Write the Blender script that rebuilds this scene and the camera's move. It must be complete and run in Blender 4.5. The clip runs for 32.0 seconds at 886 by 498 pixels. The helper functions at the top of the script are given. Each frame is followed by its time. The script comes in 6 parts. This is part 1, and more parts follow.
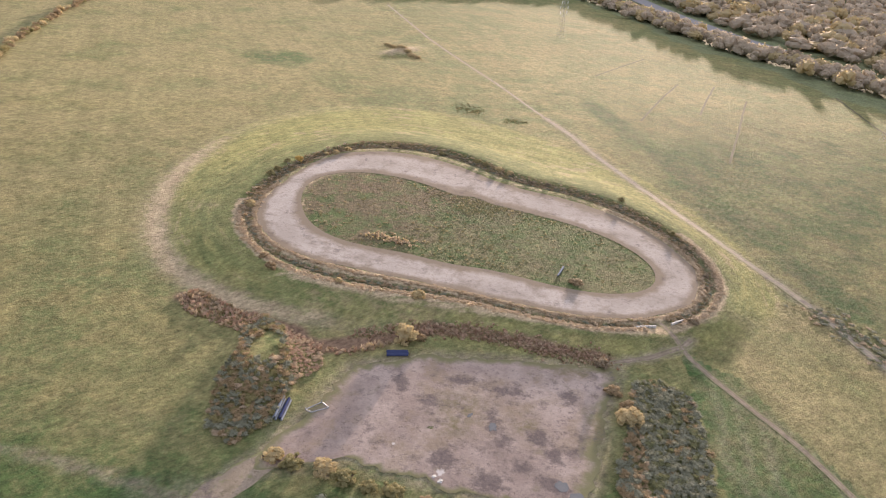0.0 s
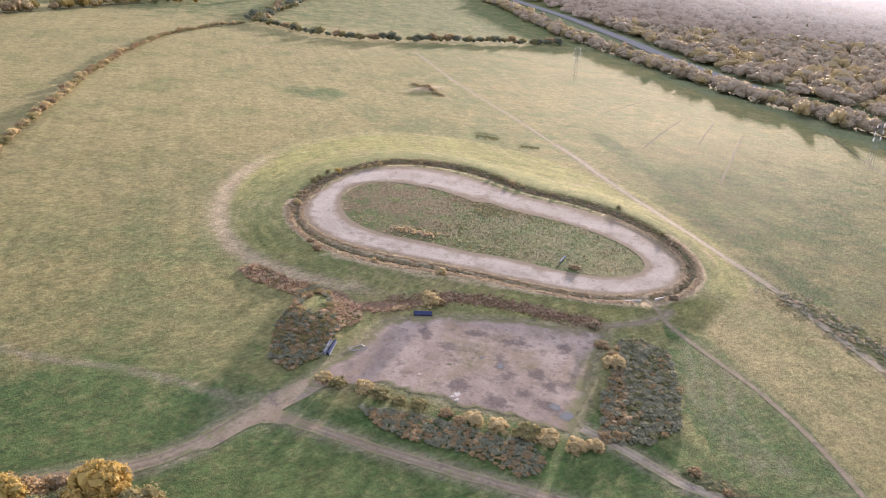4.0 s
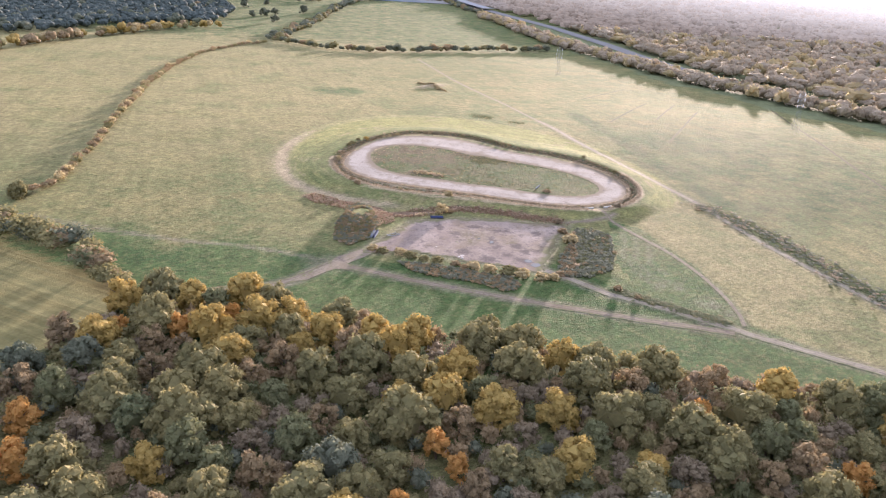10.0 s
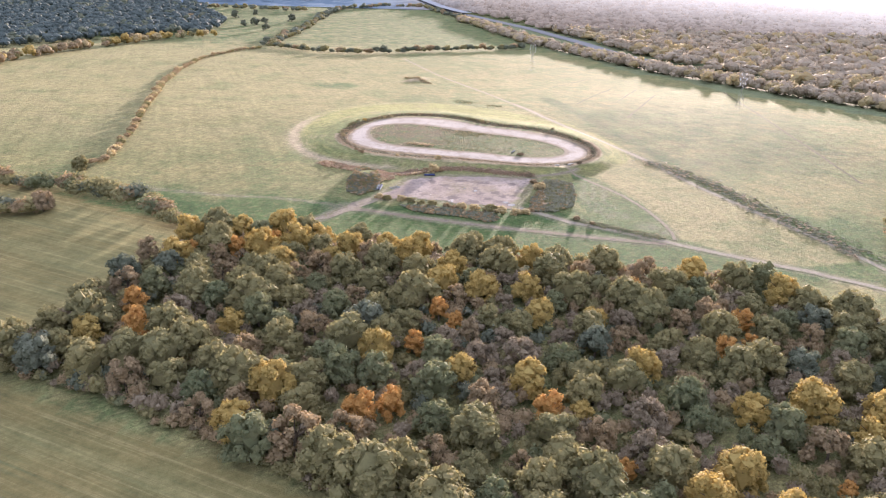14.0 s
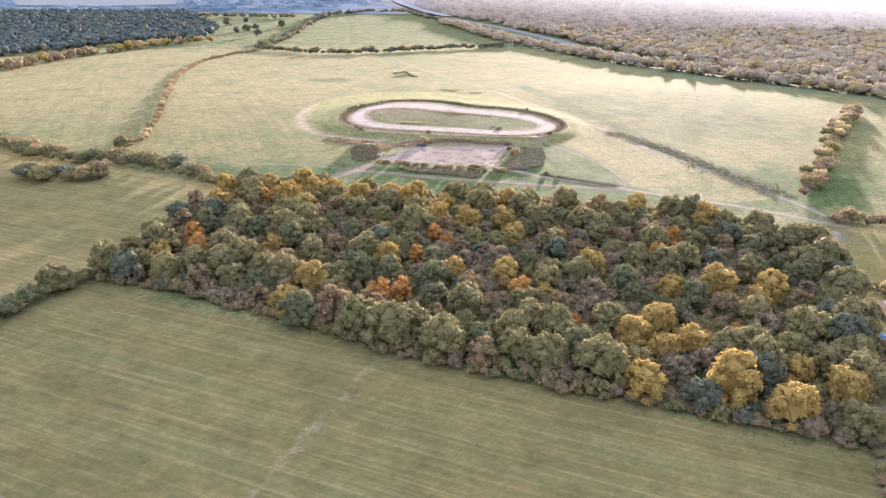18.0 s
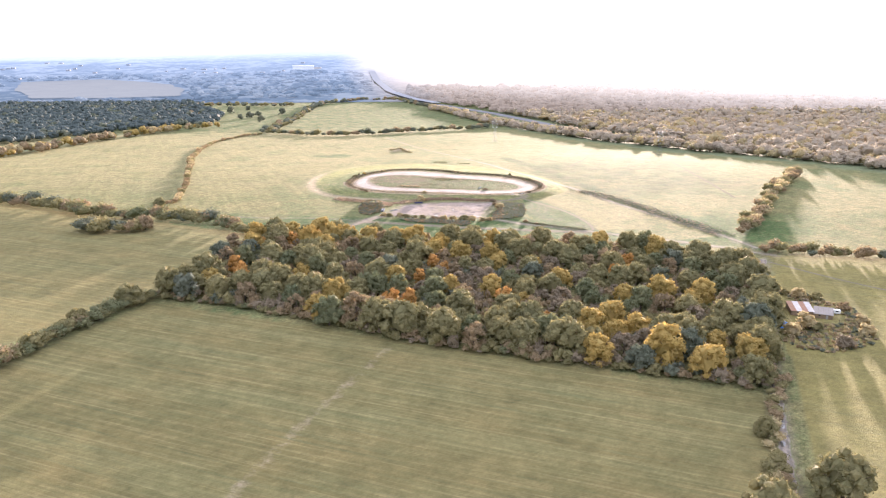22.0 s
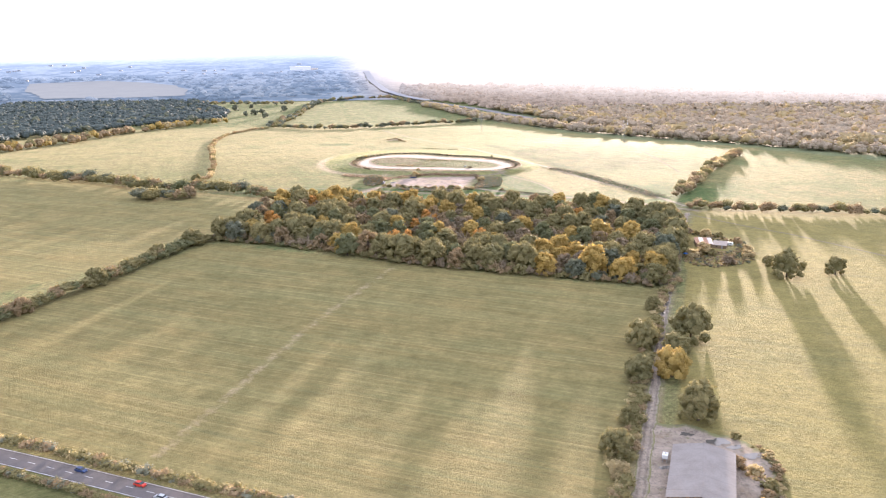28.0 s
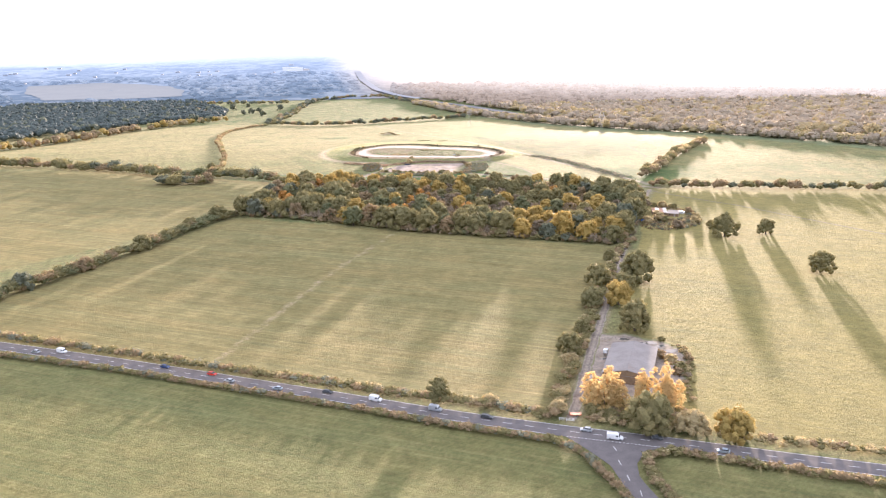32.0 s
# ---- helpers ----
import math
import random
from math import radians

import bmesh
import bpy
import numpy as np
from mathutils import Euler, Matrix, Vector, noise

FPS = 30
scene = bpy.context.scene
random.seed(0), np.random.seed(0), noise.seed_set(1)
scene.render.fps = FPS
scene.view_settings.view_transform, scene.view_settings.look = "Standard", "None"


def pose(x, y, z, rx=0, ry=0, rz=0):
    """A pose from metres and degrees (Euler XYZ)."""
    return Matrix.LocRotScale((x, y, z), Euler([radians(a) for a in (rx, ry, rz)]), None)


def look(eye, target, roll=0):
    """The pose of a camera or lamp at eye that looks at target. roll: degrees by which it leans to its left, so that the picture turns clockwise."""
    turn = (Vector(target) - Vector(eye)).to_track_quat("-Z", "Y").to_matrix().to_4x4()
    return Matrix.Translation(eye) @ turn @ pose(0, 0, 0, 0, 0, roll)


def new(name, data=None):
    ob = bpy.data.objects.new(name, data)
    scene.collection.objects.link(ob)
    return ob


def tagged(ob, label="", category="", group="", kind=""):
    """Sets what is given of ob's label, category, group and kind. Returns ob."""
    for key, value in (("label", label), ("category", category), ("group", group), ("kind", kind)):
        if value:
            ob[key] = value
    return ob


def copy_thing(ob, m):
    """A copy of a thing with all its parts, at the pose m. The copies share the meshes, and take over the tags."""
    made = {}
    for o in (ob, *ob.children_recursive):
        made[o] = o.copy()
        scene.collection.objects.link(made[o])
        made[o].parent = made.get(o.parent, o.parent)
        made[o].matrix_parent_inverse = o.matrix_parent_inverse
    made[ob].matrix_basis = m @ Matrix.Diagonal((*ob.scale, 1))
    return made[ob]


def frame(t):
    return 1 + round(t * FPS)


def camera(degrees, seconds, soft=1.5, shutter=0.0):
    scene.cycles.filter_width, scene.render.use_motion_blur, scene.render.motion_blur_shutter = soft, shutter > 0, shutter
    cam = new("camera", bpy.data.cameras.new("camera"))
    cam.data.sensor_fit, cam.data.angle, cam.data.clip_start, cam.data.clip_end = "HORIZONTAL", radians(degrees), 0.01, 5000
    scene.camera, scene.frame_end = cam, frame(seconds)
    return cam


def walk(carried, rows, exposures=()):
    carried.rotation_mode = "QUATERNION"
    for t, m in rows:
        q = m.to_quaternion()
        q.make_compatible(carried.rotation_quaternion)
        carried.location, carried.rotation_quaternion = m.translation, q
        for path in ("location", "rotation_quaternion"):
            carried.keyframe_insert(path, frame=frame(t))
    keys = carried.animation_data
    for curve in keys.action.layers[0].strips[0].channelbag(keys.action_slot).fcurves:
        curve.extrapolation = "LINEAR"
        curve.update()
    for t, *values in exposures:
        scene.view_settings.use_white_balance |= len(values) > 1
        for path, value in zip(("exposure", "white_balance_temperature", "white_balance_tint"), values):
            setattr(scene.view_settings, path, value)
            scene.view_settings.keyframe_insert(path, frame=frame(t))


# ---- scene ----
EXPOSURES = [(0, 1.46, 5880, 22), (5, 1.6, 5550, 24), (9, 1.74, 5410, 24), (14, 1.96, 5400, 24), (18, 2.06, 5420, 23), (19, 2.1, 5520, 23), (23, 2.22, 5600, 22), (26, 2.24, 5660, 22), (32, 2.26, 5700, 22)]
cam = camera(59.7, 32.0, soft=1.15)
PATH = [
    (0, (3.934, 654.384, 143.772), (4.013, 656.156, 142.849), 5.7),
    (2.5, (4.667, 623.351, 143.523), (4.715, 625.155, 142.661), 5.6),
    (4.5, (4.877, 590.116, 142.474), (4.886, 591.952, 141.681), 5.5),
    (6, (5.138, 559.985, 142.67), (5.143, 561.827, 141.891), 5.1),
    (9, (7.337, 495.054, 142.764), (7.33, 496.904, 142.003), 3.6),
    (11, (6.806, 450.564, 142.096), (6.805, 452.418, 141.347), 2.8),
    (13, (5.354, 405.72, 141.077), (5.371, 407.579, 140.34), 2.0),
    (14.5, (4.668, 373.226, 140.967), (4.699, 375.087, 140.235), 1.4),
    (16.5, (3.261, 330.815, 139.796), (3.305, 332.679, 139.073), 0.7),
    (18, (0.612, 297.223, 138.486), (0.672, 299.089, 137.769), 0.4),
    (19, (-0.88, 275.306, 136.775), (-0.815, 277.238, 136.263), 0.3),
    (21, (-4.304, 230.801, 134.847), (-4.224, 232.734, 134.341), -0.2),
    (23, (-7.5, 188.408, 133.709), (-7.409, 190.341, 133.204), -0.3),
    (25.5, (-7.718, 135.137, 132.379), (-7.624, 137.072, 131.879), -0.4),
    (28, (-9.894, 80.813, 132.587), (-9.791, 82.746, 132.084), -0.6),
    (32, (-16.051, -4.698, 131.397), (-15.925, -2.766, 130.894), -1.1),
]
walk(cam, [(t, look(eye, target, roll)) for t, eye, target, roll in PATH], EXPOSURES)

# ---- sky and sun ----
SUN_TURN, SUN_UP = radians(18.5), radians(4.6)
world = bpy.data.worlds.new("hazy_autumn_sky")
scene.world = world
world.use_nodes = True
wn, wl = world.node_tree.nodes, world.node_tree.links
wn.clear()
sky = wn.new("ShaderNodeTexSky")
sky.sky_type = "NISHITA"
sky.sun_disc = False
sky.sun_elevation, sky.sun_rotation = SUN_UP, SUN_TURN
sky.air_density, sky.dust_density, sky.ozone_density = 1.0, 4.0, 1.0
sky_bg, haze_bg = wn.new("ShaderNodeBackground"), wn.new("ShaderNodeBackground")
sky_bg.inputs["Strength"].default_value = 0.03
haze_bg.inputs["Color"].default_value = (0.97, 0.985, 1.0, 1)
haze_bg.inputs["Strength"].default_value = 0.345
sky_sum, sky_out = wn.new("ShaderNodeAddShader"), wn.new("ShaderNodeOutputWorld")
wl.new(sky.outputs[0], sky_bg.inputs["Color"])
wl.new(sky_bg.outputs[0], sky_sum.inputs[0])
wl.new(haze_bg.outputs[0], sky_sum.inputs[1])
wl.new(sky_sum.outputs[0], sky_out.inputs["Surface"])
sun_data = bpy.data.lights.new("sun", "SUN")
sun_data.energy, sun_data.angle, sun_data.color = 4.8, radians(2.2), (1.0, 0.78, 0.53)
sun = new("sun", sun_data)
sun_way = Vector((math.sin(SUN_TURN) * math.cos(SUN_UP), math.cos(SUN_TURN) * math.cos(SUN_UP), math.sin(SUN_UP)))
sun.matrix_world = look(sun_way * 900 + Vector((0, 700, 0)), (0, 700, 0))

# ---- materials ----
class Mat:
    """A node material with a principled surface and small helpers to wire it."""

    def __init__(self, name, rough=0.9, spec=0.2, metal=0.0):
        self.m = bpy.data.materials.new(name)
        self.m.use_nodes = True
        self.n, self.l = self.m.node_tree.nodes, self.m.node_tree.links
        self.b = self.n["Principled BSDF"]
        self.b.inputs["Roughness"].default_value = rough
        self.b.inputs["Specular IOR Level"].default_value = spec
        self.b.inputs["Metallic"].default_value = metal
        self.geo = self.n.new("ShaderNodeNewGeometry")

    def where(self, turn=0.0, scale=(1, 1, 1)):
        mp = self.n.new("ShaderNodeMapping")
        mp.vector_type = "TEXTURE"
        mp.inputs["Rotation"].default_value = (0, 0, turn)
        mp.inputs["Scale"].default_value = tuple(1 / s for s in scale)
        self.l.new(self.geo.outputs["Position"], mp.inputs["Vector"])
        return mp.outputs[0]

    def noise(self, scale, detail=4, rough=0.6, at=None):
        t = self.n.new("ShaderNodeTexNoise")
        t.inputs["Scale"].default_value, t.inputs["Detail"].default_value, t.inputs["Roughness"].default_value = scale, detail, rough
        self.l.new(at or self.geo.outputs["Position"], t.inputs["Vector"])
        return t.outputs["Fac"]

    def wave(self, scale, at, distort=3.0, detail=2):
        t = self.n.new("ShaderNodeTexWave")
        t.bands_direction = "Y"
        t.inputs["Scale"].default_value, t.inputs["Distortion"].default_value = scale, distort
        t.inputs["Detail"].default_value, t.inputs["Detail Scale"].default_value = detail, 0.6
        self.l.new(at, t.inputs["Vector"])
        return t.outputs["Fac"]

    def attr(self, name):
        t = self.n.new("ShaderNodeAttribute")
        t.attribute_name = name
        return t.outputs["Fac"]

    def ramp(self, fac, lo, hi, a=0.0, b=1.0):
        t = self.n.new("ShaderNodeMapRange")
        for i, v in zip((1, 2, 3, 4), (lo, hi, a, b)):
            t.inputs[i].default_value = v
        self.l.new(fac, t.inputs[0])
        return t.outputs[0]

    def math(self, op, a, b):
        t = self.n.new("ShaderNodeMath")
        t.operation = op
        for i, v in enumerate((a, b)):
            if isinstance(v, (int, float)):
                t.inputs[i].default_value = v
            else:
                self.l.new(v, t.inputs[i])
        return t.outputs[0]

    def mix(self, fac, a, b):
        t = self.n.new("ShaderNodeMix")
        t.data_type = "RGBA"
        for i, v in ((0, fac), (6, a), (7, b)):
            if isinstance(v, tuple):
                t.inputs[i].default_value = (*v, 1)
            elif isinstance(v, (int, float)):
                t.inputs[i].default_value = v
            else:
                self.l.new(v, t.inputs[i])
        return t.outputs[2]

    def grain(self, c, fac):
        """Multiplies a colour by a grey grain."""
        t = self.n.new("ShaderNodeMix")
        t.data_type, t.blend_type = "RGBA", "MULTIPLY"
        t.inputs[0].default_value = 1.0
        self.l.new(c, t.inputs[6])
        self.l.new(fac, t.inputs[7])
        return t.outputs[2]

    def rand(self):
        return self.n.new("ShaderNodeObjectInfo").outputs["Random"]

    def island(self):
        return self.geo.outputs["Random Per Island"]

    def bump(self, fac, strength=0.5, distance=0.1):
        t = self.n.new("ShaderNodeBump")
        t.inputs["Strength"].default_value, t.inputs["Distance"].default_value = strength, distance
        self.l.new(fac, t.inputs["Height"])
        self.l.new(t.outputs[0], self.b.inputs["Normal"])

    def colour(self, c):
        if isinstance(c, tuple):
            self.b.inputs["Base Color"].default_value = (*c, 1)
        else:
            self.l.new(c, self.b.inputs["Base Color"])
        return self.m


def plain(name, a, b, scale=2.0, rough=0.8, spec=0.3, metal=0.0, bump=0.3, depth=0.03):
    """Two tones of one surface, mixed by coarse and fine grain."""
    k = Mat(name, rough, spec, metal)
    big, fine = k.noise(scale, 3), k.noise(scale * 9, 5)
    k.bump(fine, bump, depth)
    return k.colour(k.mix(k.ramp(k.math("ADD", big, fine), 0.75, 1.25), a, b))


def leafy(name, tones, glow=0.38):
    """Leaves: tones vary from tree to tree and from clump to clump; thin leaves let some light through."""
    k = Mat(name, 0.75, 0.15)
    a, b, c = [tuple(v * 1.75 for v in tone) for tone in tones]
    base = k.mix(k.rand(), a, b)
    base = k.mix(k.ramp(k.island(), 0.35, 1.0, 0.0, 0.6), base, c)
    base = k.mix(k.ramp(k.noise(0.9, 3), 0.35, 0.75, 0.0, 0.45), base, tuple(v * 0.62 for v in a))
    k.colour(base)
    tr, mx = k.n.new("ShaderNodeBsdfTranslucent"), k.n.new("ShaderNodeMixShader")
    k.l.new(base, tr.inputs["Color"])
    mx.inputs[0].default_value = glow
    out = k.n["Material Output"]
    k.l.new(k.b.outputs[0], mx.inputs[1])
    k.l.new(tr.outputs[0], mx.inputs[2])
    k.l.new(mx.outputs[0], out.inputs["Surface"])
    return k.m


ROW_TURN = radians(-24.8)   # the way in which the fields were mown


def ground_material():
    k = Mat("rough_autumn_grassland", 0.95, 0.1)
    wide, mid, fine, tuft = k.noise(0.006, 4), k.noise(0.03, 5), k.noise(0.22, 6, 0.75), k.noise(1.1, 5, 0.75)
    clump, speck = k.noise(0.45, 6, 0.8), k.noise(2.2, 4, 0.8)
    dry = k.mix(k.ramp(mid, 0.35, 0.65), (0.27, 0.24, 0.10), (0.19, 0.195, 0.078))
    dry = k.mix(k.ramp(wide, 0.45, 0.62, 0, 0.8), dry, (0.32, 0.27, 0.12))
    dry = k.mix(k.ramp(k.noise(0.085, 7, 0.78), 0.48, 0.58, 0, 0.8), dry, (0.165, 0.175, 0.07))
    dry = k.mix(k.ramp(k.noise(0.014, 6, 0.7), 0.46, 0.60, 0, 0.9), dry, (0.14, 0.17, 0.065))
    dry = k.mix(k.ramp(k.noise(0.04, 7, 0.78), 0.5, 0.6, 0, 0.75), dry, (0.315, 0.265, 0.112))
    dry = k.mix(k.ramp(fine, 0.46, 0.68, 0, 0.85), dry, (0.165, 0.15, 0.07))
    dry = k.mix(k.ramp(clump, 0.5, 0.68, 0, 0.65), dry, (0.335, 0.295, 0.125))
    dry = k.mix(k.ramp(clump, 0.46, 0.3, 0, 0.75), dry, (0.11, 0.125, 0.045))
    dry = k.mix(k.ramp(speck, 0.5, 0.7, 0, 0.75), dry, (0.11, 0.105, 0.045))
    lush = k.mix(k.ramp(mid, 0.3, 0.7), (0.058, 0.108, 0.034), (0.105, 0.145, 0.048))
    lush = k.mix(k.ramp(fine, 0.50, 0.72, 0, 0.6), lush, (0.27, 0.23, 0.11))
    lush = k.mix(k.ramp(tuft, 0.5, 0.75, 0, 0.6), lush, (0.07, 0.10, 0.035))
    lush = k.mix(k.ramp(clump, 0.5, 0.68, 0, 0.42), lush, (0.21, 0.19, 0.08))
    lush = k.mix(k.math("MULTIPLY", k.attr("tired"), k.ramp(k.noise(0.07, 6, 0.75), 0.46, 0.6)), lush, (0.30, 0.23, 0.135))
    scruff = k.mix(k.ramp(tuft, 0.35, 0.65), (0.22, 0.17, 0.10), (0.13, 0.112, 0.06))
    scruffy = k.math("MULTIPLY", k.attr("scruffy"), k.ramp(k.math("ADD", k.noise(0.075, 6, 0.75), k.ramp(clump, 0.3, 0.7, -0.1, 0.1)), 0.45, 0.55))
    lush = k.mix(scruffy, lush, scruff)
    edge = k.ramp(k.noise(0.05, 6, 0.65), 0.3, 0.7, -0.35, 0.35)
    pale = k.mix(k.ramp(fine, 0.35, 0.65), (0.335, 0.275, 0.135), (0.24, 0.215, 0.095))
    dry = k.mix(k.math("MULTIPLY", k.attr("bleached"), k.ramp(k.noise(0.03, 6, 0.7), 0.36, 0.56)), dry, pale)
    base = k.mix(k.ramp(k.math("ADD", k.attr("lush"), edge), 0.3, 0.7), dry, lush)
    # Verge grass, its grey-green paled to stand in for haze.
    base = k.mix(k.ramp(k.math("ADD", k.attr("verge"), edge), 0.35, 0.7, 0, 0.8), base, k.mix(k.ramp(mid, 0.35, 0.65), (0.165, 0.185, 0.10), (0.205, 0.22, 0.11)))
    sweep = k.n.new("ShaderNodeCombineXYZ")
    k.l.new(k.math("MULTIPLY", k.attr("outward"), 0.3), sweep.inputs[0])
    k.l.new(k.math("MULTIPLY", k.attr("around_x"), 7.0), sweep.inputs[1])
    k.l.new(k.math("MULTIPLY", k.attr("around_y"), 7.0), sweep.inputs[2])
    swath = k.noise(1.0, 5, 0.7, sweep.outputs[0])
    sward = k.mix(k.ramp(swath, 0.36, 0.66), (0.23, 0.235, 0.082), (0.36, 0.325, 0.12))
    sward = k.mix(k.ramp(k.math("ADD", swath, k.ramp(k.noise(0.05, 5, 0.7), 0.3, 0.7, -0.2, 0.2)), 0.58, 0.72, 0, 0.75), sward, (0.38, 0.30, 0.18))
    foot = k.ramp(k.math("ADD", k.attr("crest"), k.ramp(swath, 0.3, 0.7, -0.22, 0.22)), 0.12, 0.5, 0.85, 0.0)
    sward = k.mix(foot, sward, k.mix(k.ramp(fine, 0.35, 0.65), (0.125, 0.15, 0.055), (0.185, 0.19, 0.075)))
    sward = k.mix(k.ramp(tuft, 0.5, 0.75, 0, 0.45), sward, (0.12, 0.14, 0.055))
    base = k.mix(k.ramp(k.math("ADD", k.attr("sward"), k.ramp(k.noise(0.09, 5, 0.7), 0.3, 0.7, -0.25, 0.25)), 0.3, 0.7, 0, 0.95), base, sward)
    rows = k.noise(0.55, 4, 0.8, k.where(ROW_TURN, (0.02, 1, 1)))
    bands = k.noise(0.09, 3, 0.6, k.where(ROW_TURN, (0.06, 1, 1)))
    stub = k.mix(k.ramp(mid, 0.35, 0.68), (0.178, 0.153, 0.06), (0.248, 0.194, 0.076))
    stub = k.mix(k.ramp(bands, 0.45, 0.62, 0, 0.35), stub, (0.25, 0.235, 0.10))
    stub = k.mix(k.ramp(rows, 0.53, 0.7, 0, 0.66), stub, (0.37, 0.31, 0.14))
    stub = k.mix(k.ramp(rows, 0.48, 0.32, 0, 0.65), stub, (0.15, 0.153, 0.07))
    stub = k.mix(k.ramp(tuft, 0.5, 0.8, 0, 0.5), stub, (0.14, 0.15, 0.06))
    lines = k.wave(0.08, k.where(ROW_TURN), 1.2, 2)
    lines = k.math("MULTIPLY", k.ramp(lines, 0.55, 0.95), k.ramp(k.noise(0.045, 5, 0.7), 0.36, 0.62))
    stub = k.mix(k.math("MULTIPLY", lines, 0.22), stub, (0.36, 0.30, 0.13))
    # Sunlit gold of the east field, painted into the stubble colour.
    stub = k.mix(k.math("MULTIPLY", k.attr("sun_gold"), k.ramp(k.math("ADD", rows, k.ramp(mid, 0.3, 0.7, -0.15, 0.15)), 0.3, 0.6, 0.25, 0.8)), stub, (0.27, 0.222, 0.072))
    base = k.mix(k.attr("mown"), base, stub)
    earth = k.mix(k.ramp(fine, 0.35, 0.7), (0.33, 0.265, 0.20), (0.23, 0.19, 0.135))
    wear = k.math("MULTIPLY", k.attr("worn"), k.ramp(k.noise(0.35, 5, 0.7), 0.25, 0.6))
    base = k.mix(wear, base, earth)
    bracken = k.mix(k.ramp(tuft, 0.3, 0.7), (0.165, 0.105, 0.07), (0.255, 0.18, 0.115))
    base = k.mix(k.ramp(k.math("ADD", k.attr("rusty"), edge), 0.35, 0.7), base, bracken)
    hay = k.mix(k.ramp(tuft, 0.35, 0.65), (0.50, 0.40, 0.255), (0.32, 0.25, 0.15))
    base = k.mix(k.ramp(k.math("ADD", k.attr("hay"), k.ramp(fine, 0.3, 0.7, -0.3, 0.3)), 0.3, 0.75), base, hay)
    soil = k.mix(k.ramp(fine, 0.35, 0.7), (0.15, 0.12, 0.085), (0.23, 0.185, 0.125))
    base = k.mix(k.attr("ditch"), base, soil)
    rough_grass = k.ramp(k.noise(0.75, 6, 0.85, k.where(radians(35), (0.45, 1, 1))), 0.36, 0.64, -0.36, 0.36)
    rough_grass = k.math("MULTIPLY", rough_grass, k.ramp(k.attr("mown"), 0.0, 1.0, 1.0, 0.35))
    base = k.grain(base, k.math("ADD", rough_grass, 1.0))
    base = k.grain(base, k.ramp(k.noise(0.13, 6, 0.8), 0.34, 0.66, 0.80, 1.2))
    furrow = k.ramp(k.noise(0.16, 5, 0.7, k.where(radians(-72), (0.05, 1, 1))), 0.34, 0.66, 0.9, 1.08)
    base = k.grain(base, k.mix(k.attr("mown"), furrow, (1.0, 1.0, 1.0)))
    base = k.grain(base, k.ramp(k.attr("scruffy"), 0.0, 0.8, 1.0, 0.85))
    # Coarse pasture, multiplied darker: the tussocks' shade on themselves is painted in.
    coarse = k.ramp(k.math("ADD", k.attr("coarse"), k.ramp(k.noise(0.02, 6, 0.7), 0.3, 0.7, -0.5, 0.5)), 0.2, 1.3, 1.04, 0.72)
    base = k.grain(base, k.mix(k.attr("mown"), coarse, (1.0, 1.0, 1.0)))
    tussock = k.ramp(k.noise(0.55, 5, 0.8, k.where(radians(70), (0.6, 1, 1))), 0.35, 0.65, 0.8, 1.08)
    base = k.grain(base, k.mix(k.attr("mown"), tussock, (1.0, 1.0, 1.0)))
    k.bump(k.math("ADD", fine, k.math("ADD", tuft, clump)), 0.9, 0.6)
    return k.colour(base)


M_GROUND = ground_material()


def asphalt_material():
    k = Mat("worn_grey_asphalt", 0.95, 0.05)
    fine, mid = k.noise(6, 5), k.noise(0.25, 4)
    k.bump(fine, 0.3, 0.01)
    return k.colour(k.mix(k.ramp(k.math("ADD", fine, mid), 0.8, 1.2), (0.125, 0.113, 0.108), (0.17, 0.152, 0.145)))


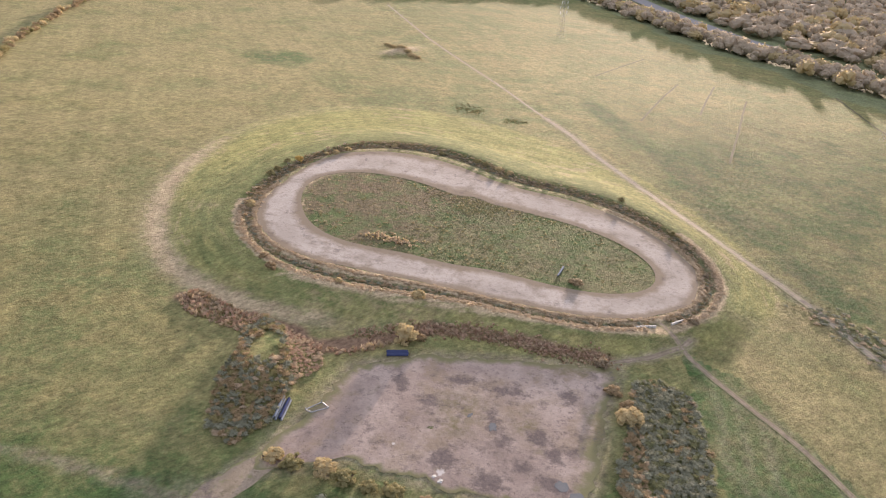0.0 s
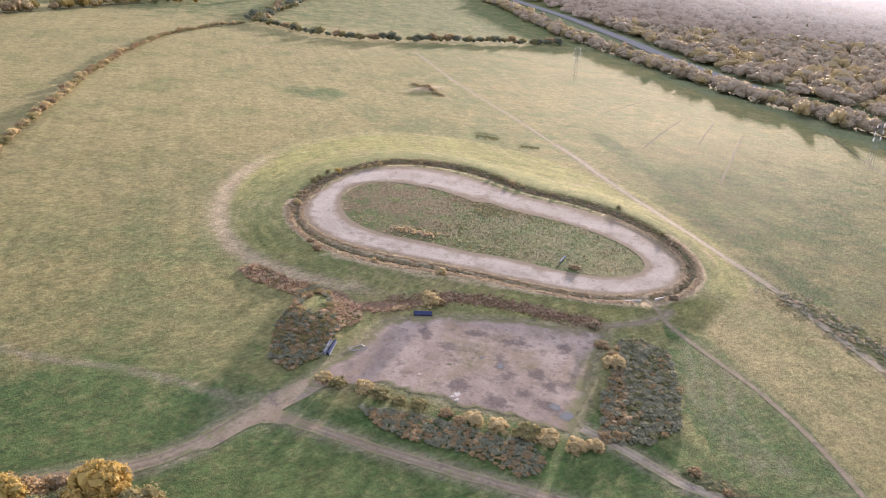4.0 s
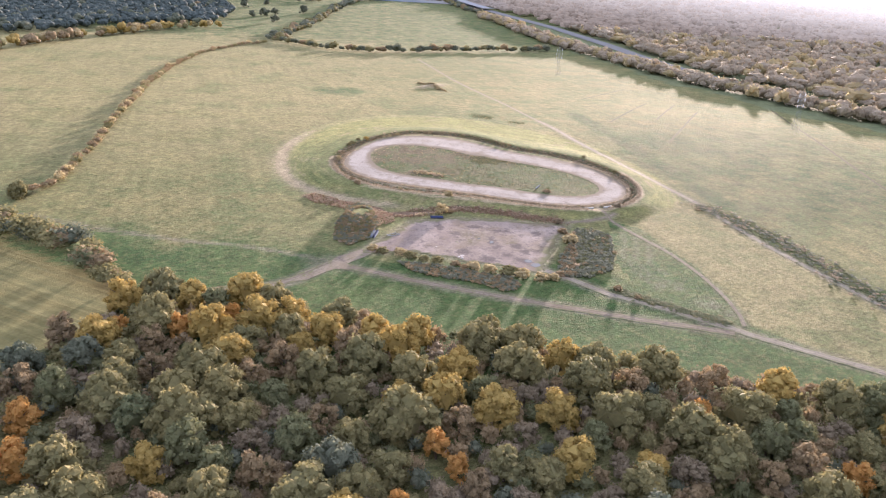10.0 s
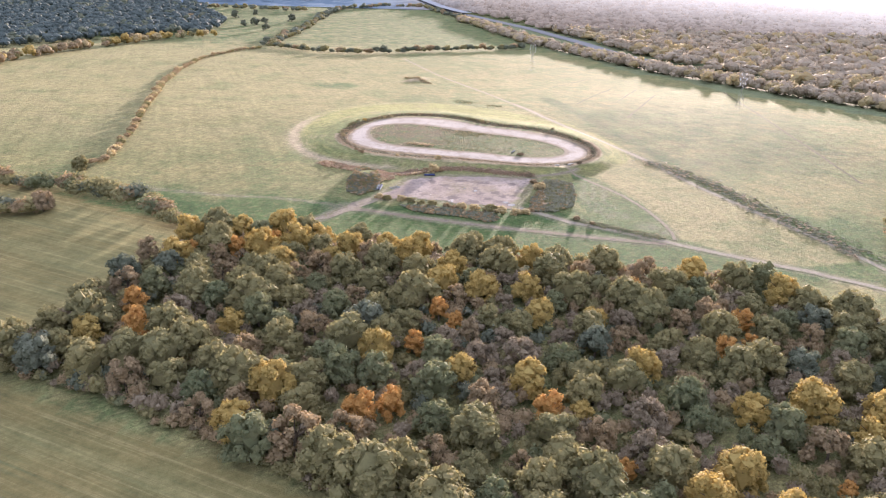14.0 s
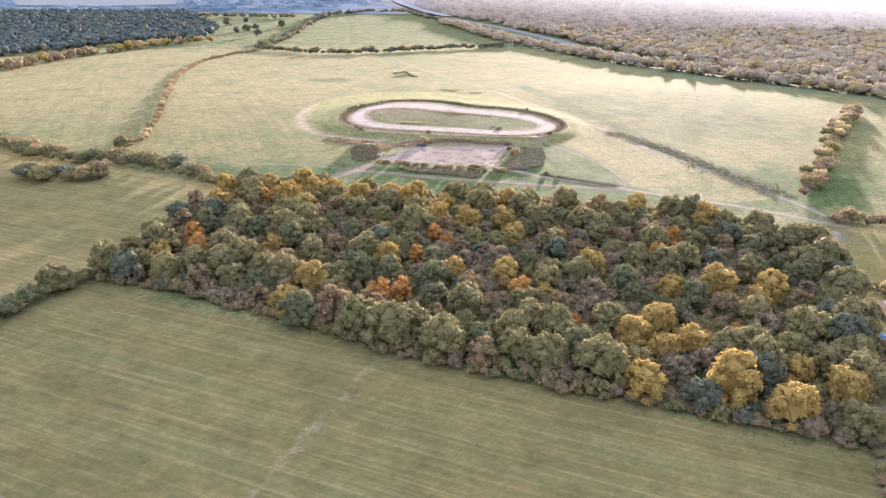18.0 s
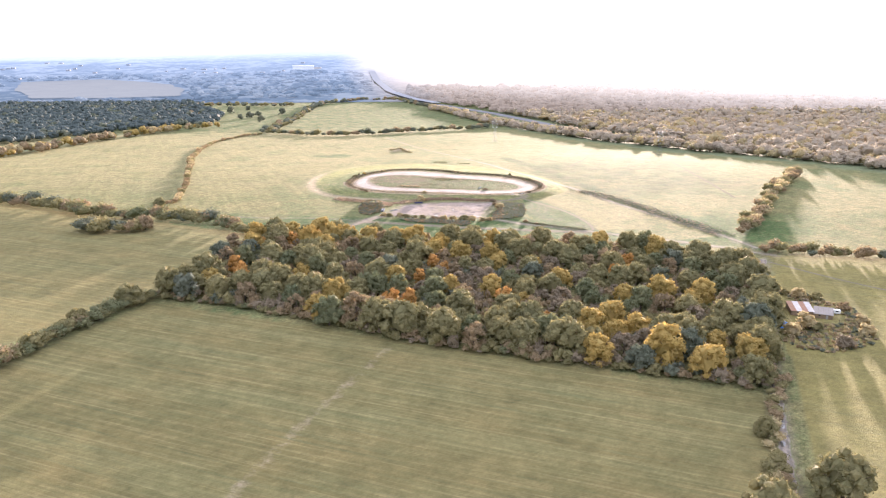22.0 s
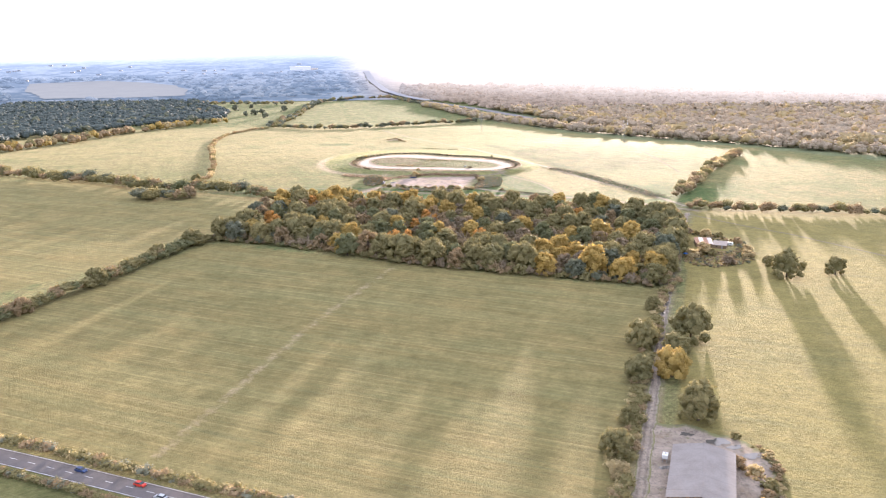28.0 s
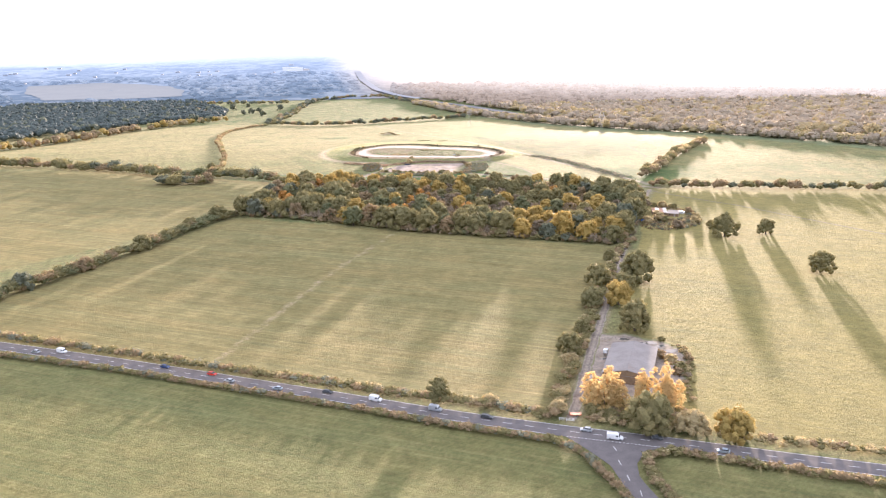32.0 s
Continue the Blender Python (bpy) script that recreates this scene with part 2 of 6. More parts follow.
def dirt_material(name, pale, mid, dark, patch=0.05, grass=None, edge=None, stain=0.75):
    k = Mat(name, 0.95, 0.15)
    big, med, fine = k.noise(patch, 6, 0.65), k.noise(patch * 2.6, 6, 0.75), k.noise(1.1, 5, 0.7)
    c = k.mix(k.ramp(big, 0.40, 0.58), mid, pale)
    c = k.mix(k.ramp(med, 0.5, 0.64, 0, stain), c, dark)
    c = k.mix(k.ramp(fine, 0.45, 0.75, 0, 0.45), c, tuple(v * 0.7 for v in mid))
    if grass:
        c = k.mix(k.ramp(k.noise(0.055, 6, 0.75), 0.52, 0.62, 0, 0.65), c, (0.23, 0.175, 0.115))
    c = k.mix(k.ramp(k.noise(0.7, 5, 0.85), 0.56, 0.64, 0, 0.75), c, tuple(v * 0.75 for v in dark))
    if grass:
        c = k.mix(k.ramp(k.noise(patch * 3.1, 6, 0.7), 0.58, 0.68, 0, 0.7), c, grass)
    if edge:
        c = k.mix(k.ramp(k.math("ADD", k.attr("edge"), k.ramp(med, 0.3, 0.7, -0.3, 0.3)), 0.3, 0.8), c, edge)
    c = k.mix(k.math("MULTIPLY", k.attr("rut"), k.ramp(k.noise(0.3, 5, 0.75), 0.35, 0.6, 0.1, 0.8)), c, tuple(v * 0.72 for v in dark))
    c = k.mix(k.math("MULTIPLY", k.attr("moss"), k.ramp(k.noise(0.3, 6, 0.75), 0.38, 0.6)), c, k.mix(k.ramp(fine, 0.35, 0.65), (0.13, 0.115, 0.06), (0.19, 0.15, 0.085)))
    wet = k.ramp(k.math("ADD", k.attr("wet"), k.ramp(k.noise(0.2, 7, 0.8), 0.34, 0.66, -0.75, 0.75)), 0.2, 0.8, 0, 0.85)
    c = k.mix(wet, c, k.mix(k.ramp(fine, 0.4, 0.6), (0.095, 0.076, 0.072), (0.15, 0.118, 0.105)))
    c = k.mix(k.ramp(k.math("ADD", k.attr("chalk"), k.ramp(k.noise(0.9, 4, 0.7), 0.3, 0.7, -0.35, 0.35)), 0.6, 0.85, 0, 0.85), c, (0.55, 0.50, 0.45))
    k.bump(k.math("ADD", med, fine), 0.5, 0.15)
    return k.colour(c)


M_ASPHALT = asphalt_material()
M_LINE = plain("worn_white_road_paint", (0.70, 0.69, 0.66), (0.55, 0.54, 0.51), 1.5, 0.7)
M_TRACK = dirt_material("pale_track_dust", (0.44, 0.38, 0.325), (0.345, 0.295, 0.248), (0.225, 0.187, 0.148), 0.05, edge=(0.215, 0.17, 0.12))
M_YARD = dirt_material("compacted_yard_hardcore", (0.395, 0.315, 0.262), (0.285, 0.22, 0.182), (0.175, 0.135, 0.115), 0.045, (0.20, 0.165, 0.11), (0.17, 0.16, 0.08), 0.6)
M_PATH = dirt_material("trodden_earth", (0.31, 0.25, 0.18), (0.25, 0.20, 0.14), (0.17, 0.14, 0.09), 0.12, (0.20, 0.20, 0.08), (0.19, 0.19, 0.085))
M_LANE = dirt_material("pale_gravel_lane", (0.37, 0.305, 0.245), (0.28, 0.23, 0.18), (0.16, 0.14, 0.11), 0.14, (0.16, 0.165, 0.075), (0.18, 0.18, 0.08))
M_TRAIL = dirt_material("pale_trodden_trail", (0.37, 0.315, 0.235), (0.31, 0.26, 0.19), (0.22, 0.185, 0.125), 0.12, None, (0.23, 0.22, 0.10), 0.5)
M_SHEEP = dirt_material("trodden_dark_grass", (0.11, 0.10, 0.055), (0.09, 0.085, 0.045), (0.07, 0.07, 0.035), 0.2, (0.085, 0.09, 0.04), (0.13, 0.125, 0.058))
M_BARK = plain("grey_brown_bark", (0.16, 0.12, 0.085), (0.09, 0.07, 0.05), 2.0)
M_LEAF = {
    "olive": leafy("olive_oak_leaves", ((0.132, 0.122, 0.056), (0.17, 0.147, 0.064), (0.222, 0.182, 0.08))),
    "green": leafy("dull_green_leaves", ((0.10, 0.108, 0.054), (0.128, 0.128, 0.062), (0.172, 0.158, 0.078))),
    "gold": leafy("golden_autumn_leaves", ((0.24, 0.178, 0.056), (0.288, 0.204, 0.06), (0.34, 0.245, 0.077))),
    "orange": leafy("orange_autumn_leaves", ((0.30, 0.165, 0.048), (0.34, 0.19, 0.055), (0.38, 0.225, 0.075))),
    "rust": leafy("rusty_brown_leaves", ((0.175, 0.132, 0.075), (0.215, 0.158, 0.085), (0.26, 0.19, 0.105))),
    "grey": leafy("thin_grey_brown_twigs", ((0.145, 0.114, 0.072), (0.175, 0.138, 0.09), (0.22, 0.176, 0.118)), 0.3),
    "dark": leafy("dark_bluish_green_leaves", ((0.088, 0.097, 0.064), (0.11, 0.116, 0.078), (0.146, 0.148, 0.10))),
    # Beige leaves of the far woods, with distance haze painted into the colour.
    "haze_pale": leafy("haze_paled_beige_leaves", ((0.275, 0.23, 0.165), (0.32, 0.268, 0.195), (0.375, 0.318, 0.24)), 0.5),
    "bracken": leafy("dead_rust_bracken", ((0.235, 0.16, 0.11), (0.275, 0.185, 0.125), (0.32, 0.23, 0.155))),
    "poplar": leafy("pale_gold_poplar_leaves", ((0.41, 0.315, 0.15), (0.45, 0.345, 0.165), (0.51, 0.41, 0.22)), 0.5),
    # Dark leaves with distance haze painted in as a bluish tint.
    "haze_blue": leafy("haze_blued_dark_leaves", ((0.05, 0.062, 0.056), (0.064, 0.078, 0.07), (0.085, 0.10, 0.09)), 0.2),
    "bramble": leafy("grey_green_bramble_leaves", ((0.118, 0.122, 0.082), (0.145, 0.145, 0.098), (0.185, 0.178, 0.125)), 0.3),
    "hay": leafy("beige_dead_grass_blades", ((0.27, 0.21, 0.14), (0.31, 0.245, 0.165), (0.36, 0.29, 0.20)), 0.5),
    # Straw tone, lightened to stand in for sun scattered by haze.
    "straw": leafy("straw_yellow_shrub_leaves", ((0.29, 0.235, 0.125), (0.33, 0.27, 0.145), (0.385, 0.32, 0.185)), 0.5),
}

# ---- the lie of the land ----
RISE_Y = np.arange(-800, 5200, 5.0)
RISE = np.interp(RISE_Y, [-800, 300, 450, 600, 720, 800, 1000, 1100, 1270, 1500, 1650, 2000, 2500, 3200, 4000, 4900, 5200],
                 [0, 0, 2, 4, 6, 8.1, 8.1, 4.4, -4, -11, -16, -18, -14, 10, 60, 100, 112])
SOFTEN = np.exp(-0.5 * (np.arange(-24, 25) / 8.0) ** 2)
RISE = np.convolve(np.pad(RISE, 24, mode="edge"), SOFTEN / SOFTEN.sum(), mode="valid")

# Closed curves round the oval as waves of the radius about one centre.
OVAL = (25.0, 943.0)
RIM = (81.7, -2.9, -5.1, 7.8, -12.5, 2.4, -6.5, -1.9, 2.3, -1.4, 0.4, -0.1, -0.1)
TRACK = (70.5, -4.7, -8.5, 10.4, -15.1, 1.2, -5.4, -2.3, 1.3, -0.9, -1.1, -0.2, 0.7)
ISLAND = (46.4, -7.5, -15.9, 13.5, -14.5, -4.7, -4.2, -3.0, -5.0, -0.7, -0.4, -2.0, 1.0)
RING = (120.0, -9.9, 19.1, 0.4, -12.8, 2.9, -8.8, -1.6, 2.1, -1.4, -0.3, -0.5, -0.8)


def radius(curve, th):
    r = curve[0] + 0 * th
    for i in range(6):
        r = r + curve[1 + 2 * i] * np.cos((i + 1) * th) + curve[2 + 2 * i] * np.sin((i + 1) * th)
    return r


def smooth(a, b, v):
    u = np.clip((v - a) / (b - a), 0, 1)
    return u * u * (3 - 2 * u)


def land(x, y):
    """Height of the ground: the broad hill, and the bank thrown up round the oval."""
    x, y = np.asarray(x, float), np.asarray(y, float)
    z = np.interp(y, RISE_Y, RISE)
    th, d = np.arctan2(y - OVAL[1], x - OVAL[0]), np.hypot(x - OVAL[0], y - OVAL[1])
    rim, ring, inner = radius(RIM, th), radius(RING, th), radius(TRACK, th)
    out = 2.7 * (1 - smooth(rim + 1.5, np.minimum(ring, rim + 34), d))
    inner = np.minimum(inner, rim - 3.0)
    u = np.clip((d - inner) / (rim - inner), 0, 1)
    inn = np.interp(u, [0, 0.12, 0.28, 0.45, 0.68, 0.9, 1.0], [1.8, 2.0, 2.15, 1.4, 1.3, 2.5, 2.7])
    gate = np.exp(-((x - 90) ** 2 + (y - 867) ** 2) / 45.0)
    bank = np.where(d > rim, out, inn)
    heap = 3.6 * np.exp(-(((x + 36) / 10) ** 2 + ((y - 832) / 17) ** 2) ** 1.6)
    mound = 3.2 * np.exp(-(((x + 17) * 0.55 + (y - 1268) * 0.83) / 26) ** 2 - (((x + 17) * 0.83 - (y - 1268) * 0.55) / 8) ** 2)
    return z + bank + (1.8 - bank) * gate * (d > inner - 4) * (d < rim + 12) + heap + mound


def mesh_from(name, verts, faces, material=None, smooth_shade=True):
    """A mesh from arrays; faces: n x 3 or n x 4, all of one kind."""
    verts, faces = np.asarray(verts, np.float32), np.asarray(faces, np.int32)
    me = bpy.data.meshes.new(name)
    k = faces.shape[1]
    me.vertices.add(len(verts))
    me.vertices.foreach_set("co", verts.ravel())
    me.loops.add(faces.size)
    me.loops.foreach_set("vertex_index", faces.ravel())
    me.polygons.add(len(faces))
    me.polygons.foreach_set("loop_start", np.arange(0, faces.size, k, dtype=np.int32))
    me.polygons.foreach_set("use_smooth", np.full(len(faces), smooth_shade))
    me.update(calc_edges=True)
    me.validate()
    if material:
        me.materials.append(material)
    return me


def grid_faces(nu, nv, closed=False):
    i, j = np.meshgrid(np.arange(nu - (0 if closed else 1)), np.arange(nv - 1), indexing="ij")
    a, b = i * nv + j, ((i + 1) % nu) * nv + j
    return np.stack([a, b, b + 1, a + 1], -1).reshape(-1, 4)


def near_line(x, y, pts):
    """Distance from each place to a polyline."""
    best = np.full(np.shape(x), 1e9)
    for (ax, ay), (bx, by) in zip(pts[:-1], pts[1:]):
        dx, dy = bx - ax, by - ay
        u = np.clip(((x - ax) * dx + (y - ay) * dy) / (dx * dx + dy * dy), 0, 1)
        best = np.minimum(best, np.hypot(x - ax - u * dx, y - ay - u * dy))
    return best


def inside(x, y, poly):
    c = np.zeros(np.shape(x), bool)
    for (ax, ay), (bx, by) in zip(poly, poly[1:] + poly[:1]):
        if ay != by:
            c ^= ((ay > y) != (by > y)) & (x < (bx - ax) * (y - ay) / (by - ay) + ax)
    return c


PATHS = {
    "yard_entry": ([(-24, 803), (-42, 781), (-54, 763), (-63, 755), (-80, 748), (-100, 738)], 2.5),
    "west_track": ([(-40, 782), (-66, 790), (-88, 795), (-112, 796), (-151, 804), (-200, 818)], 1.0),
    "middle_track": ([(-42, 781), (-11, 770), (22, 760), (54, 752), (84, 745), (120, 738)], 2.1),
    "south_track": ([(52, 786), (60, 780), (77, 765), (97, 756), (122, 740), (140, 729), (158, 719), (178, 708), (200, 693), (226, 672)], 2.1),
    "east_track": ([(88, 871), (90, 864), (93, 855), (97, 846), (104, 832), (112, 818), (118, 803), (123, 786), (126, 768), (127, 754), (126, 744)], 1.1),
    "yard_top": ([(66, 848), (80, 852), (92, 858), (96, 862)], 1.2),
    "far_track": ([(-42, 1500), (4, 1335), (32, 1250), (54, 1183), (74, 1114), (80, 1096)], 0.9),
    "long_track": ([(78, 1102), (88, 1071), (97, 1034), (108, 1000), (120, 965), (132, 935), (142, 911), (150, 890), (158, 858), (166, 832), (175, 809), (188, 778), (211, 726), (222, 690)], 1.7),
}
LANE = [(214, 664), (190, 612), (160, 538), (145, 503), (125, 453), (104, 400), (88, 357), (76, 327), (64, 296), (53, 266), (46, 248)]
ROAD = [(-700, 562), (-420, 441), (-202, 347), (-142, 322), (-87, 297), (-40, 275.5), (3, 255), (42, 239), (78, 226), (110, 213), (136, 203), (300, 138), (700, -30)]
MOTORWAY_LINE = [(-154, 3583), (-119, 3192), (-57, 2718), (40, 2400), (130, 2190), (197, 2039), (260, 1811), (301, 1616), (333, 1481), (367, 1397), (394, 1323), (412, 1272), (540, 1030), (850, 600), (1300, 100)]
SIDE = [(57, 232), (55, 222), (54.5, 209), (56.5, 195), (63, 170), (80, 120), (100, 40)]
YARD = [(-10, 838), (13, 845), (35, 846), (69, 845), (60, 820), (49, 783), (32, 789), (13, 793), (-9, 800), (-16, 797), (-29, 794), (-27, 806), (-22, 812)]
SOUTH_FIELD = [(-143, 606), (131, 480), (60, 262), (40, 252), (-40, 287), (-145, 333), (-206, 358), (-330, 412), (-240, 410)]

# ---- ground ----
def graded(stops):
    out = [np.arange(a, b, s) for a, b, s in stops]
    return np.concatenate(out + [np.array([stops[-1][1]])])


gx = graded([(-3600, -1200, 120), (-1200, -360, 30), (-360, -120, 6), (-120, 200, 2.0), (200, 400, 5), (400, 1200, 30), (1200, 3600, 120)])
gy = graded([(-700, 100, 30), (100, 700, 5), (700, 830, 2.5), (830, 1120, 1.8), (1120, 1230, 6), (1230, 1312, 2.2), (1312, 1400, 7), (1400, 2600, 20), (2600, 5000, 80)])
GX, GY = np.meshgrid(gx, gy, indexing="ij")
GZ = land(GX, GY)
ground_mesh = mesh_from("ground", np.stack([GX, GY, GZ], -1).reshape(-1, 3), grid_faces(len(gx), len(gy)), M_GROUND)
fx, fy = GX.ravel(), GY.ravel()


def layer(name, values):
    ground_mesh.attributes.new(name, "FLOAT", "POINT").data.foreach_set("value", values.astype(np.float32))


worn = np.zeros(len(fx))
for key, (pts, half) in PATHS.items():
    worn = np.maximum(worn, (0.7 if key == "west_track" else 0.5 if key in ("east_track", "far_track") else 0.85) * (1 - smooth(half * 0.8, half * 2.6, near_line(fx, fy, pts))))
worn = np.maximum(worn, 0.8 * (1 - smooth(1.5, 5, near_line(fx, fy, LANE))))
worn = np.maximum(worn, 0.7 * (1 - smooth(0, 5, np.where(inside(fx, fy, YARD), 0, near_line(fx, fy, YARD + YARD[:1])))))
th, dd = np.arctan2(fy - OVAL[1], fx - OVAL[0]), np.hypot(fx - OVAL[0], fy - OVAL[1])
rim, ring, isl = radius(RIM, th), radius(RING, th), radius(ISLAND, th)
ring_line = np.exp(-((dd - ring + 2) / 5.0) ** 2) * smooth(20, -50, fx) * (0.4 + 0.6 * smooth(1040, 970, fy))
worn = np.maximum(worn, 0.7 * ring_line)
midline = 0.42 * np.exp(-(near_line(fx, fy, [(-95, 320), (-68, 403), (-57, 438), (-41, 478), (-17, 536)]) / 3.6) ** 2)
worn = np.maximum(worn, 0.95 * np.exp(-((fx + 42) / 10) ** 2 - ((fy - 781) / 7) ** 2))
for stripe in ([(96, 838), (94, 822), (90, 807), (93, 790), (99, 772)], [(101, 832), (98, 815), (95, 803), (99, 786), (109, 780)], [(106, 826), (103, 810), (101, 800), (106, 790)]):
    worn = np.maximum(worn, 0.42 * np.exp(-(near_line(fx, fy, stripe) / 1.5) ** 2))
for px, py, pr in ((101, 777, 3), (108, 775, 3), (125, 753, 5), (117, 762, 6)):
    worn = np.maximum(worn, 0.6 * np.exp(-((fx - px) / pr) ** 2 - ((fy - py) / pr) ** 2))
layer("worn", worn)
south = fy < np.interp(fx, [p[0] for p in ROAD], [p[1] for p in ROAD])
lush = 1.25 * np.exp(-((fy - 742) / np.where(fx < -30, 47, 50)) ** 2) * smooth(330, 180, np.abs(fx - 10)) + 0.22 * np.exp(-((fx + 130) / 120) ** 2 - ((fy - 800) / 70) ** 2)
lush = np.maximum(lush, 0.45 * (1 - smooth(ring * 0.96, ring * 1.02, dd)))
lush = np.maximum(lush, 0.95 * (dd < isl))
lush = np.maximum(lush, 0.35 * np.exp(-((fx - 60) / 90) ** 2 - ((fy - 1110) / 60) ** 2))
lush = np.maximum(lush, 0.8 * np.exp(-near_line(fx, fy, PATHS["long_track"][0]) / 9.0) * (fy < 1000))
lush = np.maximum(lush, 0.6 * smooth(1480, 1750, fy))
for px, py, pr in ((30, 1111, 13), (58, 1090, 9), (-100, 1210, 30), (150, 1050, 30)):
    lush = np.maximum(lush, 0.9 * np.exp(-((fx - px) / pr) ** 2 - ((fy - py) / pr) ** 2))
lush = np.maximum(lush, np.where(south, 1.0 - 0.2 * smooth(5, 70, near_line(fx, fy, ROAD)), 0))
lush = np.maximum(lush, 1.3 * inside(fx, fy, [(92, 855), (106, 845), (123, 795), (125, 756), (92, 770), (86, 800)]))
lush = np.maximum(lush, 0.62 * np.exp(-((fx + 35) / 6) ** 2 - ((fy - 841) / 10) ** 2))
DARK_BAND = [(96, 1200), (112, 1156), (123, 1098), (133, 1043), (140, 996), (150, 963), (157, 925), (166, 890)]
lush = np.maximum(lush, 0.95 * np.exp(-(near_line(fx, fy, DARK_BAND) / 11.0) ** 2) * smooth(1215, 1120, fy))
lush = np.maximum(lush, 0.36 * np.exp(-(near_line(fx, fy, DARK_BAND) / 45.0) ** 2))
lush = np.maximum(lush, 0.54 * np.exp(-((fx - 225) / 125) ** 4 - ((fy - 985) / 160) ** 4))
lush = np.maximum(lush, 0.40 * np.exp(-((fx - 260) / 90) ** 2 - ((fy - 930) / 110) ** 2))
verge = (1 - smooth(75, 105, near_line(fx, fy, MOTORWAY_LINE) + 7 * np.sin(fx * 0.09) + 5 * np.sin(fy * 0.13))) * (fy > 700) * (fy < 2100)
lush = np.maximum(lush, 0.85 * verge)
TAN = [(122, 900), (138, 893), (150, 886), (163, 835), (186, 778), (210, 725), (178, 715), (152, 726), (131, 746), (130, 772), (126, 800), (115, 828), (111, 848)]
tan = np.where(inside(fx, fy, TAN), 1.0, np.exp(-(near_line(fx, fy, TAN + TAN[:1]) / 4.0) ** 2))
lush = lush * (1 - 0.75 * tan)
layer("lush", lush)
layer("bleached", np.maximum(0.85 * tan, 0.75 * smooth(-20, -110, fx) * smooth(860, 960, fy)))
layer("verge", verge)
# Areas of coarse grass that get the painted tussock shade.
layer("coarse", np.maximum(np.exp(-((fx - 215) / 125) ** 4 - ((fy - 1000) / 170) ** 4), 1.05 * np.exp(-(near_line(fx, fy, DARK_BAND) / 13.0) ** 2) * smooth(1215, 1120, fy)))
layer("crest", np.clip((dd - rim) / np.maximum(ring - rim, 6), 0, 1.2) * (1 - 0.5 * smooth(0, -40, fx) * smooth(1010, 960, fy)))
layer("scruffy", np.where(dd < isl, 0.45 + 0.6 * smooth(60, -10, fx - 0.6 * (fy - 943)), 0.0))
# Mown bank grass; its sunlit paleness is painted in, weakest on the south.
layer("sward", 0.95 * smooth(rim - 1, rim + 3, dd) * (1 - smooth(ring * 0.97, ring * 1.03 + 4, dd)) * (1 - 0.55 * smooth(905, 870, fy)))
layer("tired", np.where((dd > rim) & (dd < ring * 1.15) & (fx < 40) & (fy < 960), 0.9, 0.0) + 0.3 * (fy > 800))
layer("outward", dd - rim)
layer("around_x", np.cos(th))
layer("around_y", np.sin(th))
mown = np.where(south, 0.62, 0.0)
mown = np.maximum(mown, inside(fx, fy, SOUTH_FIELD) * 1.0)
mown = np.maximum(mown, 1.0 * inside(fx, fy, [(-141, 610), (-118, 700), (-113, 745), (-190, 785), (-320, 850), (-900, 1000), (-900, 500), (-330, 400)]))
# East field, which gets the painted sunlit gold.
sun_gold = 1.0 * inside(fx, fy, [(62, 262), (50, 250), (700, -30), (900, 500), (400, 640), (222, 676), (160, 520)])
layer("sun_gold", sun_gold)
mown = np.maximum(mown, 0.85 * inside(fx, fy, [(62, 262), (50, 250), (700, -30), (900, 500), (400, 640), (222, 676), (160, 520)]))
layer("mown", mown)
rusty = 0.78 * np.exp(-(near_line(fx, fy, [(-68, 868), (-43, 859), (-22, 846), (-7, 850), (12, 859), (32, 857), (66, 850)]) / 4.5) ** 2)
rusty = np.maximum(rusty, (dd < isl) * np.maximum(0.42 * np.exp(-((fx + 8) / 26) ** 2 - ((fy - 958) / 20) ** 2), 0.4 * np.exp(-((fx - 44) / 14) ** 2 - ((fy - 950) / 8) ** 2)))
layer("rusty", rusty)
inner = radius(TRACK, th)
inner = np.minimum(inner, rim - 3.0)
band_wide = np.maximum(1.7, 0.17 * (rim - inner))
hay = np.exp(-((dd - (inner + 0.2 * (rim - inner))) / (band_wide * 1.2)) ** 2) * (0.5 + 0.7 * (fy < 960)) + np.exp(-((dd - rim - 0.8) / 2.3) ** 2) * (fy < 940) * 1.15 + 0.9 * np.exp(-(((fx + 17) * 0.55 + (fy - 1268) * 0.83) / 28) ** 2 - (((fx + 17) * 0.83 - (fy - 1268) * 0.55) / 9) ** 2) + 0.75 * np.exp(-((dd - ring + 3) / 5.5) ** 2) * smooth(0, -40, fx) * (0.3 + 0.7 * smooth(1040, 970, fy))
hay = np.maximum(hay, 0.8 * np.exp(-near_line(fx, fy, [(-40, 882), (0, 872), (40, 866), (80, 862)]) / 2.0))
hay = np.maximum(hay, 0.75 * np.exp(-((dd - isl + 0.5) / 1.1) ** 2) * (fy > 935))
hay = np.maximum(hay, midline)
layer("hay", hay)
layer("ditch", (0.55 + 0.3 * (fy > 950)) * np.exp(-((dd - (inner + 0.60 * (rim - inner))) / band_wide) ** 2))
tagged(new("ground", ground_mesh), "rough dry autumn grassland over a broad low hill", "ground", kind="structure")


def edged(me, values):
    """Notes how near each vertex lies to the worn edge of a surface."""
    me.attributes.new("edge", "FLOAT", "POINT").data.foreach_set("value", np.asarray(values, np.float32))
    return me


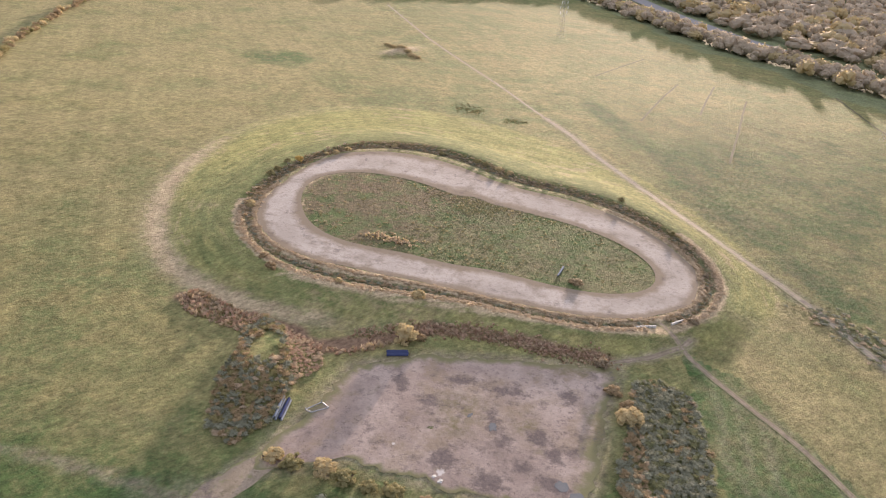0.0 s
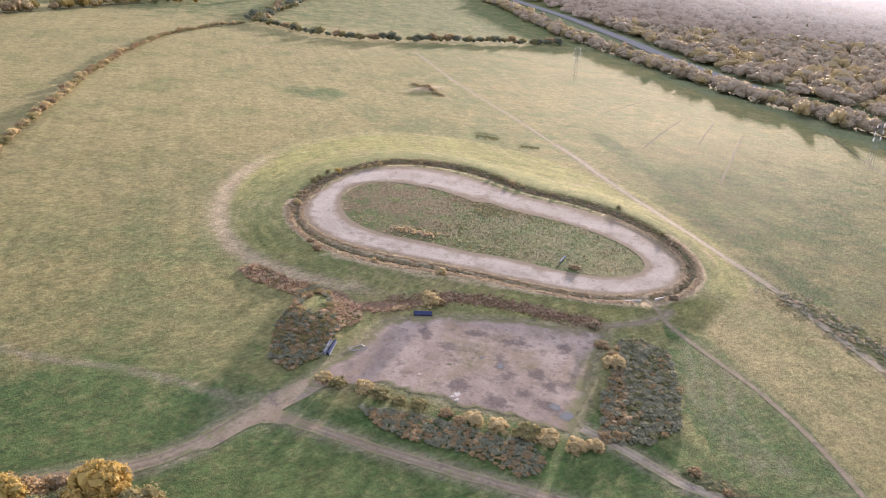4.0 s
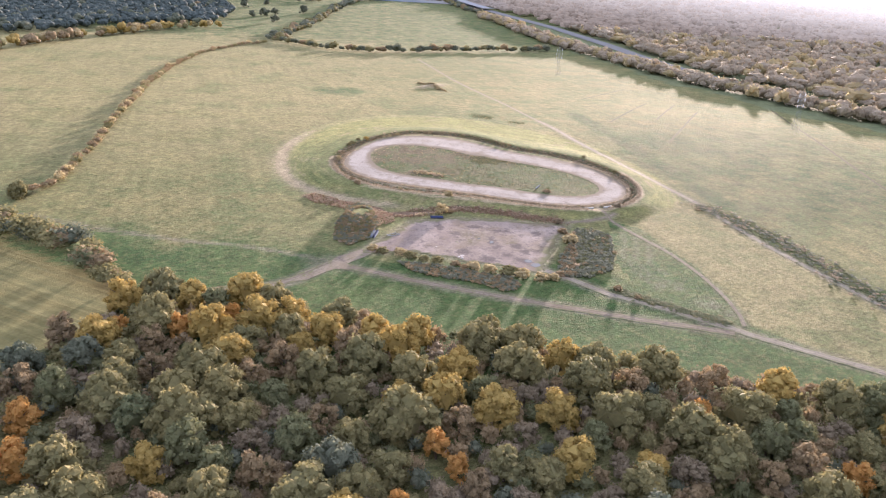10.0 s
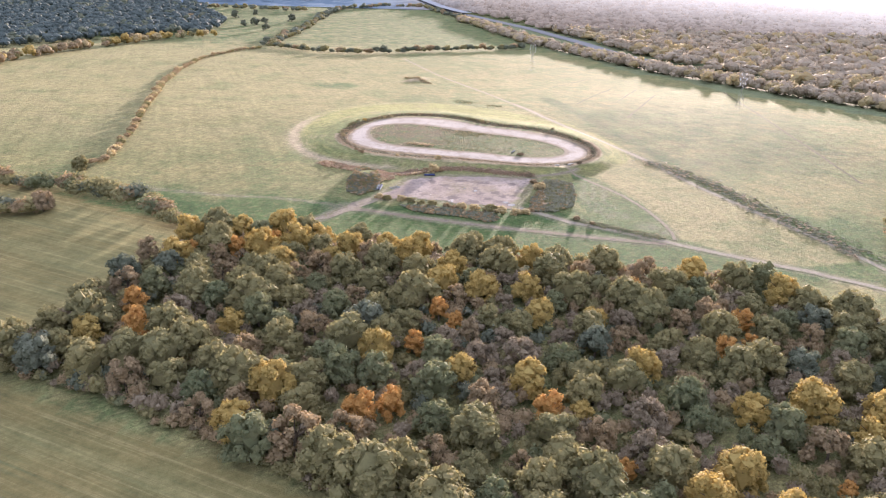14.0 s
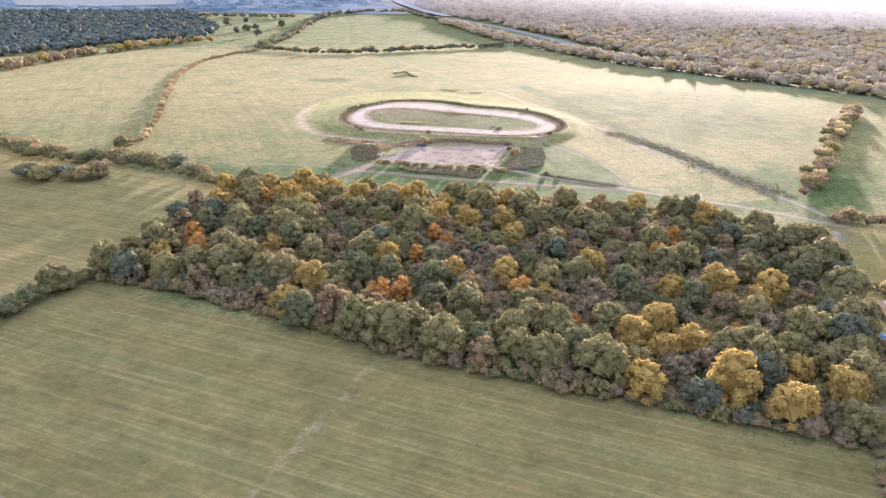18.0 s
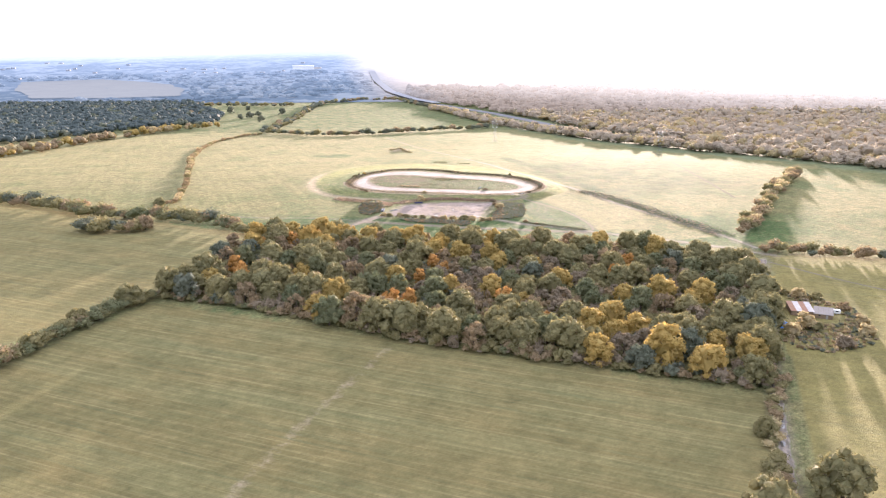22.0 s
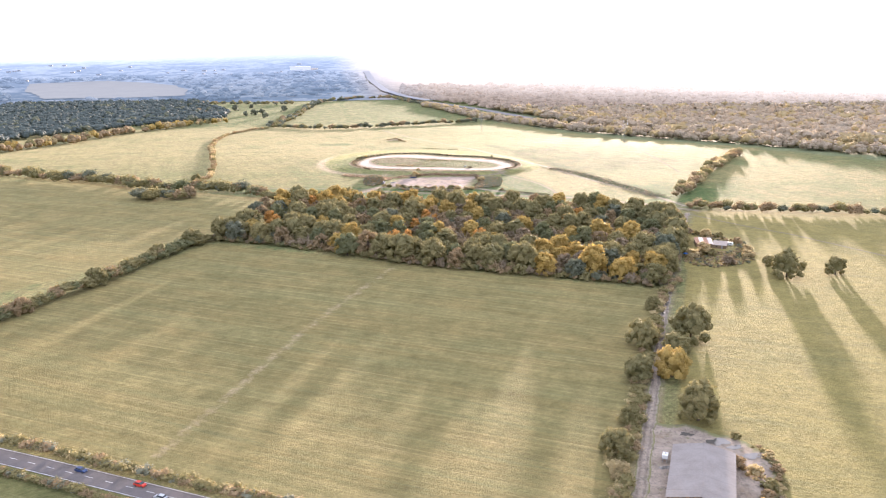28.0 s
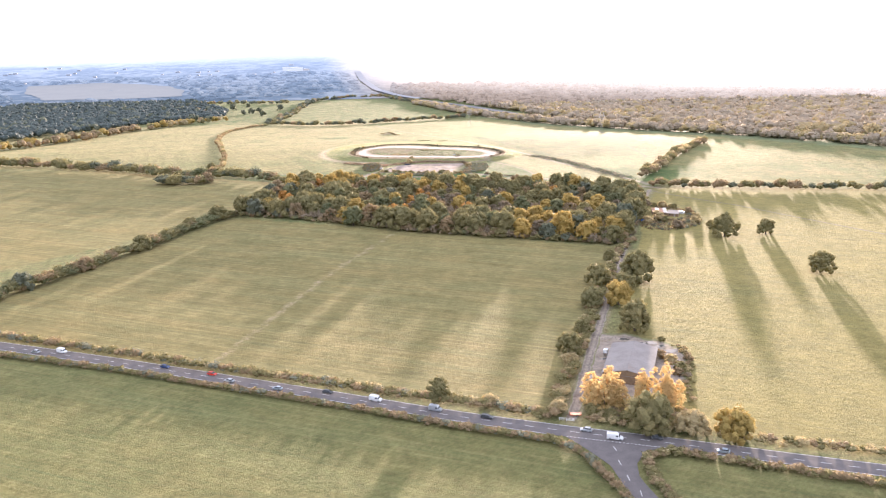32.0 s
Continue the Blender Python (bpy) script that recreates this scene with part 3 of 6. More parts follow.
def ribbon(name, pts, half, material, lift=0.07, step=2.0, ragged=0.0, across=4):
    """A strip of surface laid along a line over the ground."""
    p = np.array(pts, float)
    s = np.concatenate([[0], np.cumsum(np.hypot(*np.diff(p, axis=0).T))])
    t = np.linspace(0, s[-1], max(4, int(s[-1] / step)))
    cx, cy = np.interp(t, s, p[:, 0]), np.interp(t, s, p[:, 1])
    w = np.ones(9) / 9
    if len(t) > 30:
        cx[4:-4], cy[4:-4] = np.convolve(cx, w, "valid"), np.convolve(cy, w, "valid")
    dx, dy = np.gradient(cx), np.gradient(cy)
    n = np.hypot(dx, dy)
    nx, ny = -dy / n, dx / n
    u = np.linspace(-1, 1, across + 1)
    rng = np.random.default_rng(len(pts) * 7 + int(half * 10))
    wob = 1 + ragged * np.convolve(rng.normal(size=len(t) + 4), np.ones(5) / 5, "valid")[:, None] * np.sign(u)[None, :]
    X, Y = cx[:, None] + nx[:, None] * half * u * wob, cy[:, None] + ny[:, None] * half * u * wob
    Z = land(X, Y) + lift
    me = edged(mesh_from(name, np.stack([X, Y, Z], -1).reshape(-1, 3), grid_faces(len(t), across + 1), material), np.tile(np.abs(u) ** 3, len(t)))
    me.attributes.new("rut", "FLOAT", "POINT").data.foreach_set("value", np.tile(np.exp(-((np.abs(u) - 0.45) / 0.16) ** 2), len(t)).astype(np.float32))
    return me


def oval_band(name, a, b, material, lift, count=360, rings=8, ragged=0.0):
    th = np.linspace(0, 2 * np.pi, count, endpoint=False)
    rng = np.random.default_rng(5)
    wob = ragged * np.convolve(np.tile(rng.normal(size=count), 3), np.ones(4) / 4, "same")[count:2 * count]
    ra, rb = (radius(a, th) if a else 0 * th), radius(b, th) + wob
    u = np.linspace(0, 1, rings)
    R = ra[:, None] + (rb - ra)[:, None] * u
    X, Y = OVAL[0] + R * np.cos(th)[:, None], OVAL[1] + R * np.sin(th)[:, None]
    return mesh_from(name, np.stack([X, Y, land(X, Y) + lift], -1).reshape(-1, 3), grid_faces(count, rings, True), material)


def patch(name, poly, material, lift, step=1.0, ragged=1.0, rings=14):
    """An area of surface inside an outline, with an uneven edge, laid over the ground."""
    p = np.array(poly + poly[:1], float)
    s = np.concatenate([[0], np.cumsum(np.hypot(*np.diff(p, axis=0).T))])
    t = np.linspace(0, s[-1], int(s[-1] / step), endpoint=False)
    ex, ey = np.interp(t, s, p[:, 0]), np.interp(t, s, p[:, 1])
    rng = np.random.default_rng(len(poly))
    n, push = len(t), 0.0
    for width, size in ((4, 0.9), (14, 2.2)):
        w = np.hanning(width + 2)[1:-1]
        push = push + ragged * size * np.convolve(np.tile(rng.normal(size=n), 3), w / w.sum(), "same")[n:2 * n]
    cx, cy = p[:-1].mean(0)
    far = np.hypot(ex - cx, ey - cy)
    ex, ey = ex + (ex - cx) / far * push, ey + (ey - cy) / far * push
    u = np.concatenate([[1, 0.97, 0.93, 0.88], np.linspace(0.8, 0.02, rings - 4)])
    X, Y = cx + (ex - cx)[:, None] * u, cy + (ey - cy)[:, None] * u
    return edged(mesh_from(name, np.stack([X, Y, land(X, Y) + lift], -1).reshape(-1, 3), grid_faces(n, rings, True), material), np.tile(np.clip((u - 0.86) / 0.14, 0, 1), n))


track_mesh = oval_band("race_track", ISLAND, TRACK, M_TRACK, 0.10, rings=12, ragged=0.5)
u = np.tile(np.linspace(0, 1, 12), 360)
# Brown track edges, with the shade beside island and bank painted in.
track_mesh.attributes.new("edge", "FLOAT", "POINT").data.foreach_set("value", (1.1 * np.exp(-(u / 0.26) ** 2) + 1.0 * np.exp(-((1 - u) / 0.2) ** 2)).astype(np.float32))
tagged(new("race_track", track_mesh), "pale dusty oval dirt race track inside a grassy bank", "race track", kind="structure")
for key, (pts, half) in PATHS.items():
    if key == "west_track":
        continue
    tagged(new("dirt_path", ribbon("dirt_path", pts, half * 1.0, M_TRAIL if key in ("long_track", "far_track", "south_track") else M_PATH, 0.06, 1.2, ragged=0.22, across=12)), "narrow trodden earth track through the grass", "path", kind="structure")
for pts in ([(134, 1243), (165, 1290), (193, 1330)], [(139, 1116), (168, 1180), (197, 1238)], [(185, 1144), (206, 1195), (226, 1240)], [(170, 1043), (205, 1125), (236, 1199)]):
    tagged(new("sheep_path", ribbon("sheep_path", pts, 0.7, M_SHEEP, 0.06, 1.5, ragged=0.5, across=4)), "faint dark trodden line through the dry pasture", "path", kind="structure")
tagged(new("sheep_path", ribbon("sheep_path", [(322, 1240), (309, 1160), (296, 1070), (286, 993), (279, 915), (273, 848)], 0.9, M_SHEEP, 0.06, 1.5, ragged=0.5, across=4)), "faint dark trodden line through the dry pasture", "path", kind="structure")
tagged(new("muddy_fork", patch("muddy_fork", [(-56, 760), (-49, 771), (-42, 785), (-35, 795), (-27, 801), (-23, 798), (-29, 789), (-35, 781), (-27, 776), (-36, 775.5), (-42, 773), (-50, 762)], M_PATH, 0.075, 0.8, 0.7)), "broad muddy fork where the earth tracks meet", "path", kind="structure")
tagged(new("gravel_lane", ribbon("gravel_lane", LANE, 2.4, M_LANE, 0.08, 1.2, ragged=0.3, across=12)), "pale rutted gravel lane between trees and fields", "lane", kind="structure")
tagged(new("road", ribbon("road", ROAD, 4.1, M_ASPHALT, 0.12, 3.0, across=2)), "grey two-lane asphalt country road between hedges", "road", kind="structure")
tagged(new("side_road", ribbon("side_road", SIDE, 3.4, M_ASPHALT, 0.115, 2.0, across=2)), "grey asphalt side road meeting the country road", "road", kind="structure")


yard_mesh = patch("hardcore_yard", YARD, M_YARD, 0.08, rings=60)
yv = np.zeros(len(yard_mesh.vertices) * 3, np.float32)
yard_mesh.vertices.foreach_get("co", yv)
yx, yy = yv[0::3], yv[1::3]


def blots(name, spots):
    """Notes where a surface is stained, from places and half widths."""
    v = np.zeros(len(yx))
    for x, y, a, b in spots:
        v = np.maximum(v, np.exp(-((yx - x) / a) ** 2 - ((yy - y) / b) ** 2))
    yard_mesh.attributes.new(name, "FLOAT", "POINT").data.foreach_set("value", v.astype(np.float32))


blots("wet", [(4, 831, 2.2, 4), (20, 834, 5, 2.5), (29, 816, 2.8, 5), (31, 809, 2.8, 4), (16, 803, 4.5, 5), (41, 811, 3, 3.5), (44, 806, 2.5, 4), (49, 808, 2.5, 3), (26, 796, 5.5, 4), (42, 795, 4.5, 3), (36, 800, 3, 2), (12, 825, 3, 3), (34, 830, 6, 2), (52, 829, 3, 4)])
blots("moss", [(21, 822, 8, 7), (19, 815, 6, 5), (58, 816, 4, 11), (38, 816, 5, 6), (-17, 826, 5, 8), (55, 842, 10, 3)])
blots("chalk", [(15, 797, 1.6, 2.2), (3, 806, 0.8, 0.8)])
tagged(new("hardcore_yard", yard_mesh), "stained pinkish grey hardcore parking yard with puddle marks", "yard", kind="structure")

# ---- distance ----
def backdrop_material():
    """Far hills: bright autumn mist and sun glare painted into colour and glow."""
    k = Mat("mist_painted_distance", 1.0, 0.0)
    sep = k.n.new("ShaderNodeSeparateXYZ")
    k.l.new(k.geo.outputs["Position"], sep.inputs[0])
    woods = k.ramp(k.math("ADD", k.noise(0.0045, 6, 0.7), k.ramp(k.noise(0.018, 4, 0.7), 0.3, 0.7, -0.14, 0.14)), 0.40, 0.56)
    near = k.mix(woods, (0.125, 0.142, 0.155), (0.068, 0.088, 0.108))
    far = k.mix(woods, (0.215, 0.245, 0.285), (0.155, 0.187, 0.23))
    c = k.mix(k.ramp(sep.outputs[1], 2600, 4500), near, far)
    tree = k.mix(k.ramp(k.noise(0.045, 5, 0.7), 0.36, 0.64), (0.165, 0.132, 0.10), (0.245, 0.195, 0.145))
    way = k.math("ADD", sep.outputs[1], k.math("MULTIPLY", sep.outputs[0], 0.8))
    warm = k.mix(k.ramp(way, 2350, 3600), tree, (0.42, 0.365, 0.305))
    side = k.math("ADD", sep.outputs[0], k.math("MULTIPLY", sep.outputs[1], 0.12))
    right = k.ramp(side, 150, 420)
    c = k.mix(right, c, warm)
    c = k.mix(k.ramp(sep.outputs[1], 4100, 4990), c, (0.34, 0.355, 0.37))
    # The painted mist glows stronger with distance on the sun's side.
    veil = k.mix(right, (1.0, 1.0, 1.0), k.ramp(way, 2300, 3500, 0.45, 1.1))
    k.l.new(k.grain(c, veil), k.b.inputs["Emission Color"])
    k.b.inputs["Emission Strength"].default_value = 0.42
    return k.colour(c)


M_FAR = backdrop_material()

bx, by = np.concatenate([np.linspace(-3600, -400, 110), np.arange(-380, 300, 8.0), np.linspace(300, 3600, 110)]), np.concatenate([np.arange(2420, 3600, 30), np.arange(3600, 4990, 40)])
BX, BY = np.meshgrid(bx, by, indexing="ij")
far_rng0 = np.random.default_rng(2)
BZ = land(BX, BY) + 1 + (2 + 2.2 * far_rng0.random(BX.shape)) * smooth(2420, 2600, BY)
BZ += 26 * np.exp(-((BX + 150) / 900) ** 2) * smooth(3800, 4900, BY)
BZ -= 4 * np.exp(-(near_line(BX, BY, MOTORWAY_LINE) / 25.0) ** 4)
tagged(new("backdrop", mesh_from("backdrop", np.stack([BX, BY, BZ], -1).reshape(-1, 3), grid_faces(len(bx), len(by)), M_FAR)), "blue wooded hills on the horizon with mist painted in", "hills", kind="structure")

M_MWAY = plain("pale_motorway_asphalt", (0.22, 0.215, 0.21), (0.27, 0.26, 0.25), 0.4, 1.0, 0.0)
motorway = tagged(new("motorway", ribbon("motorway", MOTORWAY_LINE, 12.0, M_MWAY, 0.9, 8.0, across=4)), "pale grey dual carriageway below the woods", "road", kind="structure")

# Far stretch coloured paler than the near asphalt, with mist painted in.
far_road = ribbon("motorway", MOTORWAY_LINE[:4] + [(75, 2318)], 13.0, plain("mist_painted_carriageway", (0.33, 0.33, 0.34), (0.38, 0.375, 0.38), 0.05, 1.0, 0.0), 5.5, 12.0, across=2)
tagged(new("motorway", far_road), "pale far stretch of the dual carriageway climbing the hills", "road", kind="structure")

# Tan field with mist painted in as a pale tone and slight glow.
M_FAR_FIELD = plain("mist_painted_tan_field", (0.125, 0.13, 0.13), (0.15, 0.153, 0.148), 0.012, 1.0, 0.0)
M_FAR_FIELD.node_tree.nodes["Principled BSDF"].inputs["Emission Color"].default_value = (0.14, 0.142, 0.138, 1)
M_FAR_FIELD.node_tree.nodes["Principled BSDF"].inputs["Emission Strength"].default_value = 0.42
tagged(new("far_field", patch("far_field", [(-1425, 3183), (-1168, 3268), (-960, 3160), (-816, 3003), (-740, 2820), (-686, 2600), (-880, 2545), (-1094, 2560), (-1290, 2850)], M_FAR_FIELD, 8.0, 12.0, 5.0)), "pale tan field far off with mist painted into its glow", "field", kind="structure")

# ---- plants ----
def part(name, data, material, parent, label=""):
    """Links a mesh (or a bmesh) as one object under a thing or a part."""
    if isinstance(data, bmesh.types.BMesh):
        me = bpy.data.meshes.new(name)
        data.to_mesh(me)
        data.free()
        data = me
    if material and not data.materials:
        data.materials.append(material)
    ob = new(name, data)
    ob.parent = parent
    if label:
        ob["label"] = label
    return ob


def ball(sub=1):
    bm = bmesh.new()
    bmesh.ops.create_icosphere(bm, subdivisions=sub, radius=1)
    bm.verts.index_update()
    v = np.array([w.co[:] for w in bm.verts])
    f = np.array([[w.index for w in p.verts] for p in bm.faces])
    bm.free()
    return v, f


BALL0, BALL1 = ball(0), ball(1)


def crown_mesh(name, seed, wide, high, lobes=22, leaves=900, leaf=0.55, material=None, airy=0.0):
    """A crown: overlapping lobes of foliage, roughened, with leaf clumps standing out of them. Its foot is at z = 0."""
    rng = np.random.default_rng(seed)
    vs, fs, n = [], [], 0
    up = (rng.permutation(lobes) + rng.random(lobes)) / lobes
    a = np.arange(lobes) * 2.4 + rng.normal(size=lobes) * 0.4
    lump = 1 + 0.13 * np.cos(2 * a + rng.random() * 6) + 0.09 * np.cos(3 * a + rng.random() * 6)
    girth = np.sqrt(np.maximum(0.02, 1 - ((up ** 0.85 - 0.34) / 0.70) ** 2))
    reach = 0.41 * wide * girth * lump * (0.6 + 0.45 * np.sqrt(rng.random(lobes)))
    centres = np.column_stack([reach * np.cos(a), reach * np.sin(a), high * (0.03 + 0.80 * up ** 0.85)])
    sizes = (0.085 + 0.10 * rng.random(lobes)) * wide * (22 / lobes) ** 0.2
    core = 0.80 - 0.25 * airy
    lumps, reachs = centres, sizes * core
    if airy < 0.3:
        lumps = np.concatenate([centres, [(0, 0, high * 0.42), (0.08 * wide, 0, high * 0.6)]])
        reachs = np.concatenate([reachs, [0.32 * wide, 0.22 * wide]])
    for c, r in zip(lumps, reachs):
        bv, bf = BALL0 if r < 0.2 * wide else BALL1
        vs.append(bv * r * (1 + 0.2 * rng.normal(size=(len(bv), 1))) + c)
        fs.append(bf + n)
        n += len(bv)
    per = rng.choice(lobes, leaves, p=sizes ** 2 / (sizes ** 2).sum())
    d = rng.normal(size=(leaves, 3))
    d[:, 2] = np.abs(d[:, 2]) * 0.9 - 0.3
    d /= np.linalg.norm(d, axis=1)[:, None]
    pos = centres[per] + d * (sizes[per] * (0.70 + 0.42 * rng.random(leaves) ** 1.2))[:, None]
    nor = d + rng.normal(size=(leaves, 3)) * 0.45 + (0, 0, 0.25)
    nor /= np.linalg.norm(nor, axis=1)[:, None]
    side = np.cross(nor, rng.normal(size=(leaves, 3)))
    side /= np.linalg.norm(side, axis=1)[:, None]
    other = np.cross(nor, side)
    k = leaf * (0.55 + 0.9 * rng.random(leaves))[:, None]
    quad = np.stack([pos - side * k, pos - other * k * 0.8 + nor * k * 0.25, pos + side * k, pos + other * k * 0.8 + nor * k * 0.25], 1).reshape(-1, 3)
    i = np.arange(leaves) * 4 + n
    tri = np.concatenate([np.stack([i, i + 1, i + 2], 1), np.stack([i, i + 2, i + 3], 1)])
    return mesh_from(name, np.concatenate(vs + [quad]), np.concatenate(fs + [tri]), material, False)


def trunk_mesh(name, seed, high, thick, wide):
    """A tapered trunk with a few limbs that spread into the crown."""
    rng = np.random.default_rng(seed)
    vs, fs, n = [], [], 0

    def limb(a, b, r0, r1, sides=7):
        nonlocal n
        a, b = np.array(a, float), np.array(b, float)
        ax = (b - a) / np.linalg.norm(b - a)
        e = np.cross(ax, (0.3, 1, 0.2))
        e /= np.linalg.norm(e)
        g = np.cross(ax, e)
        th = np.linspace(0, 2 * np.pi, sides, endpoint=False)
        for u, r in ((0, r0), (0.45, (r0 * 0.45 + r1 * 0.55)), (1, r1)):
            c = a + (b - a) * u + (rng.normal(size=3) * r0 * 0.5 if u == 0.45 else 0)
            vs.append(c + r * (np.cos(th)[:, None] * e + np.sin(th)[:, None] * g))
        for j in range(2):
            for i in range(sides):
                i2 = (i + 1) % sides
                fs.append((n + j * sides + i, n + j * sides + i2, n + (j + 1) * sides + i2, n + (j + 1) * sides + i))
        n += 3 * sides

    limb((0, 0, -0.4), (rng.normal() * 0.3, rng.normal() * 0.3, high * 0.55), thick * 1.3, thick * 0.75)
    for i in range(5):
        a = i * 2.4 + rng.random()
        z0 = high * (0.28 + 0.06 * i)
        limb((0, 0, z0), (math.cos(a) * wide * 0.34, math.sin(a) * wide * 0.34, z0 + high * 0.28), thick * 0.5, thick * 0.14, 5)
    return mesh_from(name, np.concatenate(vs), fs, M_BARK)


def make_tree(kind, tone, seed, wide, high, name="tree", lobes=16, leaves=1100, leaf=0.55, airy=0.0, label="", category="tree", group="", thick=None):
    base = new(name)
    lift = high * 0.05
    part("trunk", trunk_mesh("trunk", seed, high * 0.9, thick or 0.03 * high, wide), None, base)
    crown = part("crown", crown_mesh("crown", seed, wide, high - lift, lobes, leaves, leaf, M_LEAF[tone], airy), None, base)
    crown.location.z = lift
    return tagged(base, label, category, group)


def place(x, y, turn=0.0, size=1.0, sink=0.0):
    return pose(x, y, float(land(x, y)) - sink, 0, 0, turn) @ Matrix.Scale(size, 4)


def put(ob, m):
    ob.matrix_basis = m
    return ob


def copy_sized(ob, x, y, turn, size):
    c = copy_thing(ob, Matrix())
    c.matrix_basis = place(x, y, turn, size)
    return c


def scatter_in(poly, gap, rng, tries=30000, margin=0.0):
    p = np.array(poly, float)
    lo, hi = p.min(0), p.max(0)
    c = lo + rng.random((tries, 2)) * (hi - lo)
    ok = inside(c[:, 0], c[:, 1], poly)
    if margin:
        ok &= near_line(c[:, 0], c[:, 1], poly + poly[:1]) > margin
    pts = []
    cell = {}
    for x, y in c[ok].tolist():
        i, j = int(x // gap), int(y // gap)
        if any((x - a) ** 2 + (y - b) ** 2 < gap * gap for u in (-1, 0, 1) for v in (-1, 0, 1) for a, b in cell.get((i + u, j + v), ())):
            continue
        cell.setdefault((i, j), []).append((x, y))
        pts.append((x, y))
    return pts


def many(name, spots, seed, forms, material_of, label, category):
    """Plants that nobody could count, joined into one mesh of kind stuff. spots: x, y, width, height."""
    rng = np.random.default_rng(seed)
    vs, fs, idx, n = [], [], [], 0
    ground = land([p[0] for p in spots], [p[1] for p in spots])
    for (x, y, w, h), gz in zip(spots, ground):
        k = rng.integers(len(forms))
        v, f = forms[k]
        a = rng.random() * 6.283
        c, s = math.cos(a), math.sin(a)
        q = np.column_stack([(v[:, 0] * c - v[:, 1] * s) * w, (v[:, 0] * s + v[:, 1] * c) * w, v[:, 2] * h])
        q += (x, y, gz)
        vs.append(q)
        fs.append(f + n)
        idx.append(np.full(len(f), rng.choice(len(material_of[1]), p=material_of[1]), np.int32))
        n += len(v)
    me = mesh_from(name, np.concatenate(vs), np.concatenate(fs), None, False)
    for m in material_of[0]:
        me.materials.append(m)
    me.polygons.foreach_set("material_index", np.concatenate(idx))
    return tagged(new(name, me), label, category, kind="stuff")


def unit_form(seed, lobes, leaves, leaf, airy=0.0, sub=1):
    """One small plant of unit width and height as arrays."""
    rng = np.random.default_rng(seed)
    bv, bf = (BALL1 if sub == 1 else BALL0)
    vs, fs, n = [], [], 0
    cs, ss = [], []
    for i in range(lobes):
        a, r, up = i * 2.4, 0.30 * math.sqrt((i + 0.3) / lobes), rng.random()
        cs.append((r * math.cos(a), r * math.sin(a), 0.28 + 0.42 * up * (1 - r)))
        ss.append(0.24 + 0.08 * rng.random())
    cs, ss = np.array(cs), np.array(ss)
    for c, s in zip(cs, ss):
        vs.append(bv * s * (0.66 - 0.25 * airy) * (1 + 0.14 * rng.normal(size=(len(bv), 1))) + c)
        fs.append(bf + n)
        n += len(bv)
    if leaves:
        per = rng.integers(lobes, size=leaves)
        d = rng.normal(size=(leaves, 3))
        d[:, 2] = np.abs(d[:, 2]) - 0.2
        d /= np.linalg.norm(d, axis=1)[:, None]
        p = cs[per] + d * (ss[per] * (0.62 + 0.56 * rng.random(leaves)))[:, None]
        nor = d + 0.6 * rng.normal(size=d.shape)
        nor /= np.linalg.norm(nor, axis=1)[:, None]
        e = np.cross(nor, rng.normal(size=d.shape))
        e /= np.linalg.norm(e, axis=1)[:, None]
        g = np.cross(nor, e)
        k = leaf * (0.6 + 0.8 * rng.random(leaves))[:, None]
        q = np.stack([p - e * k, p + e * k, p + g * k * 1.3 + nor * k * 0.3], 1).reshape(-1, 3)
        i = np.arange(leaves) * 3 + n
        vs.append(q)
        fs.append(np.stack([i, i + 1, i + 2], 1))
    return np.concatenate(vs), np.concatenate(fs)


SHRUBS = [unit_form(s, 9, 260, 0.062, 0.0, 0) for s in range(6)]
BRAMBLES = [unit_form(20 + s, 6, 170, 0.06, 0.2, 0) for s in range(6)]
FAR_TREES = [unit_form(40 + s, 6, 30, 0.034, -0.7, 0) for s in range(6)]
FAR_CROWNS = [unit_form(140 + s, 8, 80, 0.042, -0.4, 0) for s in range(6)]
LOW = [unit_form(70 + s, 5, 84, 0.068, 0.0, 0) for s in range(6)]
CLUMPS = [unit_form(90 + s, 3, 30, 0.13, 0.0, 0) for s in range(6)]


def mix_of(**share):
    names = list(share)
    w = np.array([share[n] for n in names], float)
    return [M_LEAF[n] for n in names], w / w.sum()


def along(pts, gap, rng, wide, w, h):
    p = np.array(pts, float)
    s = np.concatenate([[0], np.cumsum(np.hypot(*np.diff(p, axis=0).T))])
    out, t = [], 0.0
    while t < s[-1]:
        x, y = np.interp(t, s, p[:, 0]) + rng.normal() * wide, np.interp(t, s, p[:, 1]) + rng.normal() * wide
        k = 0.7 + 0.6 * rng.random()
        out.append((x, y, w * k, h * k * (0.85 + 0.3 * rng.random())))
        t += gap * (0.6 + 0.8 * rng.random())
    return out


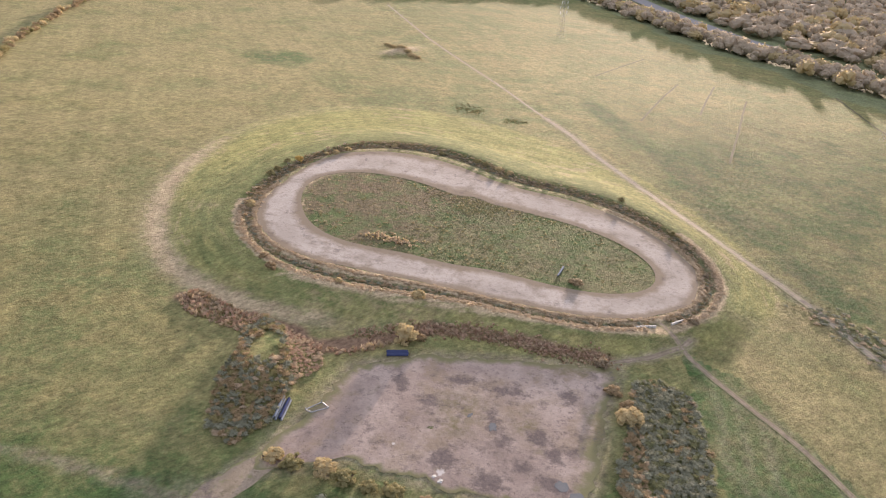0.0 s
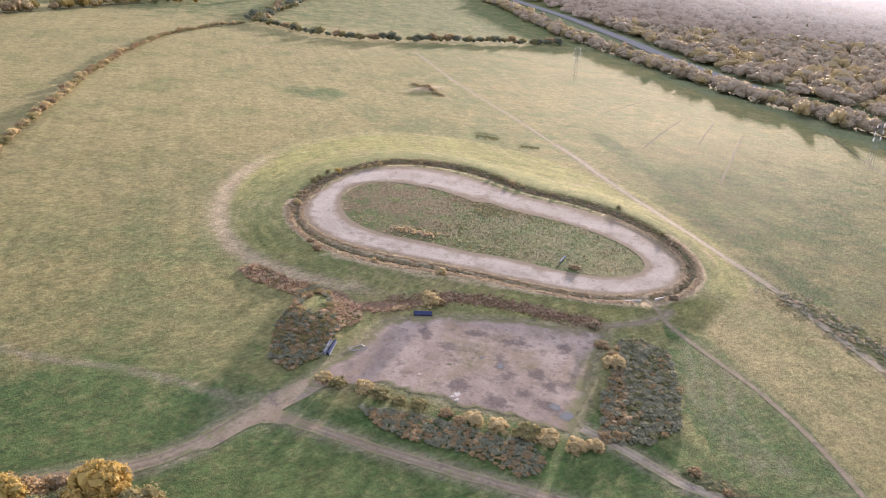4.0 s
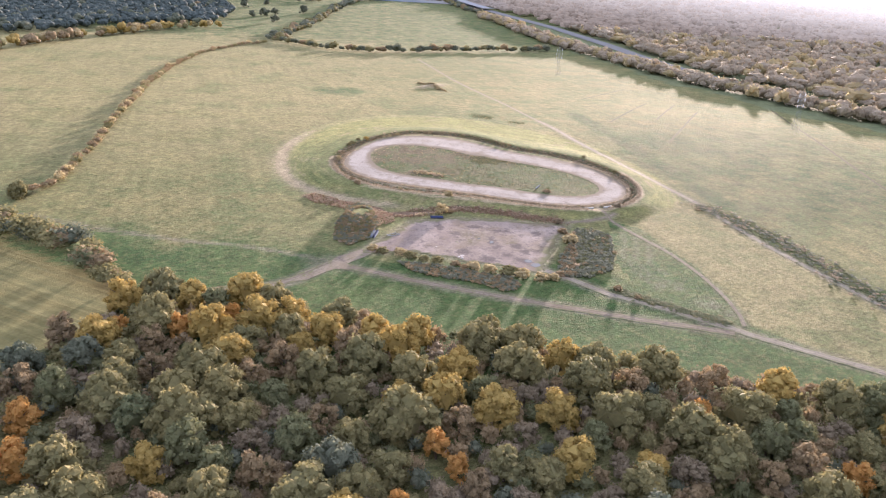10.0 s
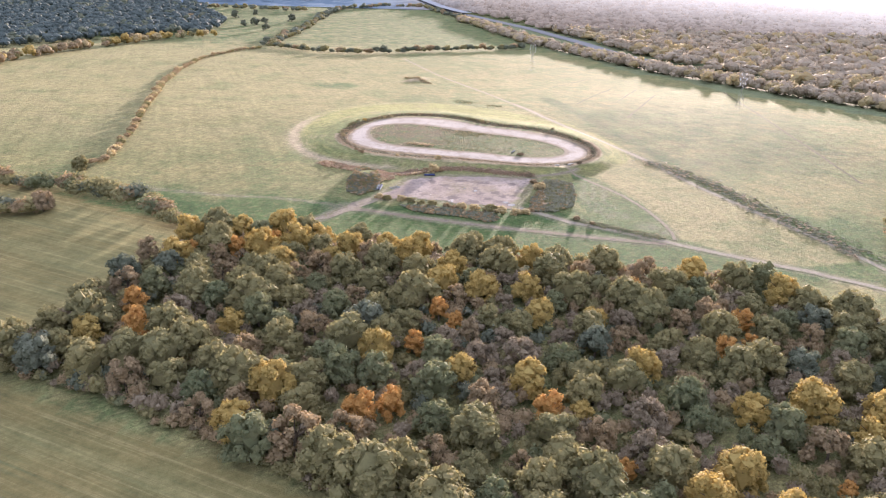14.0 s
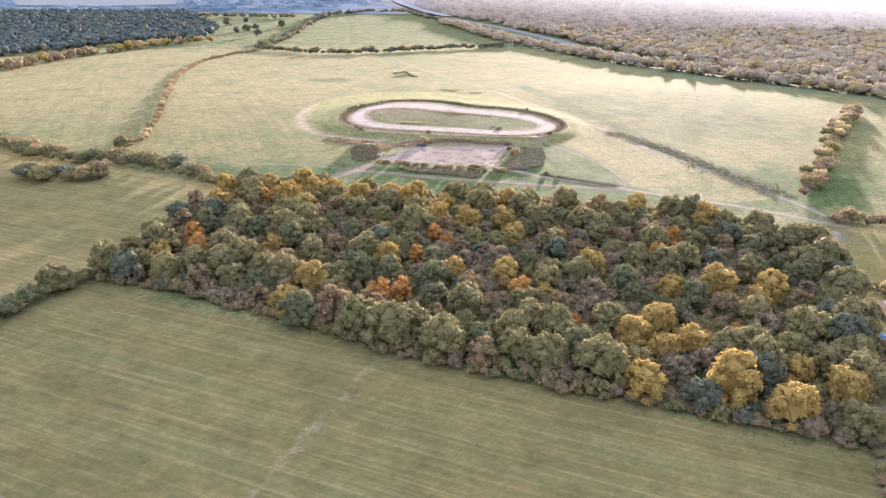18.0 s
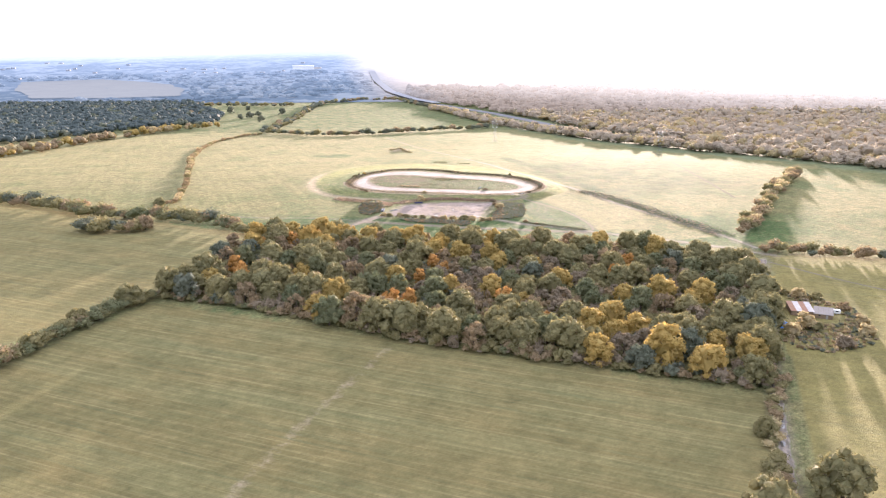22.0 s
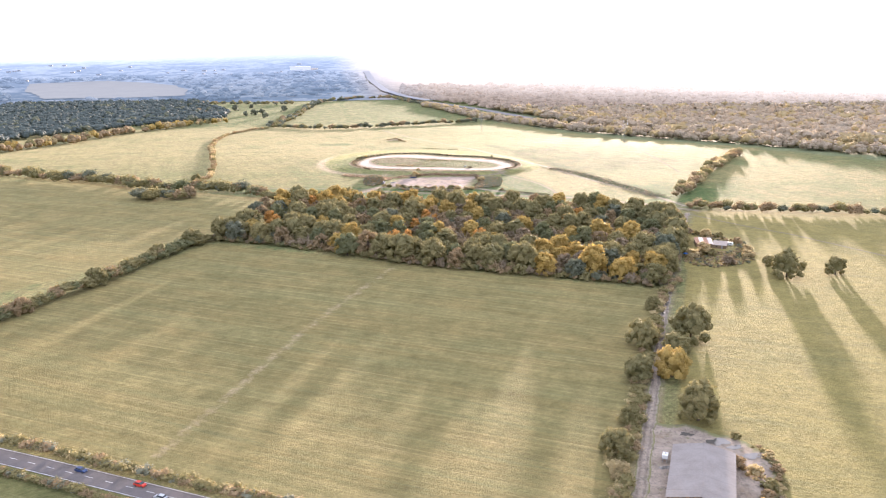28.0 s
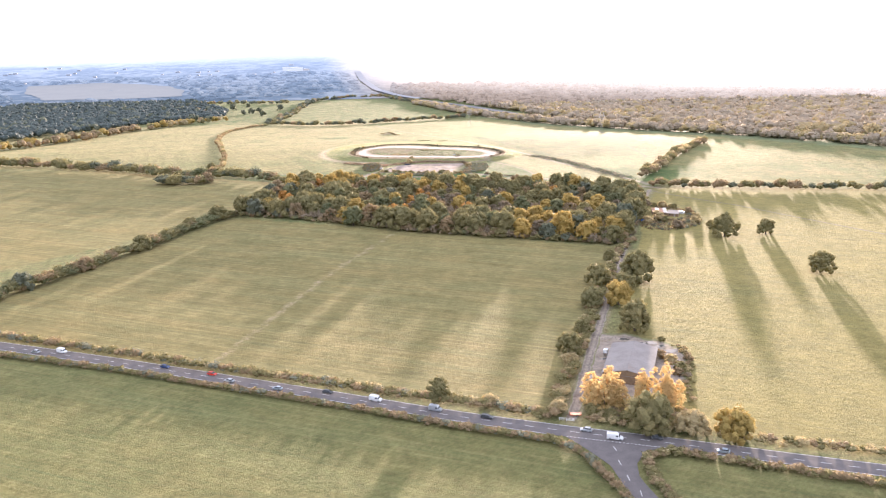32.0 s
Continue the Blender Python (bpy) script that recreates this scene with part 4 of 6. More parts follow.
# The wood between the oval and the road.
WOOD = [(-141, 612), (-107, 599), (-74, 583), (-43, 565), (-14, 547), (13, 533), (53, 517), (86, 505), (116, 491), (136, 485), (152, 520), (177, 575), (197, 626), (178, 656),
        (147, 685), (133, 694), (113, 699), (98, 701), (72, 709), (44, 711), (32, 721), (12, 718), (-1, 718), (-23, 730), (-38, 727), (-51, 737), (-69, 741), (-104, 742), (-113, 730), (-118, 702), (-126, 682), (-132, 657), (-136, 636)]
TREE_KINDS = {
    "oak": ("olive", "broad olive green oak turning yellow in the wood", dict(wide=15.0, high=14.0, lobes=58, leaves=1800, leaf=0.41)),
    "green": ("green", "dull green tree with a rounded crown in the wood", dict(wide=12.0, high=13.0, lobes=44, leaves=1700, leaf=0.37)),
    "gold": ("gold", "golden yellow autumn oak in the wood", dict(wide=13.0, high=13.5, lobes=50, leaves=1800, leaf=0.38)),
    "orange": ("orange", "bright orange autumn tree in the wood", dict(wide=8.5, high=11.0, lobes=30, leaves=1100, leaf=0.33)),
    "rust": ("rust", "rusty brown half bare tree in the wood", dict(wide=10.0, high=11.5, lobes=34, leaves=1500, leaf=0.34, airy=0.3)),
    "grey": ("grey", "thin grey leafless tree in the wood", dict(wide=10.0, high=10.5, lobes=36, leaves=1600, leaf=0.30, airy=0.4)),
    "dark": ("dark", "dark bluish green tree in the wood", dict(wide=13.0, high=13.0, lobes=46, leaves=1700, leaf=0.39)),
}
wood_rng = np.random.default_rng(11)
models = {}
for i, (key, (tone, label, kw)) in enumerate(TREE_KINDS.items()):
    models[key] = [[make_tree("wood", tone, 100 + i * 7 + v, label=label, group="trees of the wood", **kw), False] for v in range(3 if key == "oak" else 2)]


def wood_tree(key, x, y, size):
    model = models[key][wood_rng.integers(len(models[key]))]
    turn = wood_rng.random() * 360
    if model[1]:
        copy_sized(model[0], x, y, turn, size)
    else:
        model[1] = True
        put(model[0], place(x, y, turn, size))


# Trees that stand out by their colour or their size: kind, x, y, size.
STAND_OUT = [
    ("gold", -45, 595, 1.2), ("orange", -83, 708, 1.1), ("orange", -69, 722, 0.9), ("orange", -109, 653, 1.2), ("gold", -68, 638, 0.85), ("rust", -20, 572, 1.15), ("orange", -16, 584, 1.2), ("gold", -14, 620, 1.1),
    ("orange", 8, 653, 1.0), ("orange", 14, 645, 0.8), ("orange", 42, 587, 1.1), ("gold", 52, 586, 0.65), ("gold", 67, 648, 0.8), ("gold", 125, 590, 1.2), ("dark", -19, 638, 1.2), ("grey", 36, 617, 1.3), ("green", 49, 616, 0.9),
    ("grey", 71, 583, 1.2), ("oak", 19, 572, 1.15), ("dark", -123, 679, 1.1), ("gold", 148, 670, 1.2), ("green", 86, 592, 1.1), ("gold", 105, 587, 0.9), ("gold", -16, 712, 1.0), ("gold", -40, 703, 0.8),
    ("gold", 90, 556, 1.1), ("gold", 101, 510, 1.45), ("gold", 115, 497, 1.2), ("gold", 136, 507, 1.2), ("rust", -33, 568, 1.5), ("green", -46, 566, 1.25), ("gold", 64, 530, 0.8), ("oak", -2, 557, 1.0), ("orange", 127, 598, 0.9),
    ("gold", -110, 727, 1.1), ("oak", -98, 734, 1.1), ("gold", -86, 731, 1.0), ("rust", -120, 700, 1.2), ("oak", -55, 731, 1.0), ("oak", -30, 722, 1.0), ("gold", -1, 711, 1.1), ("oak", 36, 711, 1.0), ("gold", 49, 703, 1.0), ("oak", 80, 697, 1.1),
    ("rust", 97, 692, 1.2), ("gold", 117, 689, 1.1), ("oak", 134, 683, 1.1), ("oak", -128, 655, 1.0), ("oak", -131, 632, 1.0),
    ("oak", -108, 606, 1.1), ("oak", -122, 618, 0.9), ("gold", -118, 630, 0.9), ("oak", 20, 708, 1.1), ("oak", 60, 700, 1.0), ("orange", 92, 560, 0.6), ("orange", 118, 552, 0.7), ("gold", 127, 520, 0.9), ("orange", 60, 560, 0.7),
]
wood_spots = [(x, y) for x, y in scatter_in(WOOD, 11.2, wood_rng, 40000, 2.8) if all(math.hypot(x - a, y - b) > 5.5 + 3.5 * z for key, a, b, z in STAND_OUT)]
wood_spots.sort(key=lambda p: math.hypot(p[0] - 10, p[1] - 600))
for key, x, y, size in STAND_OUT:
    wood_tree(key, x, y, size)
for x, y in wood_spots:
    thin = math.exp(-((x - 75) / 75) ** 2 - ((y - 605) / 60) ** 2)
    weights = np.array([0.42, 0.19, 0.06 + 0.02 * thin, 0.04 + 0.05 * thin, 0.12 + 0.25 * thin, 0.08 + 0.30 * thin, 0.05])
    if y > 688:
        weights = np.array([0.45, 0.08, 0.27, 0.04, 0.14, 0.02, 0.0])
    key = list(TREE_KINDS)[int(wood_rng.choice(7, p=weights / weights.sum()))]
    edge_tree = float(near_line(x, y, WOOD + WOOD[:1])) < 11
    wood_tree("oak" if edge_tree and key in ("grey", "orange") else key, x, y, (0.82 + 0.45 * wood_rng.random()) * (1 - 0.14 * thin) + (0.12 if edge_tree else 0))
THICKET = [unit_form(60 + s, 9, 230, 0.055, 0.2, 0) for s in range(6)]
standing = np.array(wood_spots + [(p[1], p[2]) for p in STAND_OUT])
low = [(x, y, 5.0 + 3.5 * wood_rng.random(), 5.0 + 4.0 * wood_rng.random()) for x, y in scatter_in(WOOD, 5.6, wood_rng, 30000) if np.hypot(standing[:, 0] - x, standing[:, 1] - y).min() > 4.0]
many("undergrowth", low, 3, THICKET, mix_of(rust=6, grey=6, olive=4, green=3, dark=2), "rusty and grey brown thicket under the wood", "undergrowth")
fringe = along(WOOD + WOOD[:1], 2.6, wood_rng, 1.4, 4.6, 4.2)
many("wood_fringe", fringe, 5, THICKET, mix_of(olive=4, rust=4, grey=3, green=2), "bushy olive and brown fringe along the wood's edge", "bushes")

hedge_rng = np.random.default_rng(21)
HEDGES = [
    ("left_field_hedge", [(-210, 838), (-203, 864), (-215, 936), (-236, 1022), (-276, 1184), (-299, 1314), (-308, 1440), (-288, 1548), (-264, 1600)], 4.0, 1.2, 5.5, 4.5, dict(rust=3, straw=2, olive=2), "brambly reddish brown field hedge with gaps"),
    ("far_hedge", [(-258, 1625), (-171, 1560), (-120, 1550), (-55, 1580), (14, 1622), (97, 1660), (150, 1690)], 7.0, 2.0, 12, 10, dict(dark=3, olive=2, rust=1), "dark distant hedge with rounded trees"),
    ("wood_hedge", [(-900, 1085), (-640, 985), (-420, 900), (-315, 850), (-285, 835), (-257, 810), (-189, 793), (-154, 778), (-120, 745)], 3.6, 2.4, 13, 10.5, dict(olive=4, dark=1, green=1, rust=2), "tall mixed autumn hedge along the fields"),
    ("hedge_clump", [(-249, 768), (-221, 758), (-196, 760)], 2.6, 3.0, 11, 9, dict(dark=3, olive=1, rust=1), "dark thicket beside the field hedge"),
    ("west_hedge", [(-145, 612), (-165, 573), (-175, 546), (-186, 518), (-214, 460), (-235, 420), (-260, 370)], 2.4, 1.4, 9.0, 7.0, dict(olive=4, green=2, rust=1), "dense dark green hedge with rounded bushes"),
    ("road_hedge_north", [(-700, 572), (-420, 451), (-206, 357), (-145, 331), (-90, 306), (-40, 284), (-18, 274), (17, 260), (40, 249)], 0.9, 0.6, 5.0, 3.8, dict(rust=2, straw=0.5, olive=4, bramble=1), "brown and straw roadside hedge"),
    ("road_hedge_south", [(-700, 553), (-420, 432), (-196, 334), (-138, 311), (-85, 287), (-39, 266), (2, 246), (36, 231), (44, 222), (48, 206), (52, 190), (60, 165)], 0.85, 0.3, 3.8, 2.7, dict(rust=3, olive=3, bramble=1), "clipped brown roadside hedge"),
    ("road_hedge_corner", [(75, 160), (64, 190), (62, 205), (64, 217), (72, 220), (84, 215), (107, 205), (131, 194), (300, 127), (500, 42)], 0.9, 0.4, 4.0, 2.9, dict(rust=3, olive=3, straw=0.4), "clipped brown hedge round the road corner"),
    ("road_hedge_east", [(52, 246), (66, 240), (82, 235), (104, 225), (122, 219), (142, 212), (300, 147), (600, 20)], 1.4, 0.9, 4.2, 3.0, dict(straw=4, rust=2, olive=2), "pale overgrown roadside bushes"),
    ("lane_hedge", [(143, 492), (122, 455), (100, 398), (84, 360), (70, 325), (58, 298), (44, 260)], 2.6, 1.5, 5.0, 3.6, dict(olive=4, rust=2, straw=2), "overgrown bushes along the gravel lane"),
    ("bramble_bank", [(150, 890), (172, 846), (183, 815), (193, 785), (214, 727)], 0.19, 4.2, 2.2, 0.6, dict(bramble=4, green=2, hay=2), "low grey green bramble bank beside the track"),
    ("east_hedge", [(232, 728), (250, 757), (283, 812), (338, 900), (391, 977)], 4.0, 3.0, 9, 8, dict(olive=2, rust=2, straw=1), "broad hazy hedge with trees between fields"),
    ("far_east_hedge", [(222, 678), (253, 669), (285, 659), (311, 656), (362, 644), (520, 605), (760, 560)], 4.5, 2.0, 9, 8, dict(olive=2, rust=2, dark=1), "line of rounded hedge trees between fields"),
]
for name, pts, gap, wide, w, h, tones, label in HEDGES:
    many(name.split("_north")[0], along(pts, gap, hedge_rng, wide, w, h), 31, CLUMPS if name == "bramble_bank" else LOW if name.startswith("road") else SHRUBS, mix_of(**tones), label, "hedge")

# Woods far off.
far_rng = np.random.default_rng(5)
LEFT_WOOD = [(-660, 1180), (-640, 1380), (-590, 1560), (-500, 1730), (-400, 1790), (-420, 1990), (-600, 2400), (-1100, 2400), (-1300, 1500), (-900, 1150)]
RIGHT_WOOD = [(222, 2045), (288, 1820), (328, 1625), (360, 1490), (395, 1405), (424, 1330), (442, 1275), (575, 1035), (900, 640), (1050, 700), (1200, 1960), (255, 1960)]
spots = [(x, y, 17 + 7 * far_rng.random(), 14 + 6 * far_rng.random()) for x, y in scatter_in(LEFT_WOOD, 15, far_rng, 14000)]
many("left_wood", spots, 8, FAR_TREES, mix_of(haze_blue=8, dark=1), "distant dark wood at the field's edge", "wood")
spots = [(x, y, 16 + 22 * far_rng.random() ** 2, 12 + 12 * far_rng.random()) for x, y in scatter_in(RIGHT_WOOD, 15.5, far_rng, 45000)
         if abs(float(near_line(x, y, MOTORWAY_LINE))) > 19]
front = [p for p in spots if float(near_line(p[0], p[1], MOTORWAY_LINE)) < 130]
many("roadside_wood", front, 29, FAR_CROWNS, mix_of(straw=3, haze_pale=7), "beige autumn trees along the dual carriageway, painted pale for haze", "trees")
spots = [p for p in spots if float(near_line(p[0], p[1], MOTORWAY_LINE)) >= 130]
many("right_wood", spots, 9, FAR_TREES, mix_of(straw=2, haze_pale=8), "autumn wood beyond the dual carriageway, painted pale for haze", "wood")
# Farthest trees share the backdrop material, so mist is painted on and glows.
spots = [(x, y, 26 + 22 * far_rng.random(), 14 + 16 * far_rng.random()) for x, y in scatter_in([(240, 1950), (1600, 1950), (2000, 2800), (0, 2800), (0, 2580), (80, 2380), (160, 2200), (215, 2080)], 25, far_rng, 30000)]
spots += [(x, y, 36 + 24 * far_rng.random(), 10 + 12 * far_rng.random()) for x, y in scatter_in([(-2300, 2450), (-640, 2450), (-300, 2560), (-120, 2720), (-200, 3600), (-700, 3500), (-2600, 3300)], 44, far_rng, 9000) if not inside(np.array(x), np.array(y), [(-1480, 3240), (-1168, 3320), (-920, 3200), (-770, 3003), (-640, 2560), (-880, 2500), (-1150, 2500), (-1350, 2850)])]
many("mist_painted_wood", spots, 12, FAR_TREES, ([M_FAR], [1.0]), "distant wood with bright mist painted into its glow", "wood")
many("wood_front_trees", along([(-575, 1080), (-548, 1210), (-524, 1362), (-503, 1530), (-455, 1690), (-385, 1762)], 6.0, far_rng, 7, 14, 14), 14, FAR_TREES, mix_of(rust=3, gold=2, straw=1, olive=1), "golden brown trees along the edge of the far wood", "trees")
many("motorway_hedge", along([(60, 2180), (120, 1990), (165, 1790), (228, 1640), (270, 1495), (306, 1395), (345, 1335), (380, 1240), (510, 990), (800, 580)], 1.9, far_rng, 8, 15, 14), 15, FAR_CROWNS, mix_of(grey=1, straw=2, haze_pale=5), "grey brown scrub beside the dual carriageway", "hedge")
many("far_field_hedge", along([(-262, 1640), (-255, 1900), (-250, 2200), (-240, 2360), (-130, 2500), (-30, 2480), (60, 2200)], 8.0, far_rng, 5, 14, 11) + along([(-470, 1790), (-500, 2100), (-560, 2350), (-300, 2300)], 9.0, far_rng, 8, 14, 11), 16, FAR_TREES, mix_of(dark=3, olive=2, rust=1), "dark hedges round the far fields", "hedge")

# ---- small growth round the oval and the yard ----
grow_rng = np.random.default_rng(77)


def tuft_form(seed, n=16):
    """A tussock: blades that lean out from one foot; unit width and height."""
    rng = np.random.default_rng(seed)
    a = rng.random(n) * 6.283
    out, up = 0.15 + 0.35 * rng.random(n), 0.45 + 0.55 * rng.random(n)
    foot = np.column_stack([0.12 * np.cos(a), 0.12 * np.sin(a), np.full(n, -0.1)])
    tip = np.column_stack([out * np.cos(a), out * np.sin(a), up])
    side = np.column_stack([-np.sin(a), np.cos(a), np.zeros(n)]) * 0.16
    v = np.stack([foot - side, foot + side, tip], 1).reshape(-1, 3)
    return v, np.arange(3 * n).reshape(-1, 3)


TUFTS = [tuft_form(s) for s in range(6)]


def ring_spots(share, step, spread, w, h, keep=None):
    th, out = 0.0, []
    while th < 2 * math.pi:
        a, b = float(radius(TRACK, np.array(th))), float(radius(RIM, np.array(th)))
        r = a + share * (b - a) + grow_rng.normal() * spread
        x, y = OVAL[0] + r * math.cos(th), OVAL[1] + r * math.sin(th)
        k = 0.6 + 0.8 * grow_rng.random()
        if math.hypot(x - 89, y - 867) > 6 and (keep is None or keep(x, y)):
            out.append((x, y, w * k, h * k))
        th += step / a * (0.5 + grow_rng.random())
    return out


many("dry_grass_lip", ring_spots(0.2, 0.38, 0.6, 1.5, 0.3, lambda x, y: y < 960) + ring_spots(0.9, 0.6, 0.8, 1.4, 0.35, lambda x, y: y < 940) + ring_spots(1.04, 0.38, 0.7, 1.5, 0.3, lambda x, y: y < 930), 1, CLUMPS, mix_of(hay=6, rust=1), "straw coloured dry grass on the lip of the oval", "dry grass")
many("ditch_scrub", ring_spots(0.55, 0.45, 0.9, 1.7, 0.55) + ring_spots(0.66, 0.4, 1.0, 1.7, 0.7, lambda x, y: y > 925) + ring_spots(0.8, 0.4, 1.2, 1.7, 0.7, lambda x, y: y > 925), 2, CLUMPS, mix_of(bramble=2, rust=5, olive=1, hay=3), "brown tangled scrub in the ditch round the oval", "scrub")

bush_models = {}
for tone, label in (("straw", "rounded straw yellow bush"), ("olive", "rounded olive green bush"), ("grey", "rounded pale grey green bush"), ("rust", "rounded reddish brown bush"), ("dark", "rounded dark green bush"), ("gold", "rounded golden yellow bush")):
    b = new("bush")
    part("stem", trunk_mesh("stem", 5, 0.7, 0.05, 0.8), None, b)
    part("foliage", crown_mesh("foliage", len(tone) * 13 + len(label), 1.0, 1.0, 20, 800, 0.042, M_LEAF[tone]), None, b)
    bush_models[tone] = [tagged(b, label, "bush"), False]


def bush(tone, x, y, w, h, where, group=""):
    """A single bush; where: what it stands beside."""
    ob, used_yet = bush_models[tone]
    c = ob if not used_yet else copy_thing(ob, Matrix())
    bush_models[tone][1] = True
    c.matrix_basis = pose(x, y, float(land(x, y)) - 0.05 * h, 0, 0, grow_rng.random() * 360) @ Matrix.Diagonal((w * 1.22, w * 1.22, h * 1.2, 1))
    words = c["label"].split(" bush")[0] + " bush " + where
    return tagged(c, words, "bush", group)


for x, y, w, tone in [(-62, 936, 4.2, "straw"), (-60, 967, 3.6, "olive"), (-58, 973, 3.2, "olive"), (-51, 987, 3.4, "gold"), (-40, 1000, 2.8, "straw"), (-36, 1002, 2.8, "straw"), (-31, 1008, 3.4, "straw"),
                      (-9, 1020, 2.8, "straw"), (-4, 1020, 3.0, "grey"), (15, 1014, 2.6, "olive"), (32, 1006, 3.2, "olive"), (36, 1003, 3.0, "olive"), (42, 997, 3.6, "straw"), (47, 993, 3.0, "straw"), (56, 985, 2.6, "grey"), (64, 983, 2.6, "grey"),
                      (-56, 984, 2.6, "olive"), (95, 970, 2.8, "olive"), (110, 940, 3.0, "olive"), (112, 928, 3.0, "grey"), (114, 906, 2.8, "grey"), (99, 871, 3.4, "grey"), (-44, 886, 3.4, "rust"), (-48, 893, 2.6, "rust"), (65, 866, 2.6, "grey"), (7, 874, 4.0, "straw"),
                      (-20, 880, 2.4, "straw"), (83, 868, 1.8, "rust")]:
    bush(tone, x, y, w, w * 0.55, "on the bank of the oval", "bushes on the bank")
bush("straw", 4, 852, 6.2, 5.0, "between the bank and the yard")
bush("grey", 64, 846, 3.8, 3.0, "at the foot of the bank")
bush("rust", 9, 853, 2.6, 1.8, "between the bank and the yard")
bush("rust", 63, 893, 4.2, 1.3, "on the island of the oval")
for x, y, w, tone in [(-26, 798, 4.5, "straw"), (-21, 796, 4.8, "olive"), (-13, 795, 5.2, "straw"), (-8, 792, 5.0, "olive"), (-2, 790, 4.0, "olive"), (4, 789, 4.8, "olive"), (12, 786, 3.8, "rust"), (20, 784, 5.6, "straw"), (27, 782, 5.8, "straw"), (35, 780, 7.0, "olive"),
                      (41, 778, 6.2, "straw"), (49, 776, 5.6, "straw"), (54, 777, 5.0, "straw"), (16, 783, 3.5, "rust")]:
    bush(tone, x, y, w, w * 0.52, "in the row beside the yard", "bushes beside the yard")
for x, y, w, tone in [(65, 833, 4.2, "rust"), (67, 821, 6.8, "straw"), (68, 827, 3.6, "rust"), (87, 830, 2.6, "grey"), (81, 770, 3.4, "rust"), (88, 763, 2.5, "rust")]:
    bush(tone, x, y, w, w * 0.55, "in the scrub east of the yard")
for x, y, w in ((-29, 1292, 5.0), (-25, 1285, 6.0), (-21, 1279, 5.5), (-17, 1271, 6.5), (-12, 1264, 6.0), (-8, 1257, 5.5), (-4, 1251, 4.5), (-20, 1272, 5.0), (-10, 1256, 4.6)):
    bush("straw", x, y, w, w * 0.28, "on the old heap in the pasture", "bushes on the old heap")
many("rough_tussocks", [(x + a, y + b, 1.6, 0.3) for x, y, r in ((30, 1111, 6), (58, 1090, 4), (34, 1104, 4)) for a, b in grow_rng.normal(size=(60, 2)) * r], 17, TUFTS, mix_of(green=3, olive=3, straw=1), "dark coarse tussocks in the open pasture", "grass")

tuft_th, tuft_r = grow_rng.random(1500) * 2 * np.pi, np.sqrt(grow_rng.random(1500)) * 0.97
tuft_r = tuft_r * radius(ISLAND, tuft_th)
island_tufts = [(x, y, 1.0 + 1.2 * k, 0.08 + 0.16 * k) for x, y, k in zip((OVAL[0] + tuft_r * np.cos(tuft_th)).tolist(), (OVAL[1] + tuft_r * np.sin(tuft_th)).tolist(), (grow_rng.random(1500) ** 2).tolist())]
many("coarse_tussocks", [p for p in island_tufts if p[0] - 0.6 * (p[1] - 943) > 12], 26, TUFTS, mix_of(olive=5, green=3, straw=2), "coarse green tussocks on the island of the oval", "grass")
many("dead_tussocks", [p for p in island_tufts if p[0] - 0.6 * (p[1] - 943) <= 12], 27, TUFTS, mix_of(olive=4, rust=3, hay=3, straw=2), "brown and olive dying tussocks on the island of the oval", "grass")
scrub = [(x, y, 1.6 + 1.8 * grow_rng.random() ** 2, 0.8 + 0.8 * grow_rng.random()) for x, y in scatter_in([(-14, 786), (-8, 779), (0, 774), (20, 769), (34, 762), (40, 768), (36, 777), (20, 780), (4, 785)], 1.05, grow_rng, 5000)]
many("thicket", scrub, 6, BRAMBLES, mix_of(rust=4, bramble=5), "grey and reddish thicket beside the yard", "thicket")
scrub = [(x, y, 1.7 + 2.2 * grow_rng.random() ** 2, 0.9 + 1.0 * grow_rng.random()) for x, y in scatter_in([(72, 838), (80, 841), (88, 833), (87, 812), (82, 790), (70, 780), (57, 780), (60, 800), (68, 822)], 1.15, grow_rng, 9000)]
many("brown_scrub", [p for p in scrub if p[0] < 68 + 0.1 * (p[1] - 800)], 23, BRAMBLES, mix_of(rust=5, bramble=4, hay=1), "reddish brown scrub beside the yard", "thicket")
scrub = [p for p in scrub if p[0] >= 68 + 0.1 * (p[1] - 800)]
many("scrub_block", scrub, 7, BRAMBLES, mix_of(bramble=7, green=2, rust=0.7), "dark green and reddish bramble block", "thicket")
scrub = [(x, y, 1.5 + 1.9 * grow_rng.random() ** 2, 0.9 + 1.1 * grow_rng.random()) for x, y in scatter_in([(-45, 808), (-47, 826), (-44, 840), (-46, 852), (-40, 859), (-31, 852), (-22, 847), (-19, 836), (-26, 826), (-30, 809), (-37, 801)], 1.05, grow_rng, 8000)
         if ((x + 36) / 4.5) ** 2 + ((y - 840) / 9.0) ** 2 > 0.6 + 0.8 * grow_rng.random()]
heap_bracken = [p for p in scrub if p[0] > -30 + 0.25 * (840 - p[1]) and p[1] > 818]
scrub = [p for p in scrub if p not in heap_bracken]
many("heap_bracken", [(x, y, w * 0.8, h * 0.6) for x, y, w, h in heap_bracken], 22, BRAMBLES, mix_of(bracken=4, hay=4), "pale rust bracken on the flank of the heap", "bracken")
many("heap_scrub", scrub, 8, BRAMBLES, mix_of(rust=4, bramble=4, olive=2, hay=1), "brown bramble scrub over an earth heap", "thicket")


bank_grass = along([(80, 770), (92, 762), (106, 754), (120, 746)], 0.1, grow_rng, 1.4, 2.0, 0.45)
